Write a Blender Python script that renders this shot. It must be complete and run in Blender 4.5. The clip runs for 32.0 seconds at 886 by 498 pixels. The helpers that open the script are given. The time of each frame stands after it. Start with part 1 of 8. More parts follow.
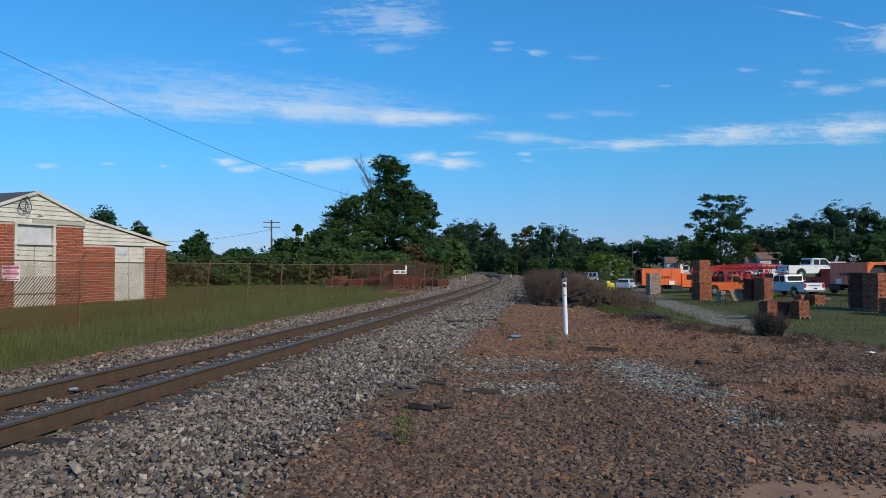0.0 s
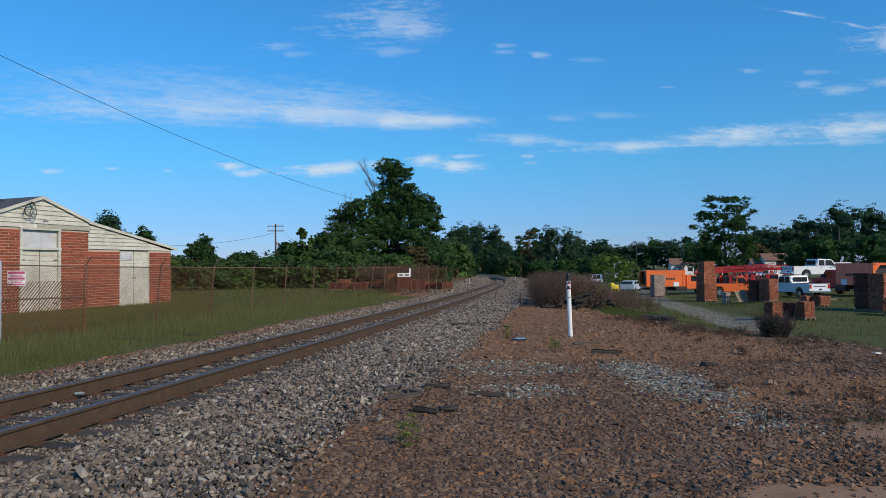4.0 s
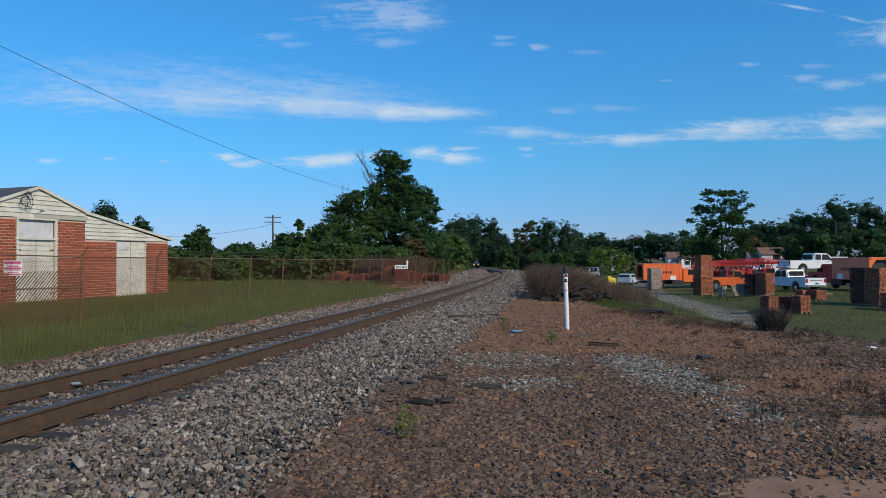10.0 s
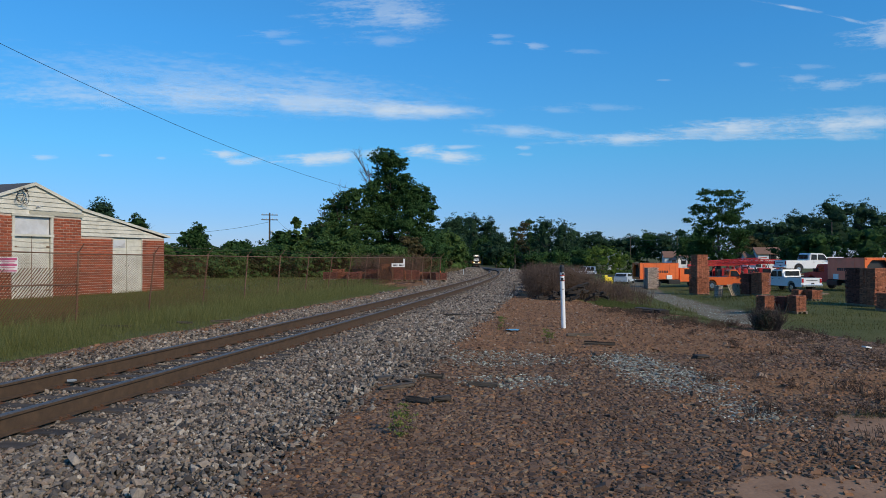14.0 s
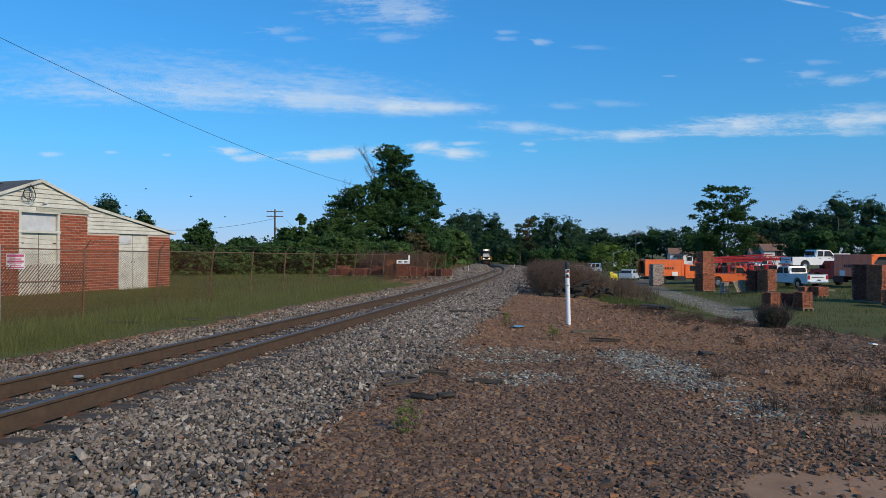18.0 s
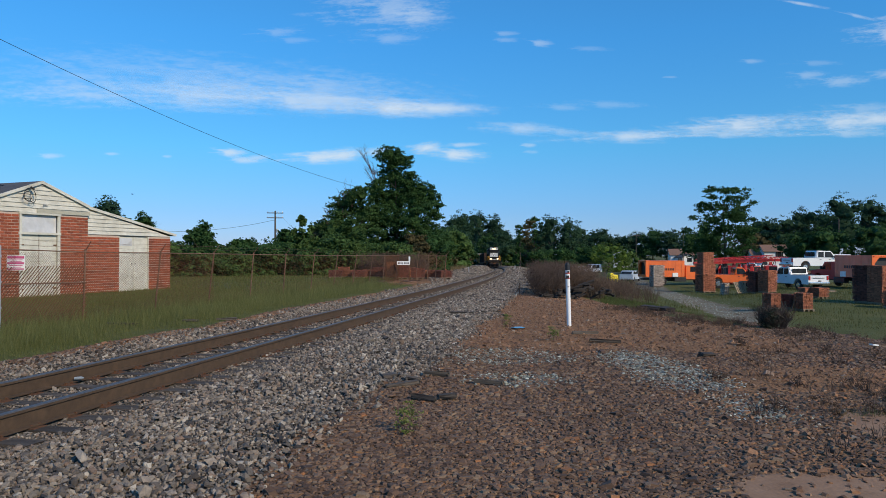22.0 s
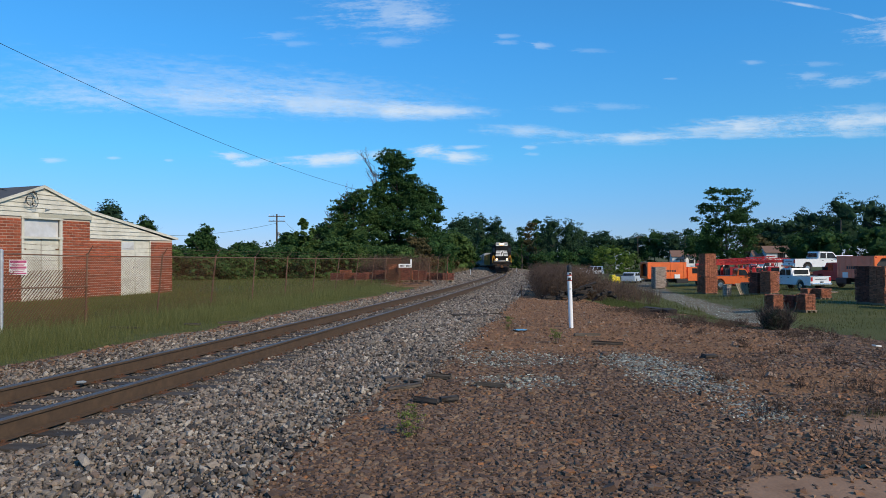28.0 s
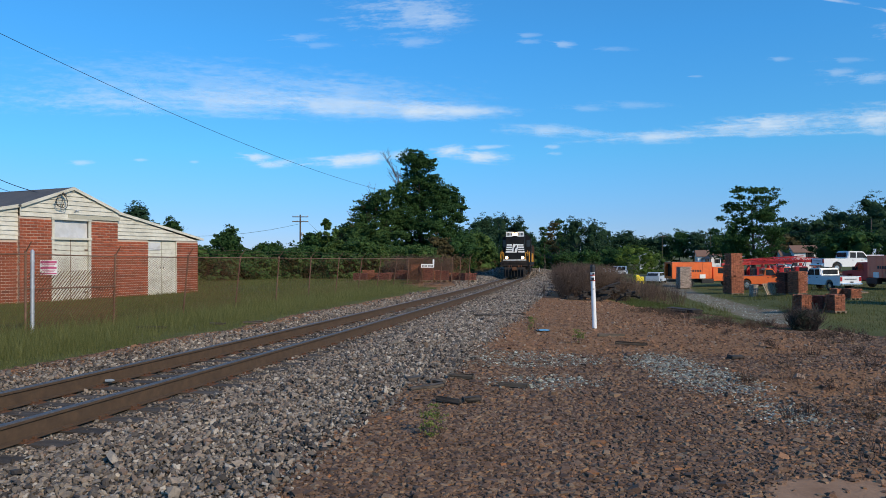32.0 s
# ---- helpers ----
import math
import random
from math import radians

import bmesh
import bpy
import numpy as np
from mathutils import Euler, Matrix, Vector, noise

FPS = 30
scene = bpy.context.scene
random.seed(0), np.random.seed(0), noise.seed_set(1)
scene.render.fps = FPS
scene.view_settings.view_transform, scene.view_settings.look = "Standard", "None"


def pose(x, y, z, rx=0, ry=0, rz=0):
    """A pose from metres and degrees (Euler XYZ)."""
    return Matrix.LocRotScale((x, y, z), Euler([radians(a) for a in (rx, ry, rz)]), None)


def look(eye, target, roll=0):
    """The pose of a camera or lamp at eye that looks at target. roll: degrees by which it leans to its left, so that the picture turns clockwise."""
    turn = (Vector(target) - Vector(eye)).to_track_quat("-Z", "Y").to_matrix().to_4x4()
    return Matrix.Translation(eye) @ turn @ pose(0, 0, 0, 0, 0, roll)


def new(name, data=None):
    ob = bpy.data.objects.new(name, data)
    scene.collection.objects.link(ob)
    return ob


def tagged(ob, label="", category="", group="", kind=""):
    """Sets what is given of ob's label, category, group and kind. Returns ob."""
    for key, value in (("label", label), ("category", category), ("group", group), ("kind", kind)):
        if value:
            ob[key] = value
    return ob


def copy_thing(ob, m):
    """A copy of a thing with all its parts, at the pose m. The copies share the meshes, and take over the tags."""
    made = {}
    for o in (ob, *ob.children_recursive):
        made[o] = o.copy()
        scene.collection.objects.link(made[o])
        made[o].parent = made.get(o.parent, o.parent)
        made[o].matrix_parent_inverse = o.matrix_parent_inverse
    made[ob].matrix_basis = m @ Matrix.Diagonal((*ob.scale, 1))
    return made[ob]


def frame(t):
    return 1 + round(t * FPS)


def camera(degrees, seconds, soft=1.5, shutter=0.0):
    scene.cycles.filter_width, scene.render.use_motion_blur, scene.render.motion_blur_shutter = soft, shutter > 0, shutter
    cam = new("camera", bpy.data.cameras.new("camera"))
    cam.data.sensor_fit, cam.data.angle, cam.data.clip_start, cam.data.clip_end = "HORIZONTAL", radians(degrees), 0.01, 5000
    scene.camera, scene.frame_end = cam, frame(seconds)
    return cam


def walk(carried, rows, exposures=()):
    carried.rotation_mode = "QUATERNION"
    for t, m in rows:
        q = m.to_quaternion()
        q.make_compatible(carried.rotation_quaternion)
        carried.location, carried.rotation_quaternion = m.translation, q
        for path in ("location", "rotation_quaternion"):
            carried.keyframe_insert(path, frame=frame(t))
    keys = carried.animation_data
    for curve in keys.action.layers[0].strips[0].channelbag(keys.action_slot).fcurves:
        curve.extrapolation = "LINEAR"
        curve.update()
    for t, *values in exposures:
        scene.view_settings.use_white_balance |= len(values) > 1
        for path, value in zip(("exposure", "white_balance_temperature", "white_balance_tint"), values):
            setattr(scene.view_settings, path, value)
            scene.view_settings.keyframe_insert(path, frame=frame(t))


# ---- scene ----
SECONDS = 32.0
EYE = (0.0, 0.0, 1.75)
cam = camera(66.3, SECONDS, soft=0.5)

# seconds, tilt up, turn to the right, lean, in degrees
SWAY = [
    (0.0, 1.238, -0.164, 0.226),
    (0.5, 1.309, -0.083, 0.258),
    (1.0, 1.322, -0.082, 0.299),
    (1.5, 1.450, -0.090, 0.379),
    (2.0, 1.522, -0.127, 0.365),
    (2.5, 1.555, -0.287, 0.551),
    (3.0, 1.603, -0.269, 0.514),
    (3.5, 1.569, -0.420, 0.500),
    (5.5, 1.110, -0.544, 0.554),
    (6.0, 1.067, -0.503, 0.599),
    (6.5, 1.131, -0.328, 0.426),
    (7.0, 1.180, -0.298, 0.375),
    (7.5, 1.284, -0.244, 0.371),
    (8.0, 1.322, -0.304, 0.338),
    (8.5, 1.178, -0.284, 0.299),
    (9.0, 0.861, -0.252, 0.229),
    (9.5, 0.786, -0.274, 0.162),
    (10.0, 0.815, -0.276, 0.216),
    (10.5, 0.840, -0.252, 0.092),
    (11.0, 0.945, -0.116, 0.007),
    (11.5, 0.887, 0.005, -0.004),
    (12.0, 0.753, 0.007, -0.003),
    (12.5, 0.668, 0.003, 0.001),
    (13.0, 0.668, -0.000, 0.000),
    (13.5, 0.675, 0.003, -0.018),
    (14.0, 0.683, -0.013, -0.031),
    (14.5, 0.706, -0.052, -0.068),
    (16.5, 0.703, -0.152, -0.176),
    (17.0, 0.706, -0.154, -0.099),
    (17.5, 0.576, -0.345, -0.003),
    (18.0, 0.392, -0.432, -0.036),
    (18.5, 0.235, -0.458, -0.026),
    (19.0, 0.268, -0.501, -0.097),
    (19.5, 0.344, -0.471, -0.106),
    (20.0, 0.484, -0.434, -0.048),
    (20.5, 0.507, -0.439, -0.004),
    (21.0, 0.498, -0.442, -0.014),
    (21.5, 0.474, -0.455, -0.048),
    (22.0, 0.497, -0.460, 0.021),
    (22.5, 0.537, -0.507, 0.077),
    (23.0, 0.649, -0.525, 0.112),
    (23.5, 0.720, -0.498, 0.114),
    (24.0, 0.714, -0.492, 0.128),
    (24.5, 0.724, -0.424, 0.124),
    (25.0, 0.740, -0.440, 0.189),
    (25.5, 0.687, -0.419, 0.183),
    (27.5, 0.706, -0.540, 0.252),
    (28.0, 0.714, -0.596, 0.267),
    (28.5, 0.752, -0.735, 0.335),
    (29.0, 0.712, -0.774, 0.278),
    (29.5, 0.616, -1.066, 0.339),
    (30.0, 0.606, -1.670, 0.333),
    (30.5, 0.570, -1.875, 0.242),
    (31.0, 0.560, -1.869, 0.236),
    (31.5, 0.545, -1.924, 0.275),
    (32.0, 0.729, -2.482, 0.336),
]


def aim(tilt, turn, lean):
    return (Matrix.Translation(EYE) @ pose(0, 0, 0, 0, 0, -turn) @ pose(0, 0, 0, tilt)
            @ pose(0, 0, 0, 0, lean) @ pose(0, 0, 0, 90))


walk(cam, [(t, aim(a, b, c)) for t, a, b, c in SWAY], exposures=[(0, -0.08), (6, -0.15), (14, -0.15), (20, -0.07), (24, -0.03), (28, 0.02), (32, 0.04)])

# ---- daylight ----
SUN_UP, SUN_FROM = 30.0, 136.0          # degrees above the horizon; compass angle from +y towards +x
world = bpy.data.worlds.new("daylight")
scene.world = world
world.use_nodes = True
wn = world.node_tree.nodes
wl = world.node_tree.links
wn.clear()
sky = wn.new("ShaderNodeTexSky")
sky.sky_type, sky.sun_disc = "NISHITA", False
sky.sun_elevation, sky.sun_rotation = radians(SUN_UP), radians(SUN_FROM)
sky.air_density, sky.dust_density, sky.ozone_density = 1.0, 0.18, 4.5
bg = wn.new("ShaderNodeBackground")
bg.inputs["Strength"].default_value = 0.15
wo = wn.new("ShaderNodeOutputWorld")
tint = wn.new("ShaderNodeMix")
tint.data_type, tint.blend_type = "RGBA", "MULTIPLY"
tint.inputs[0].default_value = 1.0
heading = wn.new("ShaderNodeTexCoord")
rise = wn.new("ShaderNodeSeparateXYZ")
haze = wn.new("ShaderNodeValToRGB")
while len(haze.color_ramp.elements) < 5:
    haze.color_ramp.elements.new(0.5)
for stop, (h, c) in zip(haze.color_ramp.elements, ((0.0, (0.68, 0.86, 1.40)), (0.06, (0.55, 0.90, 1.42)), (0.15, (0.42, 1.10, 1.53)), (0.30, (0.34, 1.14, 1.74)), (1.0, (0.37, 1.0, 1.5)))):
    stop.position, stop.color = h, (*c, 1)
wl.new(heading.outputs["Generated"], rise.inputs[0])
wl.new(rise.outputs[2], haze.inputs[0])
wl.new(haze.outputs[0], tint.inputs[7])
flat = wn.new("ShaderNodeGamma")
flat.inputs[1].default_value = 0.75
wl.new(sky.outputs[0], flat.inputs[0])
wl.new(flat.outputs[0], tint.inputs[6])
wl.new(tint.outputs[2], bg.inputs[0])
wl.new(bg.outputs[0], wo.inputs[0])
sun_lamp = bpy.data.lights.new("sun", "SUN")
sun_lamp.energy, sun_lamp.angle, sun_lamp.color = 3.6, radians(0.6), (1.0, 0.83, 0.6)
sun = new("sun", sun_lamp)
sun_dir = Vector((math.sin(radians(SUN_FROM)) * math.cos(radians(SUN_UP)),
                  math.cos(radians(SUN_FROM)) * math.cos(radians(SUN_UP)), math.sin(radians(SUN_UP))))
sun.matrix_world = look(sun_dir * 50, (0, 0, 0))

# ---- materials ----


def nodes_of(name):
    m = bpy.data.materials.new(name)
    m.use_nodes = True
    nt = m.node_tree
    return m, nt, nt.nodes["Principled BSDF"]


def ramp(nt, fac, stops):
    r = nt.nodes.new("ShaderNodeValToRGB")
    while len(r.color_ramp.elements) < len(stops):
        r.color_ramp.elements.new(0.5)
    for e, (p, c) in zip(r.color_ramp.elements, stops):
        e.position, e.color = p, (*c, 1)
    nt.links.new(fac, r.inputs[0])
    return r.outputs[0]


def noise_tex(nt, scale, detail=6, rough=0.6, vec=None, dist=0.0):
    n = nt.nodes.new("ShaderNodeTexNoise")
    n.inputs["Scale"].default_value = scale
    n.inputs["Detail"].default_value = detail
    n.inputs["Roughness"].default_value = rough
    n.inputs["Distortion"].default_value = dist
    if vec is not None:
        nt.links.new(vec, n.inputs["Vector"])
    return n.outputs[0]


def obj_coords(nt):
    return nt.nodes.new("ShaderNodeTexCoord").outputs["Object"]


def world_coords(nt):
    return nt.nodes.new("ShaderNodeNewGeometry").outputs["Position"]


def math_node(nt, op, a, b=None, clamp=False):
    n = nt.nodes.new("ShaderNodeMath")
    n.operation, n.use_clamp = op, clamp
    for i, v in enumerate((a, b)):
        if v is None:
            continue
        if isinstance(v, (int, float)):
            n.inputs[i].default_value = v
        else:
            nt.links.new(v, n.inputs[i])
    return n.outputs[0]


def mix_col(nt, fac, a, b, mode="MIX"):
    n = nt.nodes.new("ShaderNodeMix")
    n.data_type, n.blend_type = "RGBA", mode
    for i, v in ((0, fac), (6, a), (7, b)):
        if isinstance(v, (int, float)):
            n.inputs[i].default_value = v
        elif isinstance(v, tuple):
            n.inputs[i].default_value = (*v, 1)
        else:
            nt.links.new(v, n.inputs[i])
    return n.outputs[2]


def bump(nt, bsdf, height, strength, distance):
    b = nt.nodes.new("ShaderNodeBump")
    b.inputs["Strength"].default_value, b.inputs["Distance"].default_value = strength, distance
    nt.links.new(height, b.inputs["Height"])
    nt.links.new(b.outputs[0], bsdf.inputs["Normal"])


def surf(name, c1, c2, scale=6.0, rough=0.7, relief=0.15, metal=0.0, dirt=None, dirt_scale=1.2, spread=0.0,
         stretch=(1, 1, 1), island=0.0):
    """A worn surface: two tones in fine grain, blotches of dirt, fine relief."""
    m, nt, b = nodes_of(name)
    mp = nt.nodes.new("ShaderNodeMapping")
    mp.inputs["Scale"].default_value = stretch
    nt.links.new(obj_coords(nt), mp.inputs[0])
    fine = noise_tex(nt, scale, 8, 0.65, mp.outputs[0])
    col = ramp(nt, fine, [(0.3, c1), (0.7, c2)])
    if dirt:
        blot = noise_tex(nt, dirt_scale, 4, 0.6, mp.outputs[0], 0.6)
        f = math_node(nt, "MULTIPLY", math_node(nt, "SUBTRACT", blot, 0.45, True), 2.5, True)
        col = mix_col(nt, f, col, dirt)
    if spread:
        rnd = nt.nodes.new("ShaderNodeObjectInfo").outputs["Random"]
        v = math_node(nt, "ADD", math_node(nt, "MULTIPLY", rnd, 2 * spread), 1 - spread)
        hs = nt.nodes.new("ShaderNodeHueSaturation")
        nt.links.new(v, hs.inputs["Value"])
        nt.links.new(col, hs.inputs["Color"])
        col = hs.outputs[0]
    if island:
        rnd = nt.nodes.new("ShaderNodeNewGeometry").outputs["Random Per Island"]
        v = math_node(nt, "ADD", math_node(nt, "MULTIPLY", rnd, 2 * island), 1 - island)
        hs = nt.nodes.new("ShaderNodeHueSaturation")
        nt.links.new(v, hs.inputs["Value"])
        nt.links.new(col, hs.inputs["Color"])
        col = hs.outputs[0]
    nt.links.new(col, b.inputs["Base Color"])
    b.inputs["Metallic"].default_value = metal
    r = nt.nodes.new("ShaderNodeMapRange")
    r.inputs["To Min"].default_value, r.inputs["To Max"].default_value = max(0.05, rough - 0.12), min(1, rough + 0.12)
    nt.links.new(fine, r.inputs[0])
    nt.links.new(r.outputs[0], b.inputs["Roughness"])
    if relief:
        bump(nt, b, fine, relief, 0.02)
    return m


def stone_mat(name, stops, rough=0.85):
    """Loose stones: every stone takes a tone of its own, with grain on it."""
    m, nt, b = nodes_of(name)
    geo = nt.nodes.new("ShaderNodeNewGeometry")
    col = ramp(nt, geo.outputs["Random Per Island"], stops)
    grain = noise_tex(nt, 45, 5, 0.7, obj_coords(nt))
    blot = noise_tex(nt, 0.9, 3, 0.6, obj_coords(nt))
    col = mix_col(nt, 0.55, col, ramp(nt, grain, [(0.3, (0.25, 0.25, 0.25)), (0.75, (1.0, 1.0, 1.0))]), "MULTIPLY")
    col = mix_col(nt, 0.35, col, ramp(nt, blot, [(0.35, (0.45, 0.4, 0.36)), (0.65, (1, 1, 1))]), "MULTIPLY")
    nt.links.new(col, b.inputs["Base Color"])
    b.inputs["Roughness"].default_value = rough
    bump(nt, b, grain, 0.3, 0.003)
    return m


def leaf_mat(name, dark, light, brown=None):
    m, nt, b = nodes_of(name)
    geo = nt.nodes.new("ShaderNodeNewGeometry")
    big = noise_tex(nt, 0.55, 3, 0.6, obj_coords(nt))
    mid = math_node(nt, "ADD", math_node(nt, "MULTIPLY", geo.outputs["Random Per Island"], 0.6),
                    math_node(nt, "MULTIPLY", big, 0.45))
    stops = [(0.15, dark), (0.85, light)]
    if brown:
        stops.append((0.97, brown))
    nt.links.new(ramp(nt, mid, stops), b.inputs["Base Color"])
    b.inputs["Roughness"].default_value = 0.7
    b.inputs["Specular IOR Level"].default_value = 0.15
    tr = nt.nodes.new("ShaderNodeBsdfTranslucent")
    nt.links.new(ramp(nt, mid, stops), tr.inputs[0])
    mx = nt.nodes.new("ShaderNodeMixShader")
    mx.inputs[0].default_value = 0.34
    out = nt.nodes["Material Output"]
    nt.links.new(b.outputs[0], mx.inputs[1])
    nt.links.new(tr.outputs[0], mx.inputs[2])
    nt.links.new(mx.outputs[0], out.inputs[0])
    return m


def glow(name, col, strength):
    m, nt, b = nodes_of(name)
    b.inputs["Base Color"].default_value = (*col, 1)
    b.inputs["Emission Color"].default_value = (*col, 1)
    b.inputs["Emission Strength"].default_value = strength
    return m


M = {}
M["rail"] = surf("rusty_rail", (0.058, 0.036, 0.021), (0.105, 0.065, 0.037), 9, 0.85, 0.3, 0.1, (0.055, 0.034, 0.02), 3)
M["rail_top"] = surf("worn_rail_head", (0.09, 0.085, 0.083), (0.17, 0.162, 0.16), 20, 0.55, 0.05, 0.6)
M["tie"] = surf("creosoted_timber", (0.028, 0.022, 0.018), (0.08, 0.064, 0.052), 5, 0.9, 0.6, 0, (0.12, 0.10, 0.08), 2, 0.35, (1, 8, 8))
M["steel"] = surf("rusty_steel", (0.09, 0.045, 0.025), (0.2, 0.09, 0.045), 14, 0.8, 0.3, 0.3)
M["post"] = surf("weathered_rusty_pipe", (0.12, 0.065, 0.042), (0.25, 0.15, 0.10), 10, 0.85, 0.2, 0.1, (0.09, 0.045, 0.028), 2.0)
M["galv"] = surf("galvanised_pipe", (0.42, 0.44, 0.46), (0.58, 0.6, 0.62), 14, 0.5, 0.05, 0.6)
M["ballast"] = stone_mat("ballast_stone", [(0.0, (0.05, 0.042, 0.037)), (0.18, (0.125, 0.106, 0.092)), (0.42, (0.225, 0.19, 0.155)), (0.66, (0.36, 0.305, 0.243)), (0.80, (0.26, 0.17, 0.118)), (0.9, (0.41, 0.352, 0.29)), (1.0, (0.58, 0.52, 0.435))])
M["gravel"] = stone_mat("red_brown_stone", [(0.0, (0.085, 0.049, 0.03)), (0.4, (0.185, 0.108, 0.067)), (0.72, (0.245, 0.146, 0.09)), (0.86, (0.29, 0.2, 0.128)), (0.96, (0.30, 0.17, 0.085)), (1.0, (0.37, 0.15, 0.055))])
M["pale"] = stone_mat("pale_stone", [(0.0, (0.12, 0.11, 0.085)), (0.45, (0.34, 0.335, 0.28)), (0.75, (0.40, 0.42, 0.34)), (1.0, (0.72, 0.72, 0.63))])
M["brick"] = surf("red_brick", (0.24, 0.05, 0.021), (0.40, 0.098, 0.042), 16, 0.85, 0.3, 0, (0.15, 0.06, 0.042), 1.1, 0.25, island=0.25)
M["mortar"] = surf("mortar", (0.46, 0.34, 0.27), (0.58, 0.46, 0.38), 25, 0.95, 0.3)
M["white"] = surf("weathered_white_paint", (0.56, 0.54, 0.46), (0.68, 0.66, 0.57), 5, 0.6, 0.08, 0, (0.38, 0.355, 0.28), 0.9)
M["glass_dirty"] = surf("covered_pane", (0.5, 0.52, 0.55), (0.66, 0.66, 0.66), 2.5, 0.35, 0.1, 0, (0.42, 0.4, 0.36), 1.4)
M["roof"] = surf("dark_shingle", (0.05, 0.05, 0.052), (0.10, 0.10, 0.105), 30, 0.9, 0.4, 0, (0.13, 0.12, 0.11), 0.8)
M["dark"] = surf("black_paint", (0.012, 0.012, 0.013), (0.025, 0.025, 0.026), 8, 0.45, 0.05)
M["rubber"] = surf("tyre_rubber", (0.012, 0.012, 0.012), (0.03, 0.029, 0.028), 30, 0.85, 0.2)
M["leaf"] = leaf_mat("leaf_green", (0.026, 0.062, 0.020), (0.056, 0.122, 0.036))
M["leaf_far"] = leaf_mat("leaf_dark_green", (0.022, 0.052, 0.030), (0.044, 0.094, 0.045))
M["leaf_light"] = leaf_mat("leaf_light_green", (0.044, 0.086, 0.024), (0.105, 0.175, 0.048))
M["leaf_fresh"] = leaf_mat("leaf_fresh_green", (0.06, 0.11, 0.02), (0.15, 0.23, 0.045))
M["leaf_brown"] = leaf_mat("leaf_turning", (0.06, 0.06, 0.024), (0.14, 0.11, 0.05))
M["leaf_mid"] = leaf_mat("leaf_mid_green", (0.036, 0.078, 0.024), (0.082, 0.150, 0.044))
M["bark"] = surf("bark", (0.05, 0.04, 0.032), (0.12, 0.10, 0.08), 9, 0.9, 0.6, 0, None, 1, 0, (1, 1, 0.25))
M["twig"] = surf("dry_twig", (0.062, 0.04, 0.028), (0.14, 0.09, 0.063), 14, 0.9, 0.2, island=0.4)
M["grass"] = leaf_mat("grass_blade", (0.072, 0.09, 0.024), (0.175, 0.185, 0.06), (0.26, 0.2, 0.105))
M["plastic_white"] = surf("white_plastic", (0.78, 0.79, 0.8), (0.84, 0.84, 0.84), 6, 0.35, 0.02)

# ---- building blocks ----


def mesh_of(name, bm, mat, smooth=False):
    me = bpy.data.meshes.new(name)
    bm.to_mesh(me)
    bm.free()
    for mm in (mat if isinstance(mat, (list, tuple)) else [mat]):
        me.materials.append(mm)
    if smooth:
        me.polygons.foreach_set("use_smooth", [True] * len(me.polygons))
    return me


def part(name, bm, mat, parent, label="", at=None, smooth=False):
    """One mesh object under a thing or a part."""
    me = bm if isinstance(bm, bpy.types.Mesh) else mesh_of(name, bm, mat, smooth)
    ob = new(name, me)
    ob.parent = parent
    if at is not None:
        ob.matrix_basis = at
    if label:
        tagged(ob, label)
    return ob


def thing(name, m, label, category, group="", kind=""):
    ob = new(name)
    ob.empty_display_size = 0.1
    ob.matrix_basis = m
    return tagged(ob, label, category, group, kind)


def solid(name, bm, mat, m, label, category, group="", kind="", smooth=False):
    ob = new(name, mesh_of(name, bm, mat, smooth))
    ob.matrix_basis = m
    return tagged(ob, label, category, group, kind)


def box(bm, c, size, bevel=0.0, m=None, mi=0):
    r = bmesh.ops.create_cube(bm, size=1.0)
    mt = Matrix.Translation(c) @ Matrix.Diagonal((*size, 1))
    if m is not None:
        mt = m @ mt
    bmesh.ops.transform(bm, matrix=mt, verts=r["verts"])
    faces = {f for v in r["verts"] for f in v.link_faces}
    for f in faces:
        f.material_index = mi
    if bevel:
        es = {e for v in r["verts"] for e in v.link_edges}
        out = bmesh.ops.bevel(bm, geom=list(es), offset=bevel, segments=2, affect="EDGES", profile=0.7)
        for f in out["faces"]:
            f.material_index = mi
    return bm


def tube(bm, p0, p1, r0, r1=None, seg=8, caps=True, mi=0):
    p0, p1 = Vector(p0), Vector(p1)
    r1 = r0 if r1 is None else r1
    d = p1 - p0
    q = d.to_track_quat("Z", "Y").to_matrix().to_4x4()
    r = bmesh.ops.create_cone(bm, cap_ends=caps, segments=seg, radius1=r0, radius2=max(r1, 1e-4), depth=d.length)
    bmesh.ops.transform(bm, matrix=Matrix.Translation((p0 + p1) / 2) @ q, verts=r["verts"])
    for f in {f for v in r["verts"] for f in v.link_faces}:
        f.material_index = mi
    return bm


def prism(bm, pts, axis, a, b, mi=0):
    """A closed outline of 2D points drawn out along an axis ('x', 'y' or 'z') from a to b."""
    def v3(p, h):
        return {"x": (h, p[0], p[1]), "y": (p[0], h, p[1]), "z": (p[0], p[1], h)}[axis]
    lo = [bm.verts.new(v3(p, a)) for p in pts]
    hi = [bm.verts.new(v3(p, b)) for p in pts]
    fs = [bm.faces.new(lo), bm.faces.new(hi[::-1])]
    n = len(pts)
    for i in range(n):
        fs.append(bm.faces.new((lo[i], hi[i], hi[(i + 1) % n], lo[(i + 1) % n])))
    for f in fs:
        f.material_index = mi
    bmesh.ops.recalc_face_normals(bm, faces=fs)
    return bm


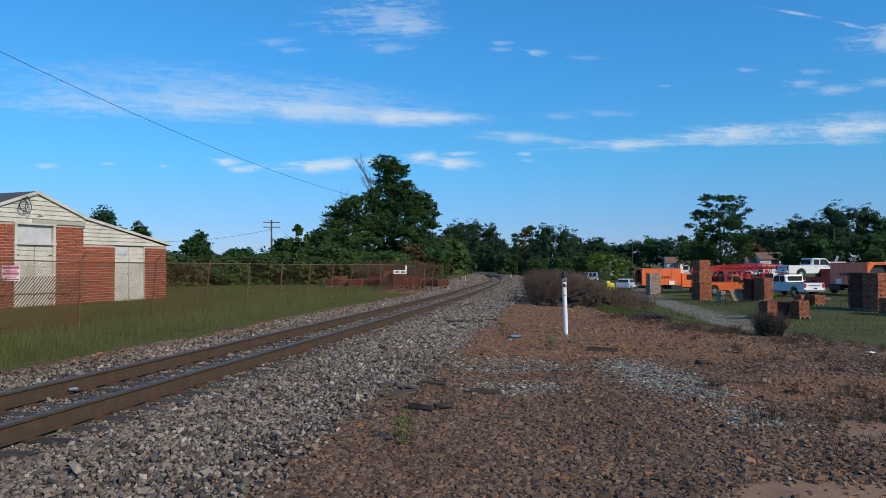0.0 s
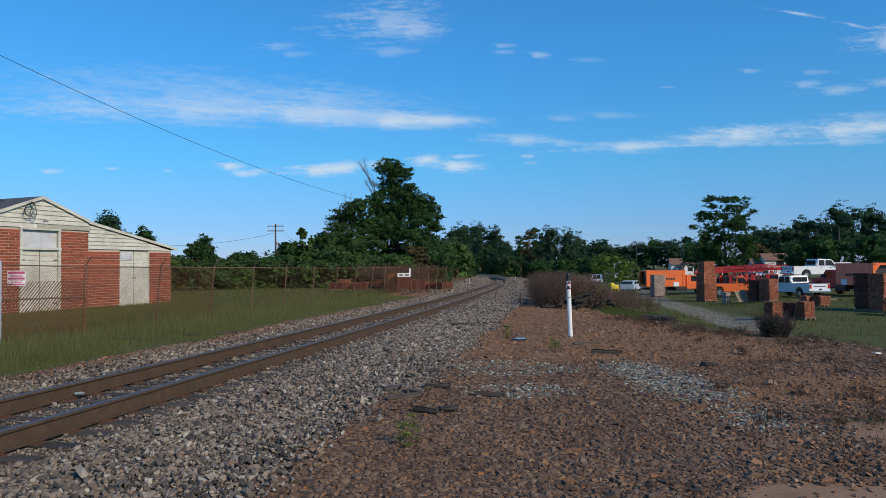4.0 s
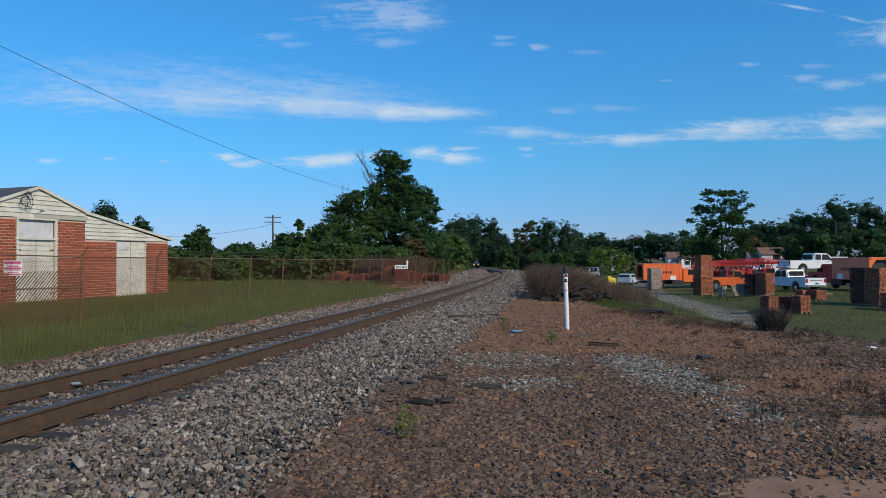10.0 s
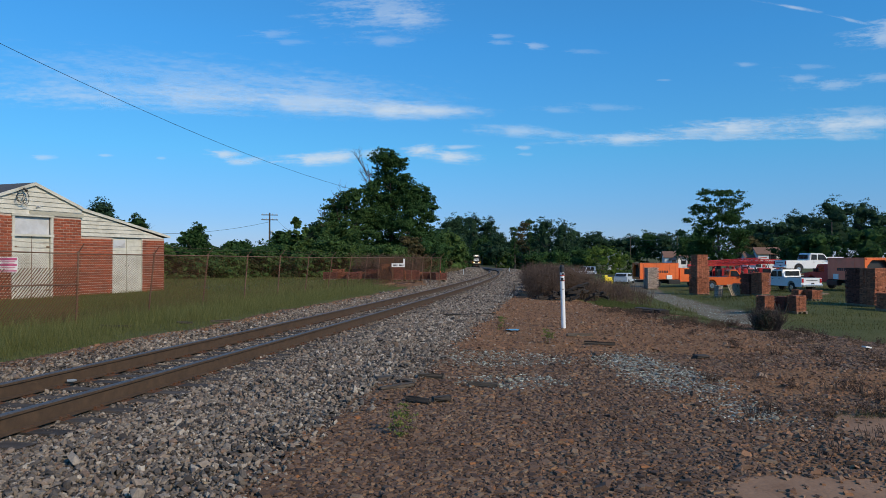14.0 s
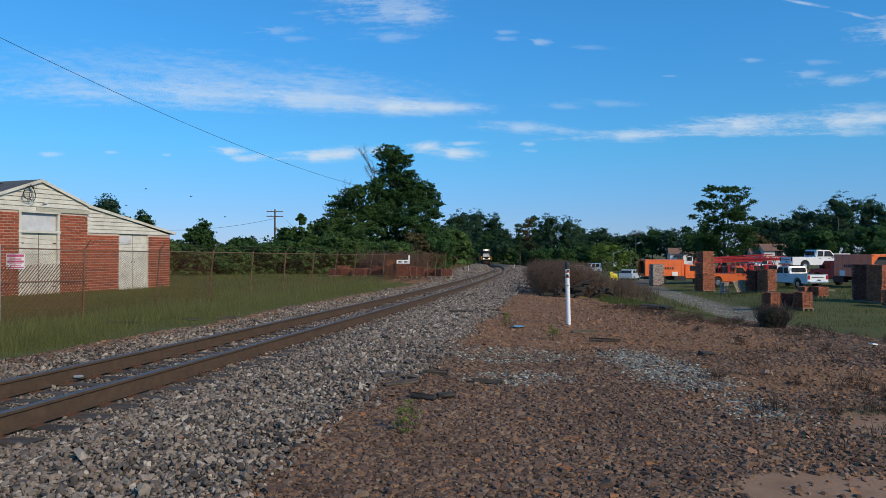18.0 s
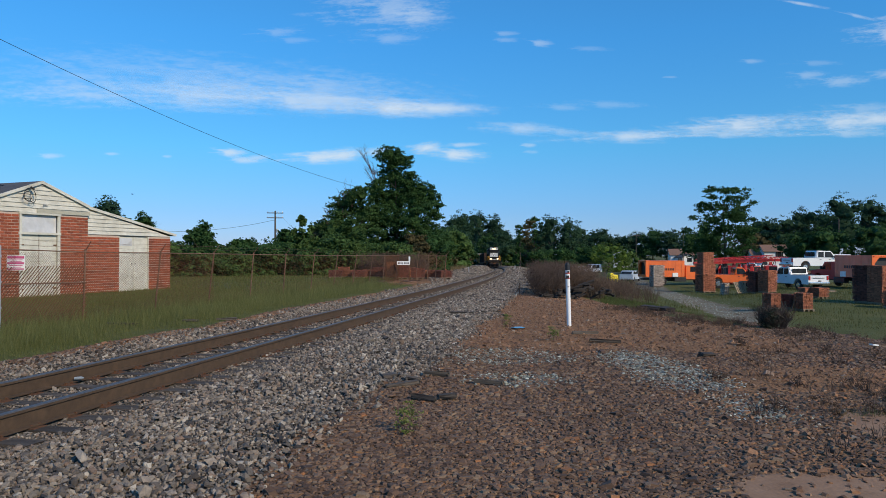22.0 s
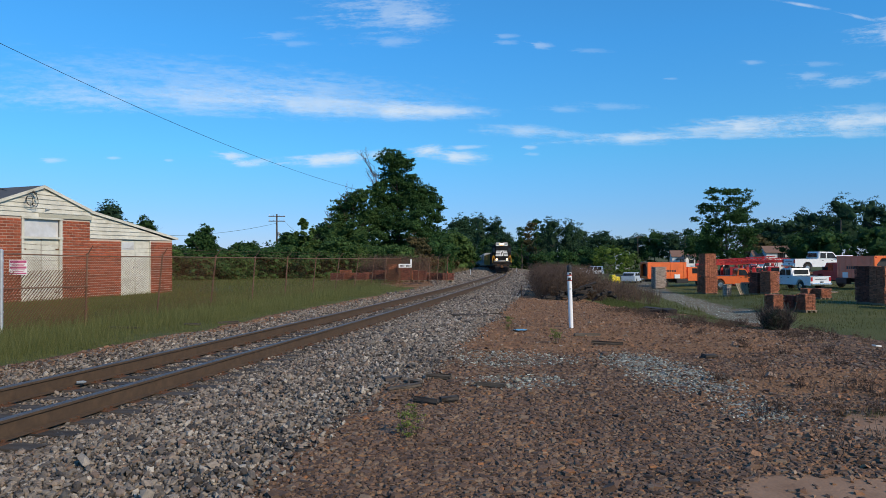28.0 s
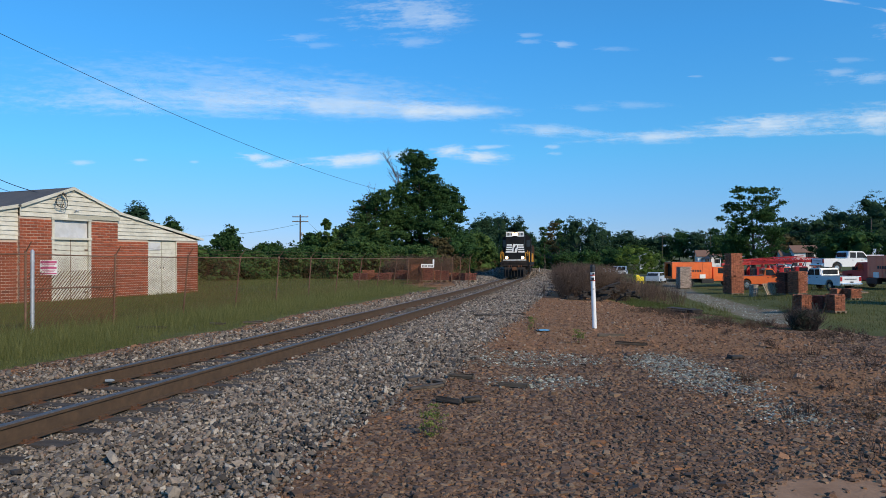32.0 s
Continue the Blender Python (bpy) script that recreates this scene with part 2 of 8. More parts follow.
def pydata(name, verts, faces, mats, smooth=False):
    me = bpy.data.meshes.new(name)
    verts = np.asarray(verts, dtype=np.float32)
    faces = np.asarray(faces, dtype=np.int32)
    k = faces.shape[1]
    me.vertices.add(len(verts))
    me.vertices.foreach_set("co", verts.ravel())
    me.loops.add(faces.size)
    me.loops.foreach_set("vertex_index", faces.ravel())
    me.polygons.add(len(faces))
    me.polygons.foreach_set("loop_start", np.arange(0, faces.size, k, dtype=np.int32))
    me.polygons.foreach_set("loop_total", np.full(len(faces), k, dtype=np.int32))
    me.polygons.foreach_set("use_smooth", np.full(len(faces), bool(smooth)))
    me.update(calc_edges=True)
    me.validate()
    for mm in (mats if isinstance(mats, (list, tuple)) else [mats]):
        me.materials.append(mm)
    return me


# ---- the lie of the land ----


def sstep(a, b, x):
    t = np.clip((np.asarray(x, dtype=float) - a) / (b - a), 0, 1)
    return t * t * (3 - 2 * t)


def track_x(y):
    y = np.asarray(y, dtype=float)
    x = -6.88 + 0.2 * y - 0.00056 * y * y
    x = np.where(y > 178, 10.977 + 0.01 * (y - 178), x)
    return np.where(y > 290, x - 0.0012 * (y - 290) ** 2, x)


def track_z(y):
    y = np.clip(np.asarray(y, dtype=float), 0, 320)
    return -(0.0044 * y + 2.2e-5 * y * y)


def edge_x(y):
    """Where the raised gravel ground ends and falls to the yard."""
    far = track_x(y) + 4.2
    return np.interp(y, [-20, 4, 10.5, 18, 25, 32], [10, 8.4, 6.7, 6.4, 4.7, 3.6]) * (1 - sstep(23, 34, y)) + far * sstep(23, 34, y)


ROAD = ((4, 9.0), (14, 9.0), (18.5, 9.6), (25, 11.8), (35, 15.3), (45, 16.8), (62, 19.2), (86, 24.7), (130, 36))


def road_x(y):
    return np.interp(y, [p[0] for p in ROAD], [p[1] for p in ROAD])


def ground_z(x, y):
    x, y = np.asarray(x, dtype=float), np.asarray(y, dtype=float)
    d = x - track_x(y)
    tz = track_z(y)
    right = -1.42 * sstep(0, 13, x - edge_x(y)) * sstep(-6, 22, y)
    yard = 0.36 * sstep(31, 42, y) * sstep(0.39, 0.49, x / np.maximum(y, 1.0)) * (1 - sstep(100, 160, y))
    base = np.where(d > 0, tz * 0.75 + right + yard, tz * 0.55)
    bed = tz - 0.145
    w = sstep(1.3, 2.6, np.abs(d))
    z = bed * (1 - w) + base * w
    far = sstep(150, 400, np.hypot(x, y))
    return z * (1 - far) + far * (-2.2) * 1.0


def ground_at(x, y):
    return float(ground_z(x, y))

# ---- ground ----
def graded(lo, hi, step, reach, grow):
    mid = list(np.arange(lo, hi + 1e-6, step))
    out, s, v = [], step, hi
    while v < reach:
        s *= grow
        v += s
        out.append(v)
    left, s, v = [], step, lo
    while v > -reach:
        s *= grow
        v -= s
        left.append(v)
    return np.array(left[::-1] + mid + out)


def soft_noise(x, y, f, seed):
    rng = np.random.RandomState(seed)
    s = np.zeros_like(x)
    for k in range(5):
        a, p, w = rng.uniform(0, 6.28), rng.uniform(0, 6.28), f * rng.uniform(0.6, 1.7)
        s += np.sin((x * math.cos(a) + y * math.sin(a)) * w + p + 1.3 * np.sin((x * math.sin(a) - y * math.cos(a)) * w * 0.7 + p))
    return s / 5


def zones(x, y):
    """Weights of grass, red earth, ballast, road, pale stone, bare sand over the plan."""
    n = soft_noise(x, y, 0.9, 3) * 0.35 + soft_noise(x, y, 3.0, 4) * 0.2
    d = x - track_x(y)
    ballast = sstep(-2.6, -1.8, d + n * 0.7 + 3.4 * sstep(46, 62, y)) * (1 - sstep(4.0, 4.7, d + n * 0.9))
    e = x - edge_x(y)
    grass_l = (1 - sstep(-3.0, -2.3, d + n * 0.7 + 3.4 * sstep(46, 62, y))) * (1 - 0.8 * sstep(38, 46, y + n * 4) * sstep(-7.5, -4.5, d + n * 3) * (1 - sstep(70, 90, y)))
    grass_r = sstep(0.0, 1.8, e + n * 1.6 - 2.2 * sstep(20, 24, y) * (1 - sstep(36, 42, y)))
    road = (1 - sstep(0.6, 2.3, np.abs(x - road_x(y) + n * 1.5))) * sstep(1, 4, y) * grass_r
    centre = 1 - sstep(0.1, 0.4, np.abs(x - road_x(y) + n * 0.4))
    road = road * (1 - 0.3 * centre)
    grass = np.clip(grass_l + grass_r, 0, 1) * (1 - road)
    rust = 0.62 * sstep(0.15, 0.7, (x - 1.6) * 0.55 - (y - 6.0) * 0.12 + n * 1.3) * (1 - sstep(9, 12, y)) + 0.5 * sstep(1.6, 3.2, x - 1.8 + n * 2) * sstep(8, 10, y)
    red = np.clip(np.maximum(sstep(10.5, 14, y + n * 3), rust), 0, 1) * (1 - ballast) * (1 - grass) * (1 - road)
    pa = (np.abs((x - 1.05) / 1.3) ** 2 + np.abs((y - 12.0) / 0.95) ** 2) + n * 2.2
    pc = (np.abs((x - 1.05) / 0.85) ** 2 + np.abs((y - 9.75) / 0.6) ** 2) + n * 2.0
    pb = (np.abs((x - 3.32 - (10.0 - y) * 0.10) / 0.80) ** 2 + np.abs((y - 10.0) / 2.5) ** 2) + n * 1.9
    pale = np.clip((1 - sstep(0.4, 1.3, pa)) * 0.42 + (1 - sstep(0.4, 1.3, pc)) * 0.5 + 0.62 * (1 - sstep(0.4, 1.3, pb)), 0, 1) * (1 - ballast)
    sa = (np.abs((x - 2.95) / 0.85) ** 2 + np.abs((y - 4.95) / 0.62) ** 2) + n * 1.2
    sb = (np.abs((x - 4.85) / 0.75) ** 2 + np.abs((y - 6.9) / 0.8) ** 2) + n * 1.4
    sand = np.clip(1 - sstep(0.6, 1.3, sa) + 1 - sstep(0.6, 1.3, sb), 0, 1) * (1 - grass)
    return grass, red, ballast, road, pale, sand


def ground_material():
    m, nt, b = nodes_of("ground_cover")
    pos = obj_coords(nt)
    za = nt.nodes.new("ShaderNodeAttribute")
    za.attribute_name = "cover_a"
    zb = nt.nodes.new("ShaderNodeAttribute")
    zb.attribute_name = "cover_b"
    sa = nt.nodes.new("ShaderNodeSeparateColor")
    sb = nt.nodes.new("ShaderNodeSeparateColor")
    nt.links.new(za.outputs["Color"], sa.inputs[0])
    nt.links.new(zb.outputs["Color"], sb.inputs[0])
    fine = noise_tex(nt, 28, 8, 0.7, pos)
    mid = noise_tex(nt, 3.2, 6, 0.65, pos)
    big = noise_tex(nt, 0.35, 5, 0.6, pos)
    vor = nt.nodes.new("ShaderNodeTexVoronoi")
    vor.inputs["Scale"].default_value = 26
    nt.links.new(pos, vor.inputs["Vector"])
    pebble = vor.outputs["Color"]
    tone = nt.nodes.new("ShaderNodeSeparateColor")
    nt.links.new(pebble, tone.inputs[0])

    def edge(w):
        k = math_node(nt, "ADD", w, math_node(nt, "MULTIPLY", math_node(nt, "SUBTRACT", mid, 0.5), 0.7))
        r = nt.nodes.new("ShaderNodeMapRange")
        r.inputs["From Min"].default_value, r.inputs["From Max"].default_value = 0.35, 0.65
        nt.links.new(k, r.inputs[0])
        return r.outputs[0]
    gravel = mix_col(nt, tone.outputs[0], (0.07, 0.042, 0.027), (0.18, 0.108, 0.068))
    gravel = mix_col(nt, 0.4, gravel, ramp(nt, mid, [(0.35, (0.17, 0.11, 0.078)), (0.7, (0.28, 0.16, 0.09))]))
    red = mix_col(nt, tone.outputs[1], (0.16, 0.085, 0.042), (0.32, 0.175, 0.088))
    red = mix_col(nt, 0.45, red, ramp(nt, mid, [(0.3, (0.15, 0.085, 0.05)), (0.7, (0.38, 0.195, 0.09))]))
    # bed under the ballast: soil, darkened for the shade between the stones
    stones = mix_col(nt, tone.outputs[0], (0.08, 0.07, 0.059), (0.21, 0.183, 0.152))
    pale = mix_col(nt, tone.outputs[1], (0.18, 0.19, 0.17), (0.42, 0.43, 0.40))
    turf = ramp(nt, math_node(nt, "ADD", math_node(nt, "MULTIPLY", fine, 0.5), math_node(nt, "MULTIPLY", big, 0.5)),
                [(0.3, (0.052, 0.064, 0.018)), (0.5, (0.10, 0.108, 0.034)), (0.7, (0.165, 0.135, 0.06))])
    worn = math_node(nt, "ADD", math_node(nt, "MULTIPLY", fine, 0.55), math_node(nt, "MULTIPLY", noise_tex(nt, 1.3, 6, 0.7, pos), 0.45))
    lane = ramp(nt, worn, [(0.38, (0.09, 0.098, 0.04)), (0.47, (0.17, 0.16, 0.115)), (0.68, (0.31, 0.29, 0.235))])
    sand = ramp(nt, mid, [(0.3, (0.23, 0.135, 0.082)), (0.7, (0.33, 0.205, 0.13))])
    col = mix_col(nt, edge(sa.outputs[1]), gravel, red)
    col = mix_col(nt, edge(sb.outputs[2]), col, sand)
    col = mix_col(nt, edge(sb.outputs[1]), col, pale)
    col = mix_col(nt, edge(sa.outputs[2]), col, stones)
    col = mix_col(nt, edge(sa.outputs[0]), col, turf)
    bare = nt.nodes.new("ShaderNodeMapRange")
    bare.inputs["From Min"].default_value, bare.inputs["From Max"].default_value = 0.36, 0.56
    bare.inputs["To Min"].default_value = 0.25
    nt.links.new(noise_tex(nt, 0.9, 7, 0.72, pos), bare.inputs[0])
    col = mix_col(nt, math_node(nt, "MULTIPLY", edge(sb.outputs[0]), bare.outputs[0]), col, lane)
    nt.links.new(col, b.inputs["Base Color"])
    b.inputs["Roughness"].default_value = 0.95
    b.inputs["Specular IOR Level"].default_value = 0.2
    h = math_node(nt, "ADD", math_node(nt, "MULTIPLY", vor.outputs["Distance"], -1.0), math_node(nt, "MULTIPLY", fine, 0.6))
    smooth = math_node(nt, "SUBTRACT", 1.0, math_node(nt, "MULTIPLY", edge(sb.outputs[2]), 0.88))
    bump(nt, b, math_node(nt, "MULTIPLY", h, smooth), 0.8, 0.03)
    return m


def build_ground():
    xs = graded(-13, 13, 0.16, 3200, 1.13)
    ys = graded(3, 30, 0.16, 3200, 1.11)
    X, Y = np.meshgrid(xs, ys)
    Z = ground_z(X, Y) + 0.02 * soft_noise(X, Y, 1.7, 8) * (1 - sstep(60, 150, np.hypot(X, Y)))
    nx, ny = len(xs), len(ys)
    idx = np.arange(nx * ny).reshape(ny, nx)
    faces = np.stack([idx[:-1, :-1], idx[:-1, 1:], idx[1:, 1:], idx[1:, :-1]], -1).reshape(-1, 4)
    me = pydata("ground", np.stack([X, Y, Z], -1).reshape(-1, 3), faces, ground_material(), True)
    g, r, ba, ro, pa, sa = [w.ravel() for w in zones(X, Y)]
    far = np.hypot(X, Y).ravel() > 300
    g = np.where(far, 1, g)
    one = np.ones_like(g)
    for nm, cols in (("cover_a", (g, r, np.where(far, 0, ba), one)), ("cover_b", (np.where(far, 0, ro), pa, sa, one))):
        at = me.color_attributes.new(nm, "FLOAT_COLOR", "POINT")
        at.data.foreach_set("color", np.stack(cols, -1).astype(np.float32).ravel())
    tagged(new("ground", me), "gravel, red earth and rough grass ground beside the railway", "ground", kind="structure")


build_ground()

CUBE_V = np.array([(-1, -1, -1), (1, -1, -1), (1, 1, -1), (-1, 1, -1), (-1, -1, 1), (1, -1, 1), (1, 1, 1), (-1, 1, 1)], float)
CUBE_F = np.array([(0, 3, 2, 1), (4, 5, 6, 7), (0, 1, 5, 4), (1, 2, 6, 5), (2, 3, 7, 6), (3, 0, 4, 7)])


PHI = (1 + 5 ** 0.5) / 2
ROUND_V = np.array([(-1, PHI, 0), (1, PHI, 0), (-1, -PHI, 0), (1, -PHI, 0), (0, -1, PHI), (0, 1, PHI), (0, -1, -PHI), (0, 1, -PHI), (PHI, 0, -1), (PHI, 0, 1), (-PHI, 0, -1), (-PHI, 0, 1)]) / 1.9
ROUND_F = np.array([(0, 11, 5), (0, 5, 1), (0, 1, 7), (0, 7, 10), (0, 10, 11), (1, 5, 9), (5, 11, 4), (11, 10, 2), (10, 7, 6), (7, 1, 8),
                    (3, 9, 4), (3, 4, 2), (3, 2, 6), (3, 6, 8), (3, 8, 9), (4, 9, 5), (2, 4, 11), (6, 2, 10), (8, 6, 7), (9, 8, 1)])
ROUND_F = ROUND_F[ROUND_V[ROUND_F][..., 2].mean(1) > -0.4]        # no undersides


def stones(name, x, y, size, flat, mat, label, seed, sink=0.25, tip=0.3, chunky=False):
    """Broken stones lying on the ground: each a knocked-about block with its own turn."""
    rng = np.random.RandomState(seed)
    n = len(x)
    if chunky:
        v = ROUND_V[None] * rng.uniform(0.62, 1.3, (n, 12, 1)) * rng.uniform(0.8, 1.2, (n, 12, 3))
        for _ in range(3):
            cut = rng.normal(0, 1, (n, 1, 3))
            cut /= np.linalg.norm(cut, axis=2, keepdims=True)
            over = np.maximum((v * cut).sum(2, keepdims=True) - 0.5, 0)
            v = v - over * cut
    else:
        v = CUBE_V[None] * rng.uniform(0.62, 1.0, (n, 8, 3))
        v[:, 4:, :2] *= rng.uniform(0.45, 1.0, (n, 1, 2))
        v[:, 4:, :2] += rng.uniform(-0.25, 0.25, (n, 1, 2))
    dims = np.stack([size * rng.uniform(0.7, 1.35, n), size * rng.uniform(0.5, 1.0, n), size * flat * rng.uniform(0.6, 1.3, n)], -1) / 2
    v = v * dims[:, None, :]
    a = rng.uniform(0, 6.283, n)
    tx, ty = rng.normal(0, tip, n), rng.normal(0, tip, n)
    c, s = np.cos(tx)[:, None], np.sin(tx)[:, None]
    v = np.stack([v[..., 0], v[..., 1] * c - v[..., 2] * s, v[..., 1] * s + v[..., 2] * c], -1)
    c, s = np.cos(ty)[:, None], np.sin(ty)[:, None]
    v = np.stack([v[..., 0] * c + v[..., 2] * s, v[..., 1], -v[..., 0] * s + v[..., 2] * c], -1)
    c, s = np.cos(a)[:, None], np.sin(a)[:, None]
    v = np.stack([v[..., 0] * c - v[..., 1] * s, v[..., 0] * s + v[..., 1] * c, v[..., 2]], -1)
    z = ground_z(x, y) + 0.02 * soft_noise(x, y, 1.7, 8) + dims[:, 2] * (1 - 2 * sink) + rng.uniform(0, 0.5, n) * dims[:, 2]
    v += np.stack([x, y, z], -1)[:, None, :]
    if not chunky:
        v = v.reshape(n, 8, 3)
    f = (ROUND_F[None] + 12 * np.arange(n)[:, None, None]).reshape(-1, 3) if chunky else (CUBE_F[None, 1:] + 8 * np.arange(n)[:, None, None]).reshape(-1, 4)
    ob = new(name, pydata(name, v.reshape(-1, 3), f, mat))
    return tagged(ob, label, "stones", kind="stuff")


def scatter(y0, y1, pitch, seed, spread=0.72):
    """Jittered points over the part of the plan that lies ahead."""
    rng = np.random.RandomState(seed)
    ys = np.arange(y0, y1, pitch)
    px, py = [], []
    for yy in ys:
        w = spread * yy + 1.2
        xx = np.arange(-w, w, pitch)
        px.append(xx + rng.uniform(-0.5, 0.5, len(xx)) * pitch)
        py.append(np.full(len(xx), yy) + rng.uniform(-0.5, 0.5, len(xx)) * pitch)
    return np.concatenate(px), np.concatenate(py)


def on_ties(x, y, slack):
    """True where a point lies over a rail or a bare tie."""
    d = x - track_x(y)
    y0 = y + d * (0.2 - 0.00112 * y)
    off = np.abs((y0 - 2.2 + 0.2725) % 0.545 - 0.2725)
    bare = (off < 0.128) & (np.abs(d) < 1.42) & (np.sin(y0 * 37.0) < 0.93)
    return (np.abs(np.abs(d) - 0.7525) < 0.10 + slack) | bare


def build_stones():
    rng = np.random.RandomState(5)
    k = 0
    for y0, y1, pitch, size in ((4.2, 8.2, 0.036, 0.059), (8.2, 14, 0.045, 0.066), (14, 26, 0.053, 0.066), (26, 50, 0.072, 0.076), (50, 80, 0.12, 0.11), (80, 140, 0.21, 0.17)):
        x, y = scatter(y0, y1, pitch, 20 + k, 0.70 if y0 < 20 else 0.3)
        g, red, ba, ro, pa, sa = zones(x, y)
        r = rng.uniform(0, 1, len(x))
        m = (ba > r) & ~on_ties(x, y, 0.0)
        between = np.abs(x - track_x(y)) < 1.3
        m &= ~(between & (rng.uniform(0, 1, len(x)) < 0.25))
        sz = size * np.exp(rng.normal(-0.12, 0.28, len(x)))
        stones("ballast_stones", x[m], y[m], sz[m] * np.where(between[m], 0.75, 1), 0.68, M["ballast"], "grey and buff crushed stone ballast round the track", 30 + k, 0.2, 0.5, y0 < 14)
        if y0 < 20:
            bare = (ba <= r) & (g < 0.6)
            p = bare & (pa > r)
            stones("pale_stones", x[p], y[p], sz[p] * 0.74, 0.5, M["pale"], "patch of pale greenish-white crushed stone on the gravel", 40 + k, 0.25, 0.2, True)
            q = bare & ~p & (red < 0.75) & (sa < 0.25 + r * 0.8) & (rng.uniform(0, 1, len(x)) < 0.9 - 0.45 * red)
            stones("gravel_stones", x[q], y[q], sz[q] * 0.98, 0.28, M["gravel"], "flat red-brown broken stones lying loose on the ground", 50 + k, 0.25, 0.16)
        k += 1
    x, y = scatter(4.6, 32, 0.085, 77, 0.62)
    g, red, ba, ro, pa, sa = zones(x, y)
    m = (red > 0.4) & (g < 0.5) & (sa < rng.uniform(0.2, 1.5, len(x))) & (rng.uniform(0, 1, len(x)) < 0.85)
    stones("earth_crumbs", x[m], y[m], 0.042 * np.exp(rng.normal(0, 0.4, m.sum())), 0.35, M["red_stone"], "rust-red chips and clods on the bare earth", 60)


M["red_stone"] = stone_mat("rust_red_chips", [(0.0, (0.14, 0.075, 0.045)), (0.5, (0.30, 0.155, 0.085)), (0.85, (0.42, 0.22, 0.115)), (1.0, (0.38, 0.31, 0.24))])
build_stones()


def blades(name, x, y, h, w, mat, label, seed, lean=0.35):
    rng = np.random.RandomState(seed)
    n = len(x)
    a, b = rng.uniform(0, 6.283, n), rng.uniform(0, 6.283, n)
    z = ground_z(x, y) - 0.01
    l = h * rng.uniform(0.1, lean, n)
    dx, dy = np.cos(a) * w / 2, np.sin(a) * w / 2
    lx, ly = np.cos(b) * l, np.sin(b) * l
    v = np.stack([np.stack([x - dx, y - dy, z], -1), np.stack([x + dx, y + dy, z], -1),
                  np.stack([x + lx * 0.55 + dx * 0.7, y + ly * 0.55 + dy * 0.7, z + h * 0.6], -1),
                  np.stack([x + lx, y + ly, z + h], -1)], 1)
    f = np.array([(0, 1, 2, 3)])[None] + 4 * np.arange(n)[:, None, None]
    return tagged(new(name, pydata(name, v.reshape(-1, 3), f.reshape(-1, 4), mat)), label, "grass", kind="stuff")


def build_grass():
    rng = np.random.RandomState(9)
    for y0, y1, n, hh, w, nm in ((8, 20, 80000, 0.12, 0.008, "near"), (20, 36, 85000, 0.12, 0.011, "mid"), (36, 62, 50000, 0.17, 0.024, "far")):
        y = y0 + (y1 - y0) * rng.uniform(0, 1, n) ** 0.9
        x = track_x(y) - 2.3 - rng.uniform(0, 1, n) ** 1.2 * (0.78 * y - 2.0)
        g = zones(x, y)[0]
        patch = 0.55 + 0.45 * soft_noise(x, y, 0.8, 12)
        m = (g > rng.uniform(0.2, 1, n)) & (patch > rng.uniform(-0.1, 0.6, n))
        edge = np.clip((track_x(y) - 2.3 - x) / 2.0, 0.25, 1)
        h = hh * np.exp(rng.normal(0, 0.3, n)) * (0.55 + 0.6 * np.clip(patch, 0, 1)) * edge
        blades("grass_patch", x[m], y[m], h[m], w, M["grass"], "rough unmown green grass between the fence and the track", 70 + int(y0))
    n = 90000
    y = rng.uniform(9, 44, n)
    x = track_x(y) - 2.7 - rng.uniform(0, 1, n) ** 1.2 * (2.2 + 0.11 * y)
    m = (zones(x, y)[0] > 0.6) & (soft_noise(x, y, 0.7, 18) > rng.uniform(-1.0, 0.55, n))
    rim = np.clip((track_x(y) - 2.6 - x) / 1.2, 0.3, 1)
    blades("seeding_grass", x[m], y[m], (0.27 * np.exp(rng.normal(0, 0.3, n)) * rim)[m], 0.0042, M["seed_grass"], "tall pale seeding grass along the edge of the field", 75, 0.4)
    for y0, y1, n, hh, w in ((9, 30, 70000, 0.038, 0.007), (30, 75, 60000, 0.085, 0.022)):
        y = rng.uniform(y0, y1, n)
        x = edge_x(y) + rng.uniform(0, 1, n) * (0.8 * y + 3 - edge_x(y))
        g, red, ba, ro, pa, sa = zones(x, y)
        m = (g > rng.uniform(0.3, 1, n)) & (ro < rng.uniform(0, 0.35, n)) & (soft_noise(x, y, 0.5, 14) > rng.uniform(-0.9, 0.5, n))
        blades("grass_patch", x[m], y[m], hh * np.exp(rng.normal(0, 0.35, m.sum())), w, M["yard_grass"], "thin grass growing over the yard", 90 + int(y0))


def build_straw():
    """Dry tan grass and weeds on the field side of the far track."""
    rng = np.random.RandomState(15)
    n = 26000
    y = rng.uniform(58, 125, n)
    x = track_x(y) - 5.4 - rng.uniform(0, 1, n) ** 1.4 * 5.0 + 1.6 * (1 - sstep(44, 62, y))
    m = soft_noise(x, y, 0.7, 33) > rng.uniform(-0.8, 0.5, n)
    blades("dry_grass", x[m], y[m], 0.34 * np.exp(rng.normal(0, 0.4, m.sum())), 0.035, M["straw"], "tan dry grass and weeds beside the track", 16, 0.6)


M["seed_grass"] = leaf_mat("seeding_grass_blade", (0.10, 0.115, 0.036), (0.21, 0.215, 0.085), (0.30, 0.25, 0.14))
M["yard_grass"] = leaf_mat("yard_grass_blade", (0.062, 0.07, 0.02), (0.14, 0.145, 0.047), (0.19, 0.15, 0.08))
M["straw"] = leaf_mat("dry_straw", (0.10, 0.075, 0.035), (0.26, 0.2, 0.11), (0.3, 0.24, 0.15))
build_grass()
build_straw()


